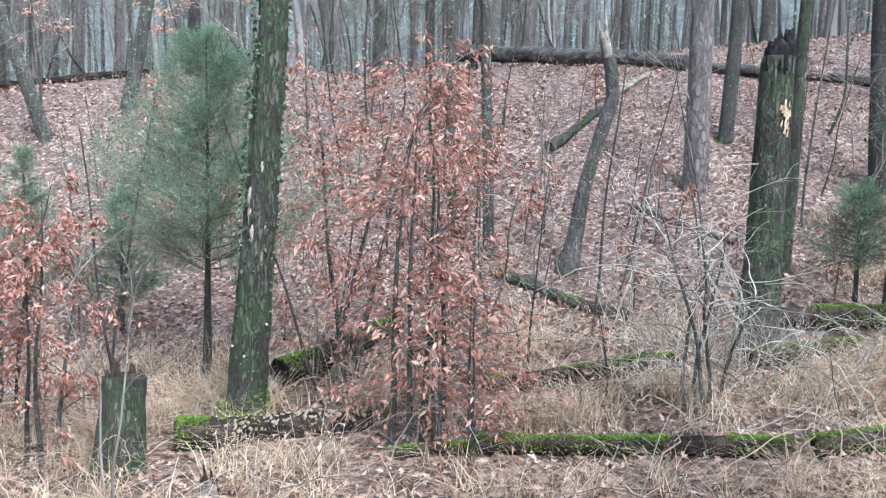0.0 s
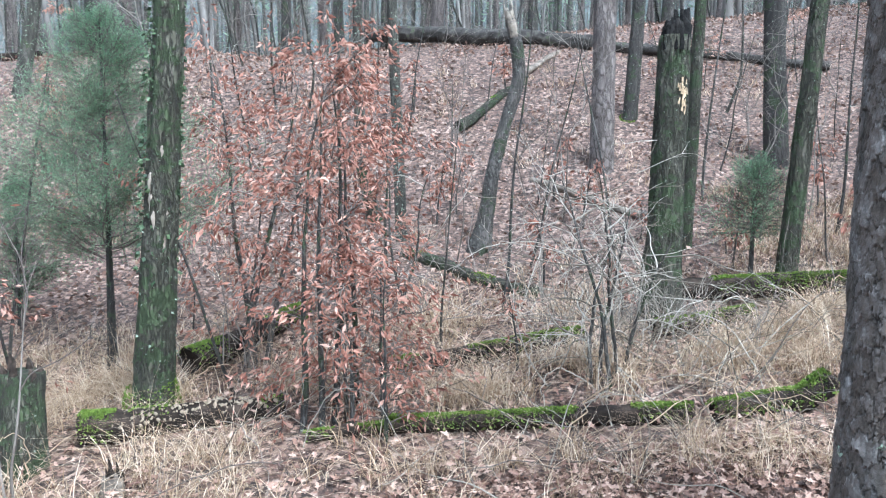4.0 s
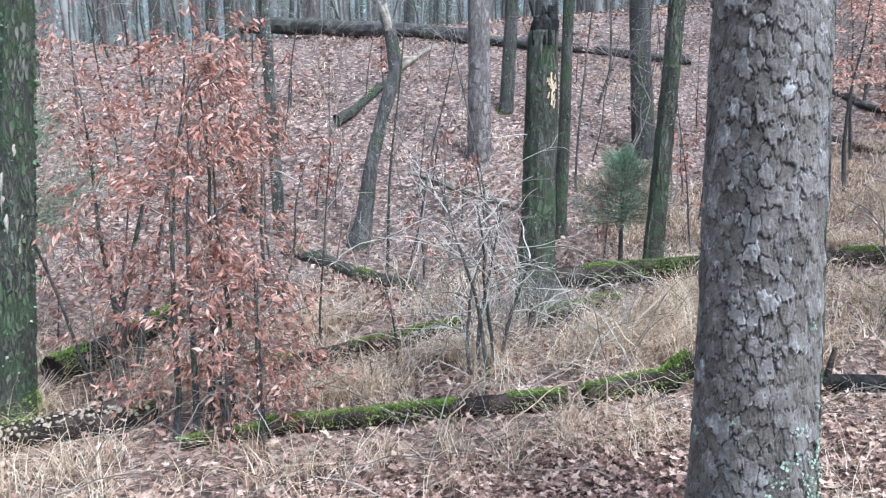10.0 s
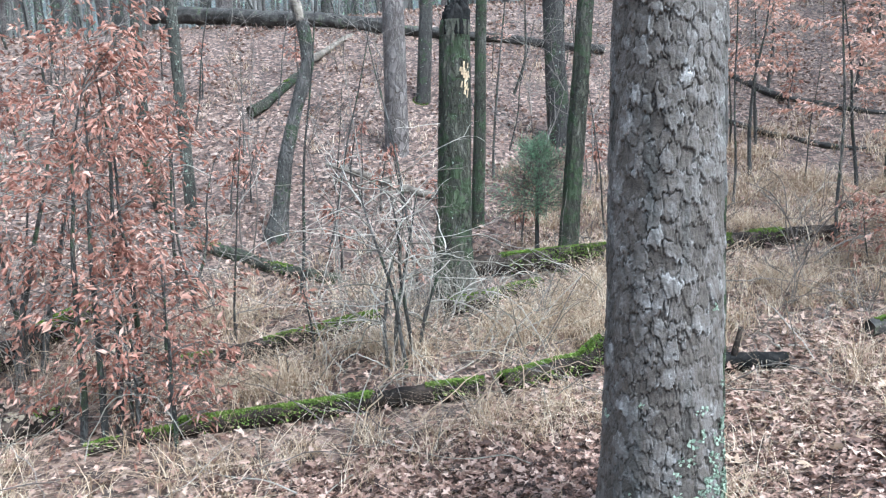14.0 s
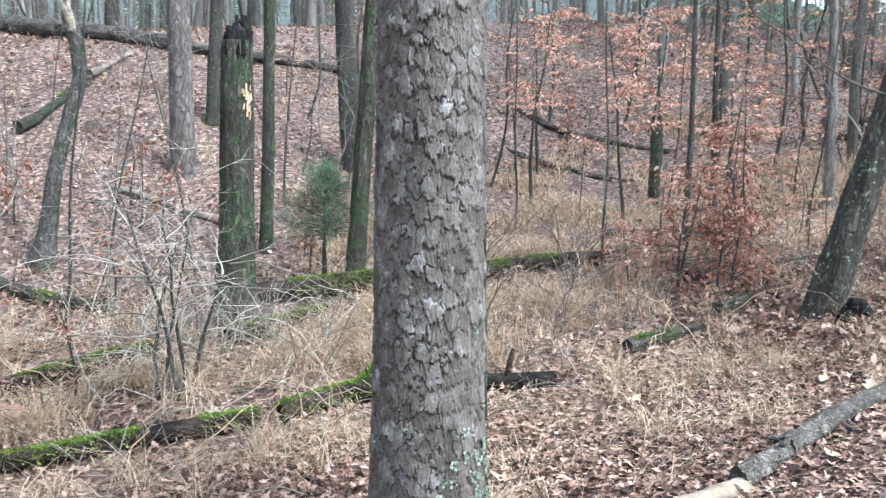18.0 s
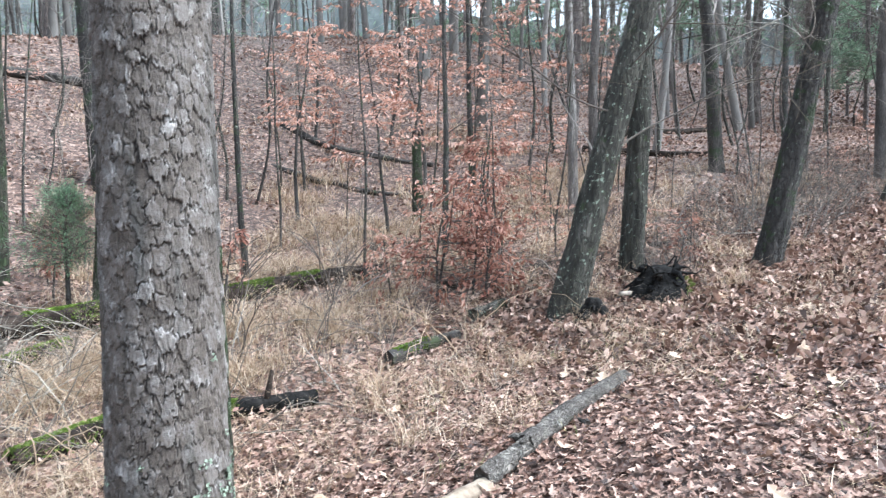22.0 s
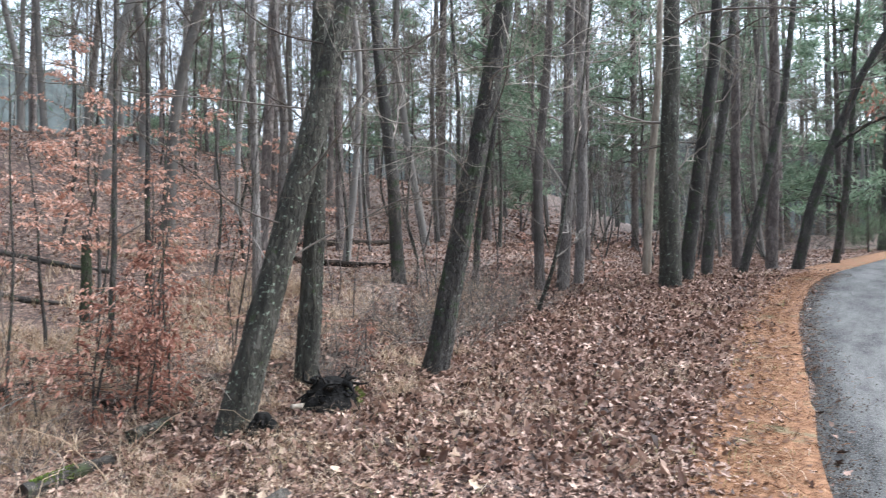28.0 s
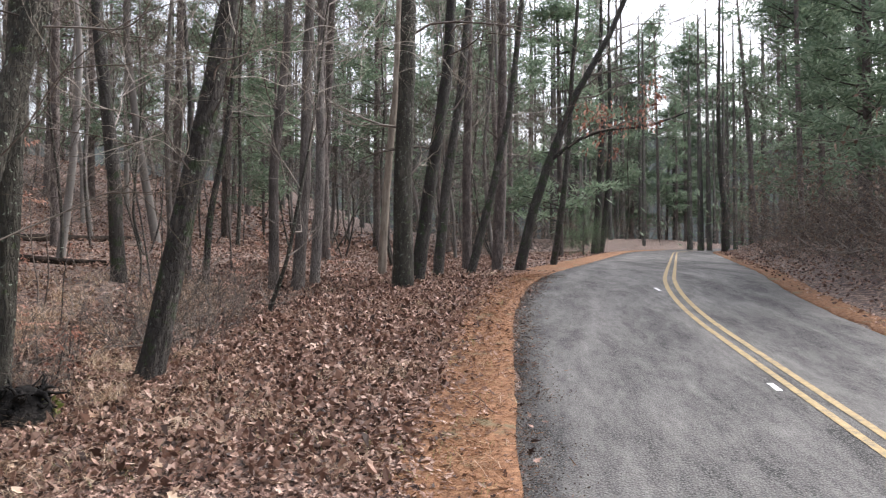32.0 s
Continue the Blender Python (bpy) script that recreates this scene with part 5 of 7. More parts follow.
# ---- young beeches that hold their dead leaves ----
def beech(x, y, height, n_leaf, seed, label, spread=0.7, stems=1, size=0.078, low=0.12, mat=None, tilt=(0.1, 0.9)):
    rr = np.random.RandomState(seed)
    t = thing("beech_sapling", x, y, ground(x, y) - 0.03, label, "sapling", "young trees with copper leaves")
    ends = []
    for k in range(stems):
        B = Build()
        a = rr.uniform(0, 6.28)
        root = np.array([0.12 * k * math.cos(a), 0.12 * k * math.sin(a), 0])
        pts = wander(root, (rr.normal(0, 0.06), rr.normal(0, 0.06), 1), height * (1 - 0.2 * k / max(1, stems)), 9, rr, 0.05, 0.05)
        B.tube(pts, np.linspace(0.008 + 0.007 * height, 0.004, 10), 7, 0.1, rr)
        part("stem", B, BARK_DARK, t)
        Bt = Build()
        for _ in range(int(10 + 5 * height)):
            f = rr.uniform(low, 1.0)
            i0 = min(int(f * 9), 8)
            p = pts[i0] + (pts[i0 + 1] - pts[i0]) * (f * 9 - i0)
            an = rr.uniform(0, 6.28)
            branch(Bt, p, (math.cos(an), math.sin(an), rr.uniform(*tilt)), spread * height * 0.36 * (1.15 - 0.7 * f) * rr.uniform(0.5, 1.2), 0.006, rr, 2, 3, 0.02, 0.2, 3, ends)
        spray = tagged(part("twig_work", Bt, TWIG_DARK, t), kind="stuff")
    idx = rr.randint(0, len(ends), n_leaf)
    P = np.array([ends[q][0] for q in idx]) + rr.normal(0, 0.025, (n_leaf, 3))
    D = np.array([ends[q][1] for q in idx])
    V, F = leaves(P, D / (np.linalg.norm(D, axis=1, keepdims=True) + 1e-9), size * 0.88, rr, 0.36, 1.0, 0.45)
    stuff("leaves", mesh_from("leaves", V, F, False), mat or COPPER, spray, "curled copper brown dead leaves")
    return t


beech(-0.05, 6.15, 2.85, 4200, 201, "young beech with dense copper leaves in the hollow", stems=4, spread=1.0, size=0.072, low=0.04)
beech(-0.7, 7.7, 3.1, 2600, 202, "young beech with copper leaves beside a mossy log", stems=3, spread=1.1, size=0.075)
beech(-2.95, 6.2, 2.1, 1900, 203, "young beech with rusty drooping leaves", stems=3, size=0.075)
beech(-3.7, 7.3, 2.2, 1300, 204, "young beech with rusty leaves", stems=2)
beech(0.08, 6.02, 1.45, 1150, 213, "low beech thick with copper leaves by a mossy log", stems=4, spread=1.0, size=0.075, low=0.05)
beech(0.5, 8.8, 2.3, 800, 205, "slender young beech with copper leaves", stems=1)
beech(1.45, 6.6, 0.75, 40, 206, "knee high seedling with a few copper leaves", stems=1, spread=0.4)

beech(6.95, 5.6, 1.25, 850, 207, "low beech with rusty red drooping leaves", stems=2, spread=1.5, size=0.085, tilt=(-0.1, 0.3))
beech(7.5, 5.15, 0.85, 420, 208, "knee high beech with rusty red leaves", stems=1, spread=1.5, size=0.085, tilt=(-0.1, 0.3))
for x, y, h, n, s in ((7.9, 5.65, 1.2, 650, 215), (8.6, 6.3, 1.5, 800, 216), (7.1, 5.2, 0.9, 420, 217)):
    beech(x, y, h, n, s, "low beech with rusty red drooping leaves", stems=2, spread=1.4, size=0.085, tilt=(-0.1, 0.3))
beech(9.2, 3.85, 0.62, 150, 209, "low brush with rusty red leaves beside the charred stump", stems=2, spread=1.4, size=0.07, tilt=(-0.1, 0.3))


def layered_beech(x, y, height, seed, label, reach=0.9, low=0.3, tiers=13, mat=None):
    """A young beech whose twigs spread in flat tiers, each hung with dead leaves."""
    rr = np.random.RandomState(seed)
    t = thing("beech_sapling", x, y, ground(x, y) - 0.03, label, "sapling", "young trees with copper leaves")
    stem = wander((0, 0, 0), (rr.normal(0, 0.05), rr.normal(0, 0.05), 1), height, 9, rr, 0.06, 0.04)
    B = Build()
    B.tube(stem, np.linspace(0.009 + 0.007 * height, 0.005, 10), 7, 0.1, rr)
    part("stem", B, BARK_DARK, t)
    Bt, P, D = Build(), [], []
    for k in range(tiers):
        f = low + (1 - low) * (k + rr.rand()) / tiers
        i0 = min(int(f * 9), 8)
        p = stem[i0] + (stem[i0 + 1] - stem[i0]) * (f * 9 - i0)
        an = rr.uniform(0, 6.28)
        long = reach * (1.15 - 0.65 * f) * rr.uniform(0.6, 1.25)
        line = wander(p, (math.cos(an), math.sin(an), rr.uniform(0.0, 0.4)), long, 6, rr, 0.1, -0.02)
        Bt.tube(line, np.linspace(0.007, 0.002, 7), 4)
        for q in range(1, 7):
            for turn in (-0.95, 0.95):
                if rr.rand() > 0.85:
                    continue
                a2 = an + turn * rr.uniform(0.7, 1.2)
                way = np.array([math.cos(a2), math.sin(a2), rr.uniform(-0.12, 0.12)])
                l2 = long * 0.5 * (1.1 - 0.1 * q) * rr.uniform(0.5, 1.2)
                tw = wander(line[q], way, l2, 3, rr, 0.14, -0.02)
                Bt.tube(tw, np.linspace(0.003, 0.0015, 4), 3)
                n = int(3 + l2 * 20)
                g = rr.rand(n) * 2.99
                j0 = g.astype(int)
                P.append(tw[j0] + (tw[j0 + 1] - tw[j0]) * (g - j0)[:, None])
                D.append(np.tile(way, (n, 1)))
    spray = stuff("twig_work", Bt, TWIG_DARK, t)
    P, D = np.vstack(P), np.vstack(D)
    V, F = leaves(P, D, 0.075, rr, 0.42, 0.7)
    stuff("leaves", mesh_from("leaves", V, F, False), mat or COPPER_LIT, spray, "curled copper dead leaves lightened as lit")
    return t


beech_protos = [layered_beech(8.6, 8.0, 2.7, 210, "young beech with copper leaves, lightened as lit, in flat tiers", 1.1, 0.35), layered_beech(10.2, 8.9, 3.1, 211, "tall thin beech with copper leaves lightened as lit", 1.0, 0.45, 11), layered_beech(9.3, 6.9, 1.8, 212, "low spreading beech with copper leaves lightened as lit", 1.0, 0.25, 9)]
rb = np.random.RandomState(8)
for x, y, s, k in ((7.4, 6.2, 0.6, 2), (8.3, 9.6, 1.0, 1), (11.4, 9.9, 1.25, 0), (12.4, 8.4, 1.1, 1), (9.4, 10.8, 1.0, 0), (11.2, 7.2, 0.8, 2), (9.0, 5.5, 0.5, 2), (13.4, 10.4, 1.2, 0), (10.8, 12.2, 1.1, 1), (9.9, 4.6, 0.4, 2), (18.5, 4.5, 0.5, 2), (17.0, 2.6, 0.45, 2), (14.6, 3.9, 0.4, 2), (6.6, 5.9, 0.45, 2), (12.0, 11.4, 1.2, 1), (14.3, 8.2, 1.0, 0), (10.0, 7.6, 0.9, 0), (-5.5, 17.2, 0.9, 0), (-3.4, 16.8, 0.8, 1), (-8.2, 17.4, 0.9, 0), (6.2, 13.9, 0.5, 2), (8.0, 14.6, 0.6, 0)):
    copy_thing(beech_protos[k], pose(x, y, ground(x, y) - 0.03, 0, 0, rb.uniform(0, 360)) @ Matrix.Scale(s, 4))


stick_proto = tree("slender_sapling", 6.7, 6.4, 0.036, (0.04, 0.03), 3.2, BARK_DARK, 220, "slender bare sapling with thin twigs", limbs=9, limb_from=0.25, reach=0.7, depth=2, seg=8, step=0.12, split=False)
for x, y in ((5.2, 8.3), (5.9, 9.3), (7.2, 8.6), (7.9, 5.5), (9.1, 7.7), (10.0, 6.2), (10.9, 8.1), (8.7, 9.0), (11.9, 6.3), (12.6, 7.3), (-0.9, 7.0), (-1.0, 8.4), (-2.6, 6.9), (0.9, 7.4), (2.2, 9.6), (-3.2, 8.2), (1.6, 8.1), (12.9, 4.6), (13.6, 4.8), (16.9, 4.8), (11.4, 5.2), (6.2, 11.5), (7.6, 12.2), (-0.2, 9.6), (-2.0, 9.9), (3.4, 10.4), (5.4, 12.6), (-4.2, 10.3), (-3.0, 12.4), (-1.4, 12.9), (-0.6, 11.2), (1.5, 11.6), (2.3, 13.6), (3.1, 9.0), (4.9, 10.9), (5.8, 13.6), (-5.3, 13.2), (-2.2, 14.6), (0.6, 14.9), (7.9, 13.9), (2.7, 11.4), (-1.7, 11.0), (1.0, 13.4)):
    copy_thing(stick_proto, pose(x, y, ground(x, y) - 0.05, rb.normal(0, 7), rb.normal(0, 7), rb.uniform(0, 360)) @ Matrix.Scale(rb.uniform(0.5, 1.15), 4))


under = [tree("understory_tree", 15.5, 7.5, 0.07, (0.05, 0.02), 5.5, BARK_LICHEN, 222, "crooked bare understory tree with fine grey twigs", limbs=13, limb_from=0.15, reach=1.5, depth=4, kids=3, twig_seg=3, seg=6, step=0.16, bend=0.9, limb=0.16, twig=TWIG_DARK, split=False), tree("understory_tree", 18.5, 8.5, 0.06, (-0.04, 0.03), 4.5, BARK_DARK, 223, "low crooked bare tree with fine brown twigs", limbs=12, limb_from=0.1, reach=1.4, depth=4, kids=3, twig_seg=3, seg=6, step=0.16, bend=0.9, limb=0.17, twig=TWIG_DARK, split=False)]
ru = np.random.RandomState(19)
for k in range(78):
    x, y = (ru.uniform(54, 78), ru.uniform(-22, 2)) if k > 63 else ((ru.uniform(12.5, 30), ru.uniform(2.5, 16)) if k < 30 else (ru.uniform(22, 44), ru.uniform(-2, 10)) if k < 46 else (ru.uniform(-9, 11), ru.uniform(9.5, 17)))
    if y > road_left(x) + 2.5 or y < road_left(x) - 8:
        copy_thing(under[k % 2], pose(x, y, ground(x, y) - 0.06, ru.normal(0, 8), ru.normal(0, 8), ru.uniform(0, 360)) @ Matrix.Scale(ru.uniform(0.5, 1.2) * (1.4 if k > 63 else 0.75 if k > 45 else 1), 4))


for k in range(40):
    x, y = ru.uniform(-13, 12), ru.uniform(16.6, 24)
    copy_thing(under[k % 2], pose(x, y, ground(x, y) - 0.06, ru.normal(0, 8), ru.normal(0, 8), ru.uniform(0, 360)) @ Matrix.Scale(ru.uniform(0.55, 1.0), 4))


# ---- evergreens ----
def cedar(x, y, height, width, n, seed, label, bare=0.25):
    rr = np.random.RandomState(seed)
    t = thing("cedar_tree", x, y, ground(x, y) - 0.04, label, "cedar")
    part("trunk", trunk_mesh("trunk", [(0, 0, 0), (0.01, 0, height * 0.5), (0, 0, height * 0.98)], [0.012 + 0.011 * height, 0.02, 0.006], 10, 0.15, 0.08, 0.3, seed), BARK_DARK, t)
    B, P, D = Build(), [], []
    for _ in range(int(26 + 26 * height)):
        f = rr.uniform(bare, 0.98)
        R = width * (1.04 - f) ** 0.95 * min(1.0, (f - bare) * 4 + 0.7) * rr.uniform(0.5, 1.15)
        an = rr.uniform(0, 6.28)
        pts = wander((0, 0, f * height), (math.cos(an), math.sin(an), rr.uniform(-0.05, 0.5)), R, 6, rr, 0.13, 0.04)
        B.tube(pts, np.linspace(0.008, 0.002, 7), 3)
        for q in range(1, 7):
            for _ in range(5):
                way = (pts[q] - pts[q - 1]) / np.linalg.norm(pts[q] - pts[q - 1]) + rr.normal(0, 0.55, 3) + (0, 0, 0.12)
                tw = wander(pts[q] + rr.normal(0, 0.02, 3), way, R * rr.uniform(0.16, 0.4) + 0.05, 3, rr, 0.2, 0.04)
                B.tube(tw, np.linspace(0.002, 0.001, 4), 3)
                k = max(4, int(n * (0.35 + R) / 1000))
                g = rr.rand(k) * 2.99
                i0 = g.astype(int)
                P.append(tw[i0] + (tw[i0 + 1] - tw[i0]) * (g - i0)[:, None] + rr.normal(0, 0.035, (k, 3)))
                D.append(np.tile(tw[-1] - tw[0], (k, 1)) / np.linalg.norm(tw[-1] - tw[0]) * 0.9 + rr.normal(0, 0.5, (k, 3)))
    stuff("twig_work", B, TWIG_DARK, t)
    P, D = np.vstack(P), np.vstack(D)
    V, F = flakes(P, D, 0.055, rr, 0.085)
    stuff("foliage", mesh_from("foliage", V, F, False), CEDAR, t, "soft dull green sprays")
    return t


cedar(-2.2, 8.1, 3.4, 2.1, 16000, 301, "green young cedar with a thin dark trunk", 0.3)
cedar(-5.2, 10.6, 2.1, 0.8, 12000, 302, "low green cedar bush on the slope", 0.15)
cedar(-3.6, 9.6, 1.7, 0.75, 11000, 305, "low green cedar bush behind the saplings", 0.25)
cedar(4.15, 7.97, 1.4, 0.95, 3200, 303, "small dusty green cedar on a thin stem", 0.45)

cedar(42, -4.3, 2.5, 1.9, 9000, 306, "dark evergreen bush beside the bend of the road", 0.08)

# ---- background woods: a few kinds of tree, each copied over the slope ----
def far_tree(seed, height, dia, bark, label, limbs, name="forest_tree"):
    t = tree(name, 60 + seed, 90, dia, (0, 0), height, bark, seed, label, limbs=limbs, limb_from=0.14, bend=1.3, seg=10, relief=0.04, flare=0.25, top=0.25, reach=2.8, depth=3, kids=3, twig_seg=3, step=0.35, split=False)
    rr = np.random.RandomState(seed + 5)
    tips = np.vstack([c.data.vertices[q].co for c in t.children if c.name.startswith("crown") for q in rr.randint(0, len(c.data.vertices), 1300)])
    V, F = flakes(tips, rr.normal(0, 1, (1300, 3)) + (0, 0, 0.7), 0.8, rr, 0.022)
    tagged(part("twig_haze", mesh_from("twig_haze", V, F, False), TWIG_DARK, t, "fine bare twigs"), kind="stuff")
    return t


def far_pine(seed, height, dia, label, n=2200, low=0.42, reach=2.9, flat=False):
    rr = np.random.RandomState(seed)
    t = thing("forest_pine", 60 + seed, 95, ground(60 + seed, 95) - 0.08, label, "pine", "pines in the woods behind")
    part("trunk", trunk_mesh("trunk", [(0, 0, 0), (0.05, 0.03, height * 0.5), (0, 0.1, height)], [dia / 2, dia * 0.38, 0.03], 10, 0.3, 0.04, 0.25, seed), BARK_PINE_FAR, t)
    B, P, D = Build(), [], []
    for _ in range(38):
        f = rr.uniform(low, 1.0)
        an = rr.uniform(0, 6.28)
        R = (reach * (1.15 - f) + 0.4) * rr.uniform(0.5, 1.1)
        pts = wander((0, 0, f * height), (math.cos(an), math.sin(an), rr.uniform(-0.05, 0.35)), R, 5, rr, 0.15, 0.03)
        B.tube(pts, np.linspace(0.03, 0.008, 6), 4)
        k = int(n / 38)
        q = 2 + rr.rand(k) * 2.99
        i0 = q.astype(int)
        P.append(pts[i0] + (pts[i0 + 1] - pts[i0]) * (q - i0)[:, None] + rr.normal(0, 1, (k, 3)) * ((0.3, 0.3, 0.07) if flat else (0.16, 0.16, 0.16)))
        D.append(rr.normal(0, 0.7, (k, 3)) * (1, 1, 0.35 if flat else 1) + (0, 0, 0.25 if flat else 0.4))
    tagged(part("limb_work", B, BARK_DARK, t), kind="stuff")
    V, F = flakes(np.vstack(P), np.vstack(D), 0.38, rr, 0.16)
    stuff("crown", mesh_from("crown", V, F, False), NEEDLE, t, "dull green needle tufts")
    return t


protos = [far_tree(401, 15, 0.2, HAZED_BARK, "grey brown bare tree in the woods", 9), far_tree(402, 17, 0.25, HAZED_BARK, "grey bare tree in the woods", 8), far_tree(403, 13, 0.14, HAZED_BARK, "slim grey bare tree in the woods", 10), far_tree(404, 11, 0.11, BARK_LICHEN, "thin pale flecked tree in the woods", 9)]
pines = [far_pine(411, 17, 0.26, "tall pine with a thin high crown"), far_pine(412, 20, 0.31, "tall pine with a thin high crown"), far_pine(413, 14, 0.2, "slim pine with a thin high crown")]
for o in protos + pines:
    for c in (o, *o.children_recursive):
        tagged(c, group="trees in the woods behind") if c is o else None
bank_pines = [far_pine(421, 12, 0.24, "pine with low hanging green boughs", 5200, 0.12, 2.6, True), far_pine(422, 16, 0.3, "pine with low hanging green boughs", 5600, 0.15, 3.0, True)]
rf = np.random.RandomState(17)
taken = []


def free(x, y, gap):
    left = road_left(x)
    if left - ROAD_W * 1.3 - 1.0 < y < left + 1.6:
        return False
    if any((x - a) ** 2 + (y - b) ** 2 < gap * gap for a, b in taken):
        return False
    taken.append((x, y))
    return True


def plant(count, xr, yr, pine_share, gap, keep=lambda x, y: True, size=1.0):
    made = tries = 0
    while made < count and tries < count * 60:
        tries += 1
        x, y = rf.uniform(*xr), rf.uniform(*yr)
        if not keep(x, y) or not free(x, y, gap):
            continue
        src = pines[rf.randint(3)] if rf.rand() < pine_share else protos[rf.choice(4, p=[0.3, 0.2, 0.3, 0.2])]
        s = size * rf.uniform(0.8, 1.2)
        copy_thing(src, pose(x, y, ground(x, y) - 0.1, rf.normal(0, 1.7), rf.normal(0, 1.7), rf.uniform(0, 360)) @ Matrix.Scale(s, 4))
        made += 1


plant(16, (-26, 16), (18.5, 28), 0.1, 1.6)
plant(46, (-34, 22), (24, 48), 0.35, 1.5, size=0.8)
plant(60, (-24, 16), (19, 36), 0.25, 1.0, size=0.62)
plant(55, (-40, 40), (28, 55), 0.45, 2.2)
plant(30, (14, 26), (7, 22), 0.15, 1.8, lambda x, y: y > 6.5 + 0.25 * (x - 14) or x > 20)
plant(62, (23, 60), (-1, 30), 0.25, 2.0, lambda x, y: y > road_left(x) + 2.0 and (y < 0.3 * x or rf.rand() < 0.6))
plant(24, (50, 95), (-40, 30), 0.6, 2.6)
plant(14, (36, 62), (-34, -6), 0.65, 2.2)
plant(8, (54, 88), (-26, 6), 0.6, 2.2, size=1.2)
plant(16, (12, 60), (-26, -6.5), 0.3, 2.0, lambda x, y: y < road_left(x) - ROAD_W - 2.2)
for x, y in ((45.0, -12.9), (18, -9.6), (21, -10.6), (24, -10.3), (26, -11), (29, -10.2), (32, -12), (33, -10.9), (37, -13.5), (40, -12.6), (43, -15.5), (36, -16), (52, -17), (56, -15), (60, -19), (22, -12.5), (27.5, -8.9), (31, -14), (20, -13.5), (34.5, -13), (46, -17.5), (50, 3), (42, 0.5), (30, 9.5), (36, 5.0), (27, 13), (39, -3.0), (53, -2.0)):
    if free(x, y, 1.0):
        copy_thing(bank_pines[int(x + y) % 2], pose(x, y, ground(x, y) - 0.1, 0, 0, rf.uniform(0, 360)) @ Matrix.Scale(rf.uniform(0.85, 1.2), 4))
# unseen trees behind and left of the camera, added to close off the light
plant(26, (-30, 8), (-30, -9), 0.5, 3.0)
plant(8, (-30, -9), (0, 16), 0.3, 3.0)
for k in range(45):
    x, y = (rf.uniform(53, 84), rf.uniform(-26, 4)) if k < 23 else (rf.uniform(26, 52), rf.uniform(1, 30))
    if y > road_left(x) + 3 + 0.1 * k % 5 or x > 53:
        if free(x, y, 1.8 if k < 23 else 1.2):
            copy_thing(bank_pines[k % 2], pose(x, y, ground(x, y) - 0.2, 0, 0, rf.uniform(0, 360)) @ Matrix.Scale(rf.uniform(0.7, 1.3) if k < 23 else rf.uniform(0.45, 0.95), 4))
for k in range(18):
    x = rf.uniform(63, 90)
    y = -0.7 - (x - 1) * math.tan(radians(rf.uniform(5, 17)))
    if (y > road_left(x) + 2.5 or y < road_left(x) - 9) and free(x, y, 1.4):
        copy_thing(bank_pines[k % 2], pose(x, y, ground(x, y) - 0.2, 0, 0, rf.uniform(0, 360)) @ Matrix.Scale(rf.uniform(1.0, 1.7), 4))
for o in protos + pines + bank_pines:
    x, y = 70 + rf.uniform(0, 25), 20 + rf.uniform(0, 25)
    o.matrix_basis = pose(x, y, ground(x, y) - 0.1)
# far woods as one distant ring of upright stems and tufts
Bf, Pf, Df, Pt = Build(), [], [], []
for _ in range(1100):
    an = rf.uniform(-1.2, 2.6)
    R = rf.uniform(55, 125)
    if 0.3 < an < 0.95 and rf.rand() < 0.6:
        continue
    x, y = R * math.cos(an), R * math.sin(an)
    z = ground(x, y)
    h = rf.uniform(12, 24)
    Bf.tube([(x, y, z - 0.5), (x + rf.normal(0, 0.3), y, z + h)], [rf.uniform(0.1, 0.26), 0.05], 5)
    Pt.append((x, y, z, h))
Pt = np.array(Pt)
far = tagged(new("far_woods"), "distant wall of bare trunks and dull green pines", "woods", kind="stuff")
part("stems", Bf, BARK_DARK, far)
k = rf.randint(0, len(Pt), 60000)
spot = Pt[k, :3] + np.column_stack([rf.normal(0, 1.7, (60000, 2)), Pt[k, 3] * rf.uniform(0.02, 1.08, 60000)])
V, F = flakes(spot[:34000], rf.normal(0, 1, (34000, 3)), 0.6, rf, 0.22)
part("tufts", mesh_from("tufts", V, F, False), NEEDLE, far)
V, F = flakes(spot[34000:], rf.normal(0, 1, (26000, 3)) + (0, 0, 0.8), 2.2, rf, 0.03)
part("twig_haze", mesh_from("twig_haze", V, F, False), BARK, far)


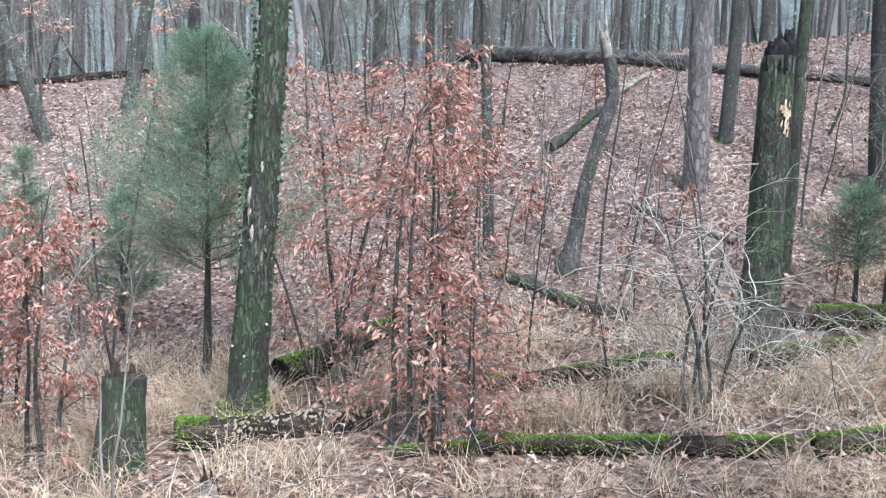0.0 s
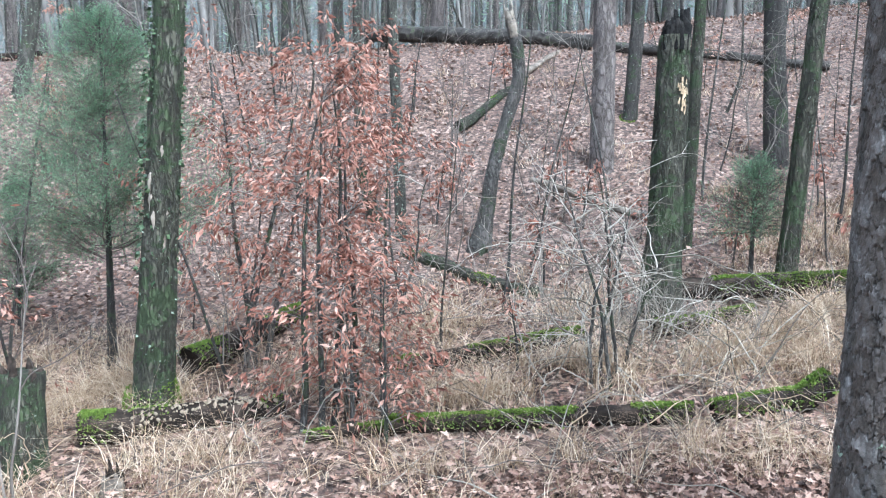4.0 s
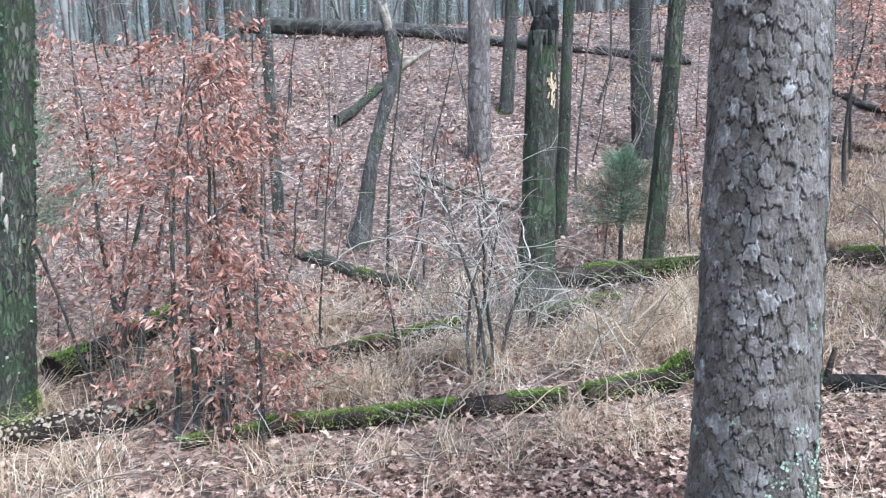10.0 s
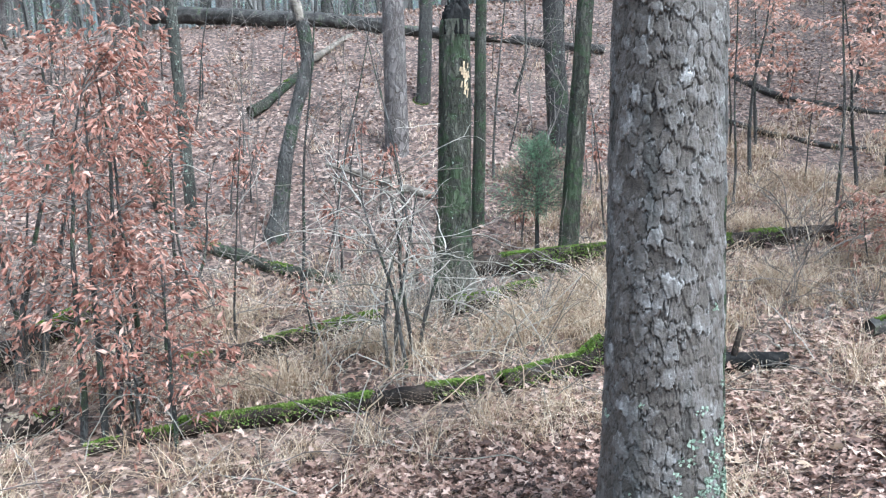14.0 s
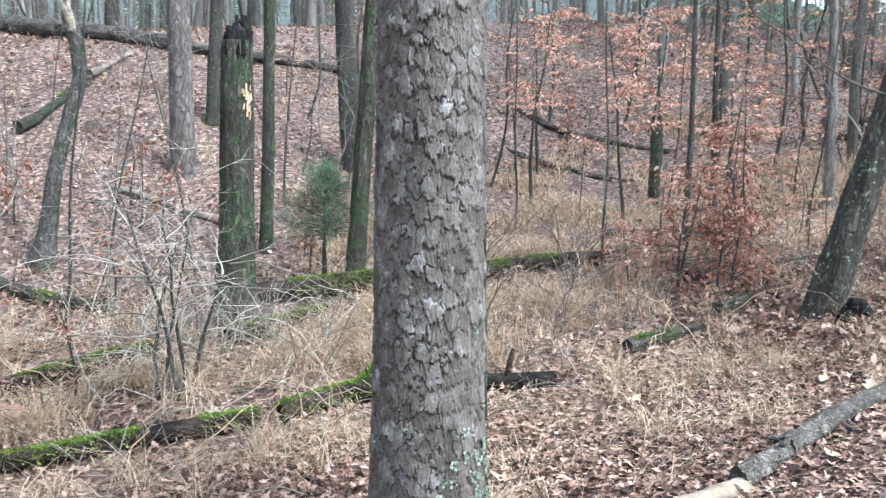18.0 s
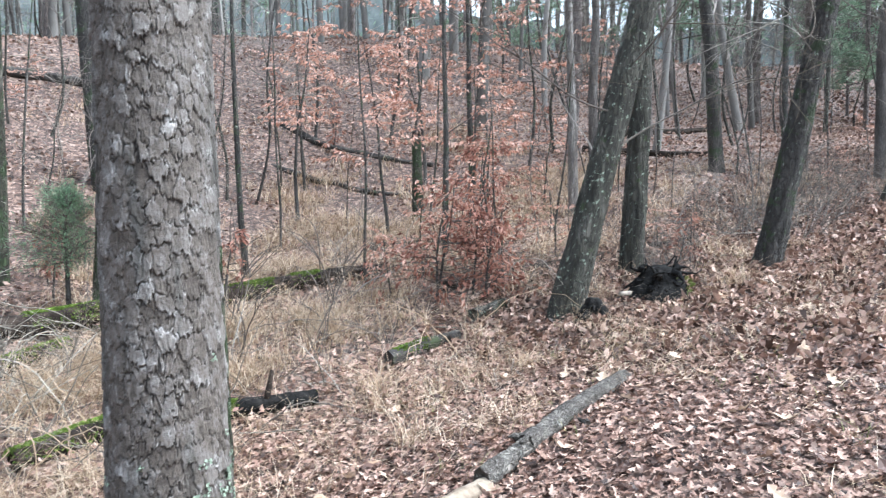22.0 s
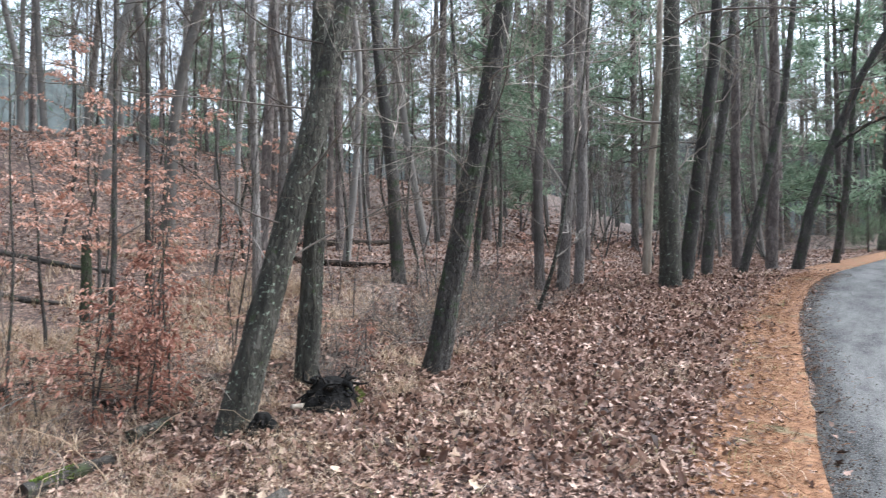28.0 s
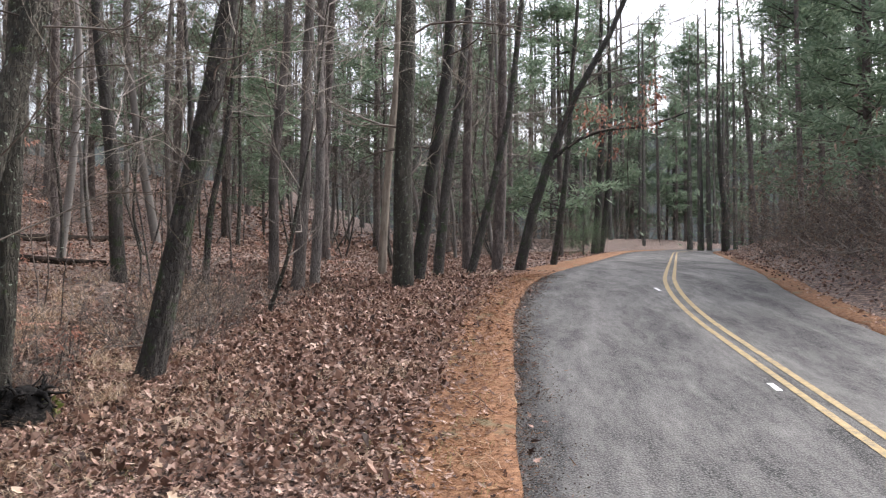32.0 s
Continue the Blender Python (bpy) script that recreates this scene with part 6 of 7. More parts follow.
# misty woods far behind everything, the haze put in as colour and glow
def painted_mist_material():
    m = bpy.data.materials.new("painted misty distance")
    m.use_nodes = True
    N, L = m.node_tree.nodes, m.node_tree.links
    b = N["Principled BSDF"]
    b.inputs["Roughness"].default_value = 1.0
    tc = N.new("ShaderNodeTexCoord")
    mp = N.new("ShaderNodeMapping")
    mp.inputs["Scale"].default_value = (1.0, 1.0, 0.05)
    L.new(tc.outputs["Object"], mp.inputs["Vector"])
    n = N.new("ShaderNodeTexNoise")
    n.inputs["Scale"].default_value = 0.6
    n.inputs["Detail"].default_value = 8
    L.new(mp.outputs[0], n.inputs["Vector"])
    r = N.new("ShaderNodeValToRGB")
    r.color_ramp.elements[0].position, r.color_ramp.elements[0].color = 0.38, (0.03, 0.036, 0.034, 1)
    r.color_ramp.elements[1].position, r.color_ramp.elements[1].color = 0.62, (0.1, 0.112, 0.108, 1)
    n2 = N.new("ShaderNodeTexNoise")
    n2.inputs["Scale"].default_value = 0.35
    n2.inputs["Detail"].default_value = 12
    n2.inputs["Roughness"].default_value = 0.75
    L.new(tc.outputs["Object"], n2.inputs["Vector"])
    mx = N.new("ShaderNodeMath")
    mx.operation = "MULTIPLY_ADD"
    L.new(n2.outputs["Fac"], mx.inputs[0])
    mx.inputs[1].default_value = 0.65
    hf = N.new("ShaderNodeMath")
    hf.operation = "MULTIPLY"
    L.new(n.outputs["Fac"], hf.inputs[0])
    hf.inputs[1].default_value = 0.35
    L.new(hf.outputs[0], mx.inputs[2])
    L.new(mx.outputs[0], r.inputs["Fac"])
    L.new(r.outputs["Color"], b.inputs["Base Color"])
    # the wall glows a little in its own colour, standing in for lit mist
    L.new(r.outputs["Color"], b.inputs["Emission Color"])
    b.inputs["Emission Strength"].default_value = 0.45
    return m


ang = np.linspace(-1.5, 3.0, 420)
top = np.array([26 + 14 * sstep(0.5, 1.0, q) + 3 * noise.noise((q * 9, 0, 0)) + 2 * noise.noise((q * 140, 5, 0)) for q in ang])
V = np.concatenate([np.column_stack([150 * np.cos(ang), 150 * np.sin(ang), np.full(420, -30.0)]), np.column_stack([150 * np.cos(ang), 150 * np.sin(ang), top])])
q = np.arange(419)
tagged(part("backdrop", mesh_from("backdrop", V, np.column_stack([q, q + 1, q + 421, q + 420])), painted_mist_material()), "backdrop wall of distant winter woods with painted, faintly glowing mist", "woods", kind="structure")

# ---- bare shrubs and brush ----
def shrub(x, y, height, seed, label, stems=4, mat=TWIG, name="bare_shrub", spread=0.5, kids=4, depth=3):
    rr = np.random.RandomState(seed)
    t = thing(name, x, y, ground(x, y) - 0.03, label, "shrub")
    for k in range(stems):
        B, S = Build(), Build()
        an = rr.uniform(0, 6.28)
        branch(B, (0.07 * math.cos(an), 0.07 * math.sin(an), 0), (spread * math.cos(an), spread * math.sin(an), 1), height * rr.uniform(0.7, 1.1), 0.004 + 0.0045 * height, rr, depth, 4, 0.05, 0.25, kids, None, name != "bank_brush", S)
        stuff("twig_work", S, mat, part("stem", B, mat, t), "fine side twigs")
    return t


def arching_shrub(x, y, height, seed, label, stems=3, arms=6, mat=BARK_DARK):
    """Upright crooked stems with long pale side branches that arch out and droop."""
    rr = np.random.RandomState(seed)
    t = thing("bare_shrub", x, y, ground(x, y) - 0.03, label, "shrub")
    S = Build()
    for k in range(stems):
        B = Build()
        an = rr.uniform(0, 6.28)
        pts = wander((0.09 * k * math.cos(an), 0.09 * k * math.sin(an), 0), (rr.normal(0, 0.1), rr.normal(0, 0.1), 1), height * rr.uniform(0.75, 1.1), 10, rr, 0.09, 0.03)
        B.tube(pts, np.linspace(0.019, 0.005, 11), 7, 0.12, rr)
        stem = part("stem", B, mat, t)
        for _ in range(arms):
            B = Build()
            q = rr.randint(3, 10)
            a = rr.uniform(0, 6.28)
            branch(B, pts[q], (math.cos(a), math.sin(a), rr.uniform(0.1, 0.8)), rr.uniform(0.55, 1.25), 0.0075, rr, 3, 4, -0.06, 0.24, 3, None, True, S)
            part("branch", B, TWIG, stem, "pale arching branch")
    stuff("twig_work", S, TWIG, t, "fine pale twigs")
    return t


arching_shrub(1.95, 6.15, 1.75, 501, "bare shrub with dark stems and pale arching branches", 3, 9)
arching_shrub(2.25, 6.3, 1.5, 502, "bare shrub with long thin pale branches", 2, 8)
arching_shrub(0.55, 8.2, 1.9, 509, "thin bare shrub with crooked stems", 2, 4)
shrub(2.6, 6.6, 1.0, 503, "tangle of pale dead branches", 6, spread=1.6)
for k, (x, y) in enumerate(((2.75, 7.1), (2.95, 6.95), (2.45, 6.95), (3.3, 7.0), (2.15, 7.2), (4.3, 7.3))):
    shrub(x, y, 0.55 + 0.05 * (k % 3), 530 + k, "low brush pile of fine grey twigs", 9, TWIG_DARK if k % 3 else TWIG, "brush_pile", 1.5, 4)
sh1 = shrub(-2.2, 5.7, 1.9, 504, "thin bare shrub with pale twigs", 2, TWIG_DARK, spread=0.25)
sh2 = shrub(5.4, 5.7, 1.1, 505, "thin dry weed stems", 4, TWIG_DARK, "dry_weeds", 0.25, 3)
sh3 = shrub(11, 4.1, 0.8, 506, "low tangle of grey brush", 9, TWIG_DARK, "brush_tangle", 1.0, 4)
rs = np.random.RandomState(31)
for src, pts in ((sh2, [(4.9, 6.4), (6.2, 6.3), (5.9, 5.3), (6.8, 7.0), (4.6, 5.9), (-0.9, 7.3), (0.9, 7.9), (3.4, 6.5), (7.5, 5.6), (-3, 7), (1.5, 9.2), (2.6, 9.2), (12.3, 4.2), (13.4, 3.9), (10.4, 5.2), (15.4, 2.8), (14.2, 5.0)]), (sh3, [(12.4, 3.6), (13.3, 4.4), (11.7, 4.8), (10.2, 4.3), (14.4, 4.3), (11.6, 3.4), (12.9, 3.2), (13.8, 3.6), (15.0, 3.5), (12.0, 4.2), (8.9, 4.3), (9.3, 4.6), (15.8, 4.4), (11.0, 3.7), (11.3, 4.3), (12.1, 3.3), (12.6, 3.9), (10.8, 3.3), (13.1, 3.7), (11.8, 3.9), (14.0, 3.1)]), (sh1, [(-1.1, 7.6), (-3.9, 5.9), (1.3, 9.9), (2.1, 8.3), (8.9, 5.1), (9.6, 6.1), (12.1, 5.9), (6.3, 8.4), (4.9, 9.4), (6.0, 10.2), (-2.7, 11), (-4.4, 12), (2.9, 10.9), (1.7, 12.4)])):
    for x, y in pts:
        copy_thing(src, pose(x, y, ground(x, y) - 0.03, 0, 0, rs.uniform(0, 360)) @ Matrix.Scale(rs.uniform(0.7, 1.25), 4))
for x, y, s in ((8.4, 3.72, 0.5), (8.7, 3.9, 0.6), (8.5, 3.85, 0.5), (8.95, 4.05, 0.6), (7.7, 4.1, 0.4)):
    copy_thing(sh3, pose(x, y, ground(x, y) + 0.02, 0, 0, rs.uniform(0, 360)) @ Matrix.Scale(s, 4))
bank_proto = shrub(17, -8.2, 2.2, 507, "dense brown brush on the road bank", 9, TWIG_DARK, "bank_brush", 0.7, 4)
rr = np.random.RandomState(508)
tips = np.vstack([c.data.vertices[q].co for s in bank_proto.children for c in s.children for q in rr.randint(0, len(c.data.vertices), 30)])
V, F = leaves(tips, rr.normal(0, 1, (len(tips), 3)), 0.09, rr, 0.5, 0.6)
stuff("leaves", mesh_from("leaves", V, F, False), BRUSH, bank_proto, "withered brown leaves")
for k in range(34):
    x = 13 + 26 * rs.rand() ** 1.2
    y = road_left(x) - ROAD_W * 1.06 - rs.uniform(1.1, 3.4)
    copy_thing(bank_proto, pose(x, y, ground(x, y) - 0.03, 0, 0, rs.uniform(0, 360)) @ Matrix.Scale(rs.uniform(0.35, 0.75), 4))
for k in range(26):
    x = rs.uniform(13, 34)
    y = road_left(x) - ROAD_W * 1.1 - rs.uniform(2.0, 6.5)
    copy_thing(bank_proto, pose(x, y, ground(x, y) - 0.03, 0, 0, rs.uniform(0, 360)) @ Matrix.Scale(rs.uniform(0.7, 1.4), 4))

for k in range(46):
    x = rs.uniform(34, 72)
    side = rs.rand() < 0.5
    y = road_left(x) + rs.uniform(2.5, 9) if side else road_left(x) - ROAD_W * 1.25 - rs.uniform(1.5, 6)
    copy_thing(bank_proto, pose(x, y, ground(x, y) - 0.05, 0, 0, rs.uniform(0, 360)) @ Matrix.Scale(rs.uniform(0.7, 1.3), 4))

# ---- fallen twigs and branches ----
def dead_branch(x, y, length, turn, seed, mat, label, lift=0.05, rear=0.12, sag=0.0):
    rr = np.random.RandomState(seed)
    t = thing("dead_branch", x, y, ground(x, y) + lift, label, "branch", "fallen dead branches")
    B, S = Build(), Build()
    branch(B, (0, 0, 0), (math.cos(radians(turn)), math.sin(radians(turn)), rear), length, 0.003 + 0.003 * length, rr, 3, 5, sag, 0.26, 3, None, True, S)
    stuff("twig_work", S, mat, part("wood", B, mat, t), "crooked side twigs")
    return t


for k, (x, y, l, a) in enumerate([(2.3, 5.75, 1.6, 20), (2.5, 6.0, 1.5, 60), (2.9, 5.9, 1.3, 160), (1.9, 5.4, 1.4, 100), (2.6, 5.3, 1.2, 75), (3.0, 6.3, 1.5, 200), (2.2, 7.6, 1.7, 170), (2.6, 8.1, 1.6, 150), (3.4, 8.1, 1.2, 20), (-1.1, 6.3, 1.3, 5), (4.9, 5.0, 0.9, 250), (3.1, 4.1, 0.9, 215), (5.6, 4.4, 0.8, 310), (2.4, 4.5, 0.8, 170), (1.0, 4.9, 1.1, 150), (0.2, 5.2, 0.9, 30), (-0.8, 5.3, 0.8, 100)]):
    dead_branch(x, y, l, a, 520 + k, TWIG if k % 3 else WOOD_PALE, "pale crooked dead branch lying in the grass")
for k in range(16):
    x, y = rs.uniform(1.6, 3.4), rs.uniform(5.25, 7.0)
    dead_branch(x, y, rs.uniform(0.8, 1.5), rs.uniform(0, 360), 580 + k, TWIG, "pale arching dead branch in a tangle", 0.02, 0.8, -0.16)
twig_src = [dead_branch(0.8, 6.5, 1.0, 40, 560, TWIG, "thin pale dead twig lying in the grass"), dead_branch(3.9, 6.0, 0.8, 100, 561, TWIG_DARK, "thin dark dead twig lying in the leaves")]
for k in range(230):
    x, y = (rs.uniform(3.5, 9), rs.uniform(4.0, 6.8)) if k > 169 else (rs.uniform(-3, 6), rs.uniform(4.6, 8.8)) if k < 50 else (rs.uniform(5, 14), rs.uniform(3.2, 8.5)) if k < 95 else (rs.uniform(-6, 13), rs.uniform(8.5, 16))
    copy_thing(twig_src[k % 2], pose(x, y, ground(x, y) + 0.04, rs.normal(0, 8), rs.normal(0, 8), rs.uniform(0, 360)) @ Matrix.Scale(rs.uniform(0.6, 1.3), 4))
dead_branch(8.0, -0.55, 0.5, 10, 540, TWIG_DARK, "short dark twig on the needle strewn verge", 0.03)


def cane(x, y, span, top, seed, mat, label):
    """One thin dead cane that arches over and touches down again."""
    rr = np.random.RandomState(seed)
    t = thing("dry_cane", x, y, ground(x, y) - 0.02, label, "cane", "arching dry canes")
    f = np.linspace(0, 1, 14)
    reach = rr.uniform(0.75, 1.05)
    pts = np.column_stack([span * reach * f, 0.12 * span * np.sin(f * 3 + seed) * f, top * np.sin(np.pi * f * reach) ** 0.8 + 0.02])
    pts[1:-1] += rr.normal(0, 0.012, (12, 3))
    B = Build()
    B.tube(pts, np.linspace(0.0042, 0.0016, 14), 5)
    part("stalk", B, mat, t)
    return t


canes = [cane(2.2 + 0.3 * k, 5.2 + 0.2 * k, 0.5 + 0.16 * k, 0.2 + 0.07 * ((k * 3) % 5), 700 + k, (TWIG, STRAW, TWIG_DARK)[k % 3], "thin pale dry cane arching over the grass") for k in range(6)]
for k in range(130):
    x, y = (rs.uniform(1.0, 3.6), rs.uniform(5.0, 6.6)) if k < 40 else (rs.uniform(-3, 2), rs.uniform(5.4, 8.0)) if k < 80 else (rs.uniform(3.6, 8), rs.uniform(4.4, 7.0))
    copy_thing(canes[k % 6], pose(x, y, ground(x, y) - 0.02, rs.normal(0, 14), rs.normal(0, 10), rs.uniform(0, 360)) @ Matrix.Scale(rs.uniform(0.7, 1.4), 4))


def stake(x, y, h, seed, label):
    t = thing("dead_stake", x, y, ground(x, y) - 0.05, label, "branch")
    part("wood", trunk_mesh("wood", [(0, 0, 0), (0.04, 0, h * 0.5), (0.1, 0, h)], [0.03, 0.026, 0.016], 8, 0.04, 0.15, 0.2, seed), WOOD_ROT, t)


stake(4.3, 5.0, 0.42, 9, "short dark dead branch standing upright in the grass")
seedling = beech(6.6, 9.9, 0.7, 90, 230, "low seedling with rusty orange leaves", stems=1, spread=0.9, size=0.09, low=0.3)
for k in range(60):
    x, y = rs.uniform(-5, 16), rs.uniform(6.5, 16)
    copy_thing(seedling, pose(x, y, ground(x, y) - 0.02, 0, 0, rs.uniform(0, 360)) @ Matrix.Scale(rs.uniform(0.5, 1.3), 4))

# ---- grass, litter and grit ----
def scatter(count, xr, yr, keep, seed):
    rr = np.random.RandomState(seed)
    out = []
    while len(out) < count:
        x, y = rr.uniform(*xr), rr.uniform(*yr)
        if rr.rand() < keep(x, y):
            out.append((x, y, ground(x, y)))
    return np.array(out), rr


def log_near(x, y, reach=0.42):
    for (ax, ay), (bx, by) in LOGS:
        dx, dy = bx - ax, by - ay
        f = min(1.0, max(0.0, ((x - ax) * dx + (y - ay) * dy) / (dx * dx + dy * dy)))
        if (x - ax - f * dx) ** 2 + (y - ay - f * dy) ** 2 < reach * reach:
            return True
    return False


def grass_share(x, y):
    """Dry grass fills the hollow between the verge and the slope."""
    if x < 6:
        c, w = 6.9 - 0.05 * x, 1.3
    else:
        c, w = 6.9 - 0.33 * (x - 6), 1.5
    s = math.exp(-(((y - max(c, 3.6)) / w) ** 2))
    if x > 9:
        s = max(s * 0.5, 0.4 * math.exp(-(((y - 4.6) / 1.0) ** 2)))
    return s * (0.04 + 0.96 * max(0.0, 0.3 + noise.noise((x * 1.7, y * 1.7, 8.0)) * 2.0)) * (1 - 0.45 * sstep(4.5, 6.5, x))


grass = tagged(new("dry_grass"), "dry straw coloured grass in tufts over the hollow", "grass", kind="stuff")
P, rr = scatter(1550, (-5, 15), (3.4, 10.5), lambda x, y: grass_share(x, y) * (0.12 if log_near(x, y) else 1.0), 601)
tufts = np.repeat(P, 20, 0)
tufts[:, :2] += rr.normal(0, 0.07, (len(tufts), 2))
V, F = blades(tufts, np.repeat(rr.uniform(0.15, 0.45, len(P)), 20), 0.004, rr, 1.5)
part("blades", mesh_from("blades", V, F, False), STRAW, grass)
P, rr = scatter(200, (-4, 9), (4.3, 8.5), lambda x, y: grass_share(x, y) ** 0.5 * (0.1 if log_near(x, y) else 0.6), 602)
tufts = np.repeat(P, 8, 0)
tufts[:, :2] += rr.normal(0, 0.08, (len(tufts), 2))
V, F = blades(tufts, np.full(len(tufts), 0.65), 0.002, rr, 0.7)
part("tall_stalks", mesh_from("tall_stalks", V, F, False), STRAW, grass)
# full tussocks that arch over all round
rr = np.random.RandomState(605)
tussocks = np.array([(x, y, ground(x, y)) for x, y in ((-2.3, 7.25), (-2.05, 7.05), (-1.0, 5.92), (-0.75, 6.0), (-2.6, 7.5), (-1.35, 5.75), (4.65, 3.72), (5.2, 4.66), (4.9, 4.4), (3.75, 4.75), (3.5, 4.9), (1.2, 6.5), (0.85, 6.35), (1.55, 6.6), (8.6, 3.05), (8.35, 3.0), (6.3, 3.9), (3.9, 6.4), (4.4, 6.6), (9.6, 3.4), (10.4, 3.1), (5.6, 5.6), (6.1, 5.9), (2.3, 5.0), (2.6, 4.8), (2.9, 5.1), (2.0, 5.2), (3.1, 4.75), (1.6, 5.3), (0.6, 5.4), (2.45, 5.2), (1.1, 5.35))])
tufts = np.repeat(tussocks, 95, 0)
tufts[:, :2] += rr.normal(0, 0.075, (len(tufts), 2))
V, F = blades(tufts, np.repeat(rr.uniform(0.22, 0.42, len(tussocks)), 95), 0.0026, rr, 1.35)
part("tussocks", mesh_from("tussocks", V, F, False), STRAW, grass)
P, rr = scatter(520, (4.5, 20), (-0.6, 5.0), lambda x, y: 0.8 if noise.noise((x * 0.7, y * 0.7, 5.0)) > 0.25 and y > road_left(x) + 0.9 else 0.06, 606)
tufts = np.repeat(P, 11, 0)
tufts[:, :2] += rr.normal(0, 0.09, (len(tufts), 2))
tufts[:, 2] += 0.02
V, F = blades(tufts, np.full(len(tufts), 0.16), 0.0028, rr, 2.2)
part("verge_blades", mesh_from("verge_blades", V, F, False), STRAW, grass)
P, rr = scatter(330, (2.6, 8.2), (2.9, 5.2), lambda x, y: max(0.0, 0.2 + noise.noise((x * 1.3, y * 1.3, 9.0)) * 1.6), 608)
tufts = np.repeat(P, 9, 0)
tufts[:, :2] += rr.normal(0, 0.09, (len(tufts), 2))
tufts[:, 2] += 0.02
V, F = blades(tufts, np.full(len(tufts), 0.22), 0.0022, rr, 1.6)
part("litter_blades", mesh_from("litter_blades", V, F, False), STRAW, grass)
P, rr = scatter(260, (4, 20), (-0.6, 4.2), lambda x, y: 0.5 if noise.noise((x * 0.8, y * 0.8, 3.0)) > 0.1 else 0.05, 603)
tufts = np.repeat(P, 9, 0)
tufts[:, :2] += rr.normal(0, 0.06, (len(tufts), 2))
V, F = blades(tufts, np.full(len(tufts), 0.12), 0.002, rr, 0.8)
part("green_blades", mesh_from("green_blades", V, F, False), GREENGRASS, grass)


P, rr = scatter(900, (4.6, 14), (6.6, 11.2), lambda x, y: max(0.0, 0.25 + noise.noise((x * 1.1, y * 1.1, 2.5)) * 1.8), 607)
tufts = np.repeat(P, 14, 0)
tufts[:, :2] += rr.normal(0, 0.08, (len(tufts), 2))
V, F = blades(tufts, np.full(len(tufts), 0.3), 0.005, rr, 1.3)
part("lower_slope_tufts", mesh_from("lower_slope_tufts", V, F, False), STRAW, grass)
P, rr = scatter(420, (-8, 16), (8, 15.5), lambda x, y: max(0.0, noise.noise((x * 0.9, y * 0.9, 2.0)) * 2.2), 604)
tufts = np.repeat(P, 12, 0)
tufts[:, :2] += rr.normal(0, 0.07, (len(tufts), 2))
V, F = blades(tufts, np.full(len(tufts), 0.22), 0.005, rr, 1.2)
part("slope_tufts", mesh_from("slope_tufts", V, F, False), STRAW, grass)


def litter_share(x, y):
    left = road_left(x)
    if left - ROAD_W < y < left:
        return 0.0
    if left <= y < left + 1.0:
        return 0.08 + 0.8 * sstep(0.45, 1.1, y - left)
    return 0.35 + 0.65 * (1 - grass_share(x, y) * 0.8)


def normals(P):
    out = []
    for x, y, _ in P:
        out.append((-(ground(x + 0.1, y) - ground(x - 0.1, y)) / 0.2, -(ground(x, y + 0.1) - ground(x, y - 0.1)) / 0.2, 1.0))
    return np.array(out)


litter = tagged(new("leaf_litter"), "thick litter of fallen brown oak leaves", "leaves", kind="stuff")
P, rr = scatter(33000, (1.0, 6.3), (-0.7, 5.2), litter_share, 611)
P[:, 2] += 0.012 + rr.rand(len(P)) * 0.03
V, F = lobed(P, normals(P), 0.063, rr, 0.7)
part("near_leaves", mesh_from("near_leaves", V, F, False), LITTER, litter)
P, rr = scatter(14000, (-4, 1.2), (2.5, 5.2), litter_share, 615)
P[:, 2] += 0.012 + rr.rand(len(P)) * 0.03
V, F = lobed(P, normals(P), 0.075, rr, 0.8)
part("verge_side_leaves", mesh_from("verge_side_leaves", V, F, False), LITTER, litter)
P, rr = scatter(15000, (-4, 9), (4.0, 9.0), litter_share, 612)
P[:, 2] += 0.012 + rr.rand(len(P)) ** 3 * 0.12
V, F = lobed(P, normals(P), 0.07, rr, 0.8)
part("hollow_leaves", mesh_from("hollow_leaves", V, F, False), LITTER, litter)
P, rr = scatter(125000, (-14, 36), (-0.5, 24), lambda x, y: litter_share(x, y) * min(1.0, max(0.12, 0.6 + 1.8 * noise.noise((x * 1.1, y * 1.1, 6.0)) + (0.8 if y < 7 else 0.0))) if (y > 8.2 or x > 8.8 or x < -3.5) else 0.0, 613)
P[:, 2] += 0.015 + rr.rand(len(P)) * 0.04
N3 = rr.normal(0, 1, (len(P), 3))
V, F = flakes(P, N3 * np.array([1, 1, 0.3]), 0.075, rr, 0.6)
part("slope_leaves", mesh_from("slope_leaves", V, F, False), LITTER_SLOPE, litter)
P, rr = scatter(62000, (6.2, 19), (-2.4, 5.2), lambda x, y: (1.0 if x > 8.7 else litter_share(x, y)) if y > road_left(x) + 0.75 + 0.3 * noise.noise((x * 1.5, 0, 1.0)) else 0.0, 619)
P[:, 2] += 0.01 + rr.rand(len(P)) * 0.05
V, F = flat_leaves(P, 0.05 * rr.choice([0.7, 1.0, 1.4], (len(P), 1)), rr, 0.75, 1.1, 0.9)
part("edge_leaves", mesh_from("edge_leaves", V, F, False), LITTER, litter)
P, rr = scatter(32000, (10, 50), (-18, 3), lambda x, y: 1.0 if y > road_left(x) + 1.0 or y < road_left(x) - ROAD_W * 1.02 - 0.1 else 0.0, 614)
P[:, 2] += 0.015 + rr.rand(len(P)) * 0.04
V, F = flakes(P, rr.normal(0, 1, (len(P), 3)) * np.array([1, 1, 0.3]), 0.075, rr, 0.6)
part("verge_leaves", mesh_from("verge_leaves", V, F, False), LITTER, litter)

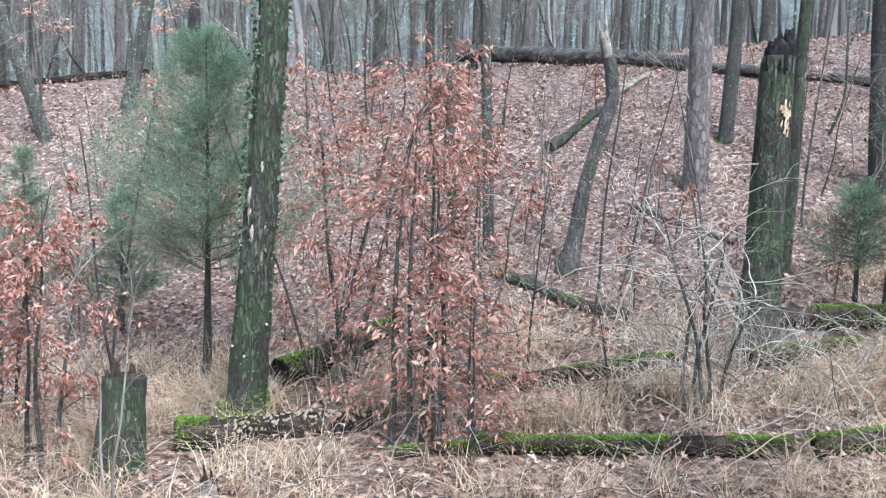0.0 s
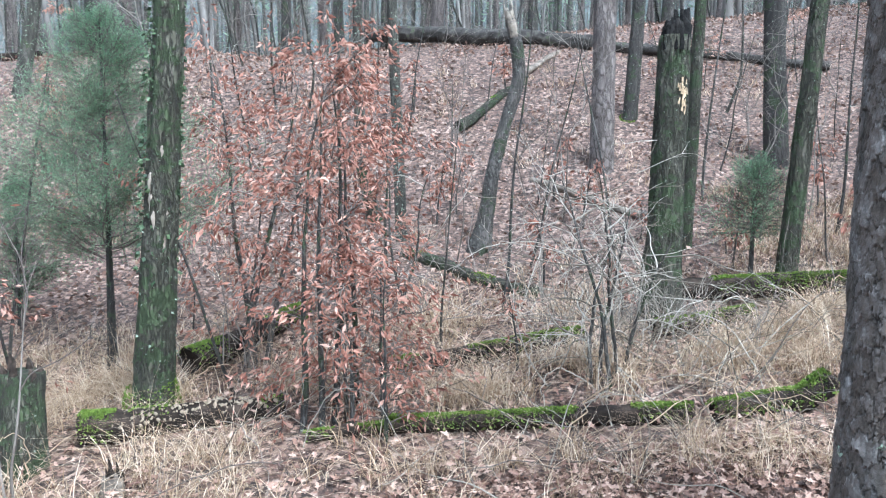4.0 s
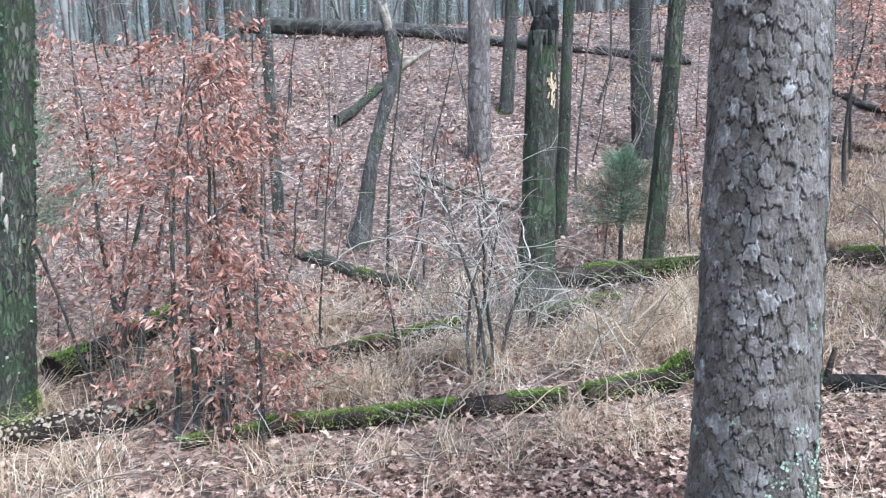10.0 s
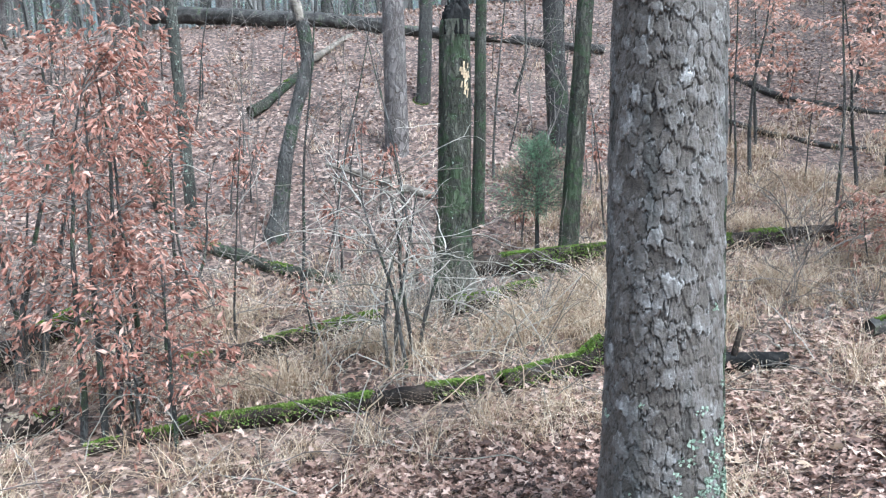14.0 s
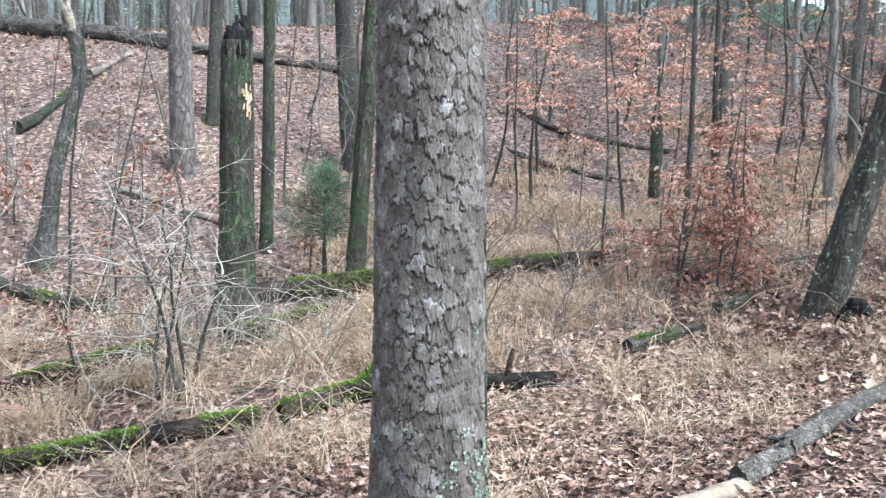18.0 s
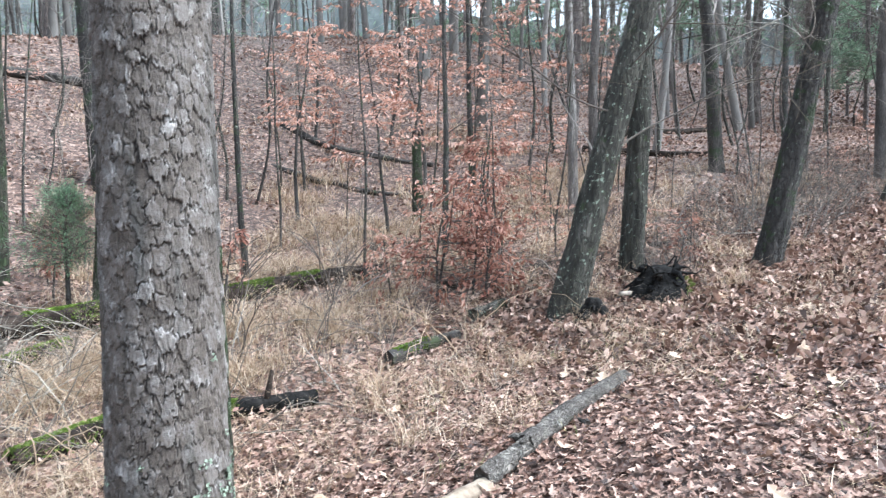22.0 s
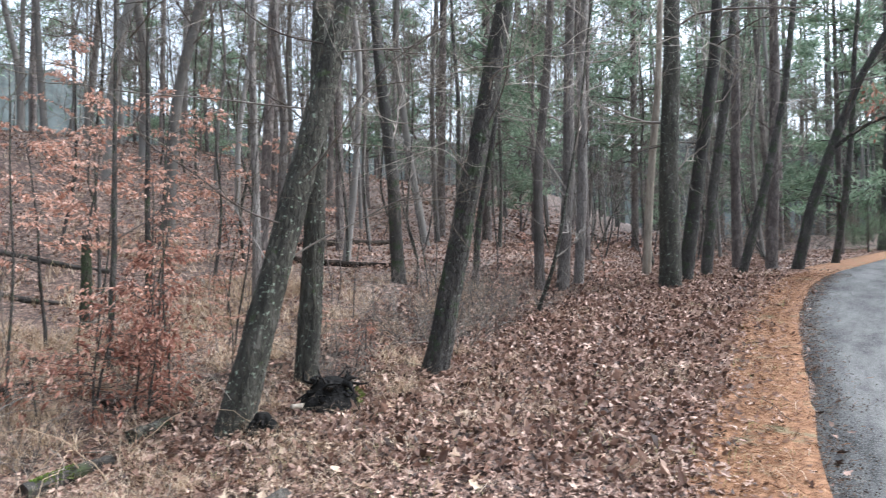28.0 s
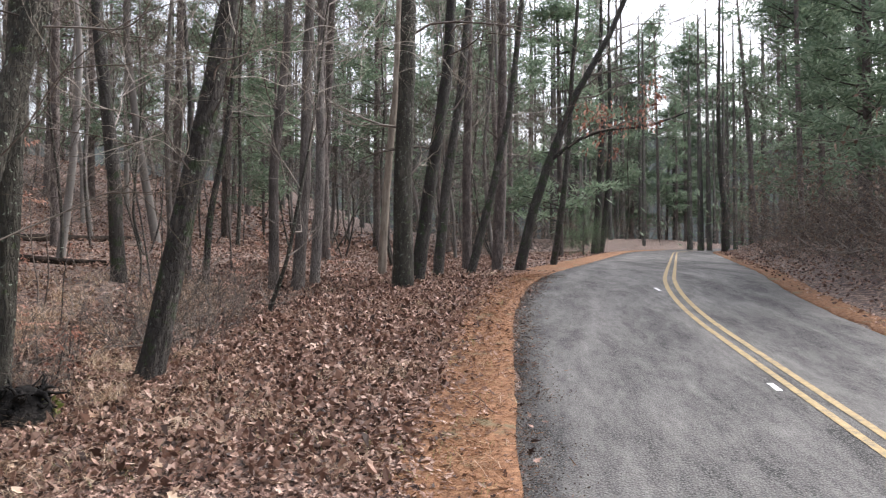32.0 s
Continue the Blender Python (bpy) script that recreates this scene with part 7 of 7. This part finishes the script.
P, rr = scatter(26000, (14, 56), (2, 42), lambda x, y: 1.0 if (x > 34 or y > 22) and y > road_left(x) + 2 else 0.0, 616)
P[:, 2] += 0.02 + rr.rand(len(P)) * 0.04
V, F = flakes(P, rr.normal(0, 1, (len(P), 3)) * np.array([1, 1, 0.3]), 0.2, rr, 0.6)
part("far_leaves", mesh_from("far_leaves", V, F, False), LITTER, litter)

P, rr = scatter(13000, (2.5, 22), (-4, 0.6), lambda x, y: 0.05 + 0.95 * sstep(0.35, 1.0, y - road_left(x)) ** 2 if -0.05 < y - road_left(x) < 1.15 else 0.0, 617)
P[:, 2] += 0.03
V, F = lobed(P, normals(P), 0.045, rr, 0.6)
part("shoulder_leaves", mesh_from("shoulder_leaves", V, F, False), LITTER, litter)
# the largest fallen leaves lie singly on top
leaf_kinds = []
for k in range(8):
    V, F = lobed(np.zeros((1, 3)), np.array([[0, 0, 1.0]]), 0.12, np.random.RandomState(640 + k), 0.6)
    leaf_kinds.append(mesh_from("leaf", V, F, False))
P, rr = scatter(280, (2.6, 8.5), (0.6, 4.6), lambda x, y: 1.0, 618)
for k, p in enumerate(P):
    ob = part("leaf", leaf_kinds[k % 8], LEAF_SINGLE, litter)
    ob.matrix_basis = pose(p[0], p[1], p[2] + 0.05, rr.normal(0, 14), rr.normal(0, 14), rr.uniform(0, 360)) @ Matrix.Scale(rr.uniform(0.8, 1.3), 4)

P, rr = scatter(2600, (2.4, 18), (-2.4, 1.6), lambda x, y: math.exp(-abs(y - road_left(x) - 0.85) / 0.22) + 0.05 if y > road_left(x) - 0.25 else 0.0, 626)
P[:, 2] += 0.035
V, F = lobed(P, rr.normal(0, 0.35, (len(P), 3)) + np.array([0, 0, 1.0]), 0.075, rr, 0.6)
part("blown_leaves", mesh_from("blown_leaves", V, F, False), LITTER, litter)
needles = tagged(new("fallen_needles"), "loose orange pine needles on the shoulder", "needles", kind="stuff")
P, rr = scatter(15000, (2.5, 20), (-2.5, 0.9), lambda x, y: math.exp(-(((y - road_left(x) - 0.35) / 0.35) ** 2)), 621)
P[:, 2] += 0.03
V, F = leaves(P, rr.normal(0, 1, (len(P), 3)) * np.array([1, 1, 0.08]), 0.085, rr, 0.04, 0.0, 0.1)
part("needles", mesh_from("needles", V, F, False), NEEDLE_BED, needles)
grit = tagged(new("road_grit"), "loose grit and leaf crumbs along the road edge", "grit", kind="stuff")
P, rr = scatter(15000, (3, 20), (-2.8, -0.2), lambda x, y: math.exp(-(((y - road_left(x) + 0.06) / (0.14 + 0.2 * (0.5 + noise.noise((x * 1.9, 0, 7.0))))) ** 2)), 622)
P[:, 2] += 0.012
V, F = leaves(P, rr.normal(0, 1, (len(P), 3)) * np.array([1, 1, 0.3]), 0.017, rr, 0.7, 0.0, 0.3)
part("crumbs", mesh_from("crumbs", V, F, False), GRAVEL, grit)
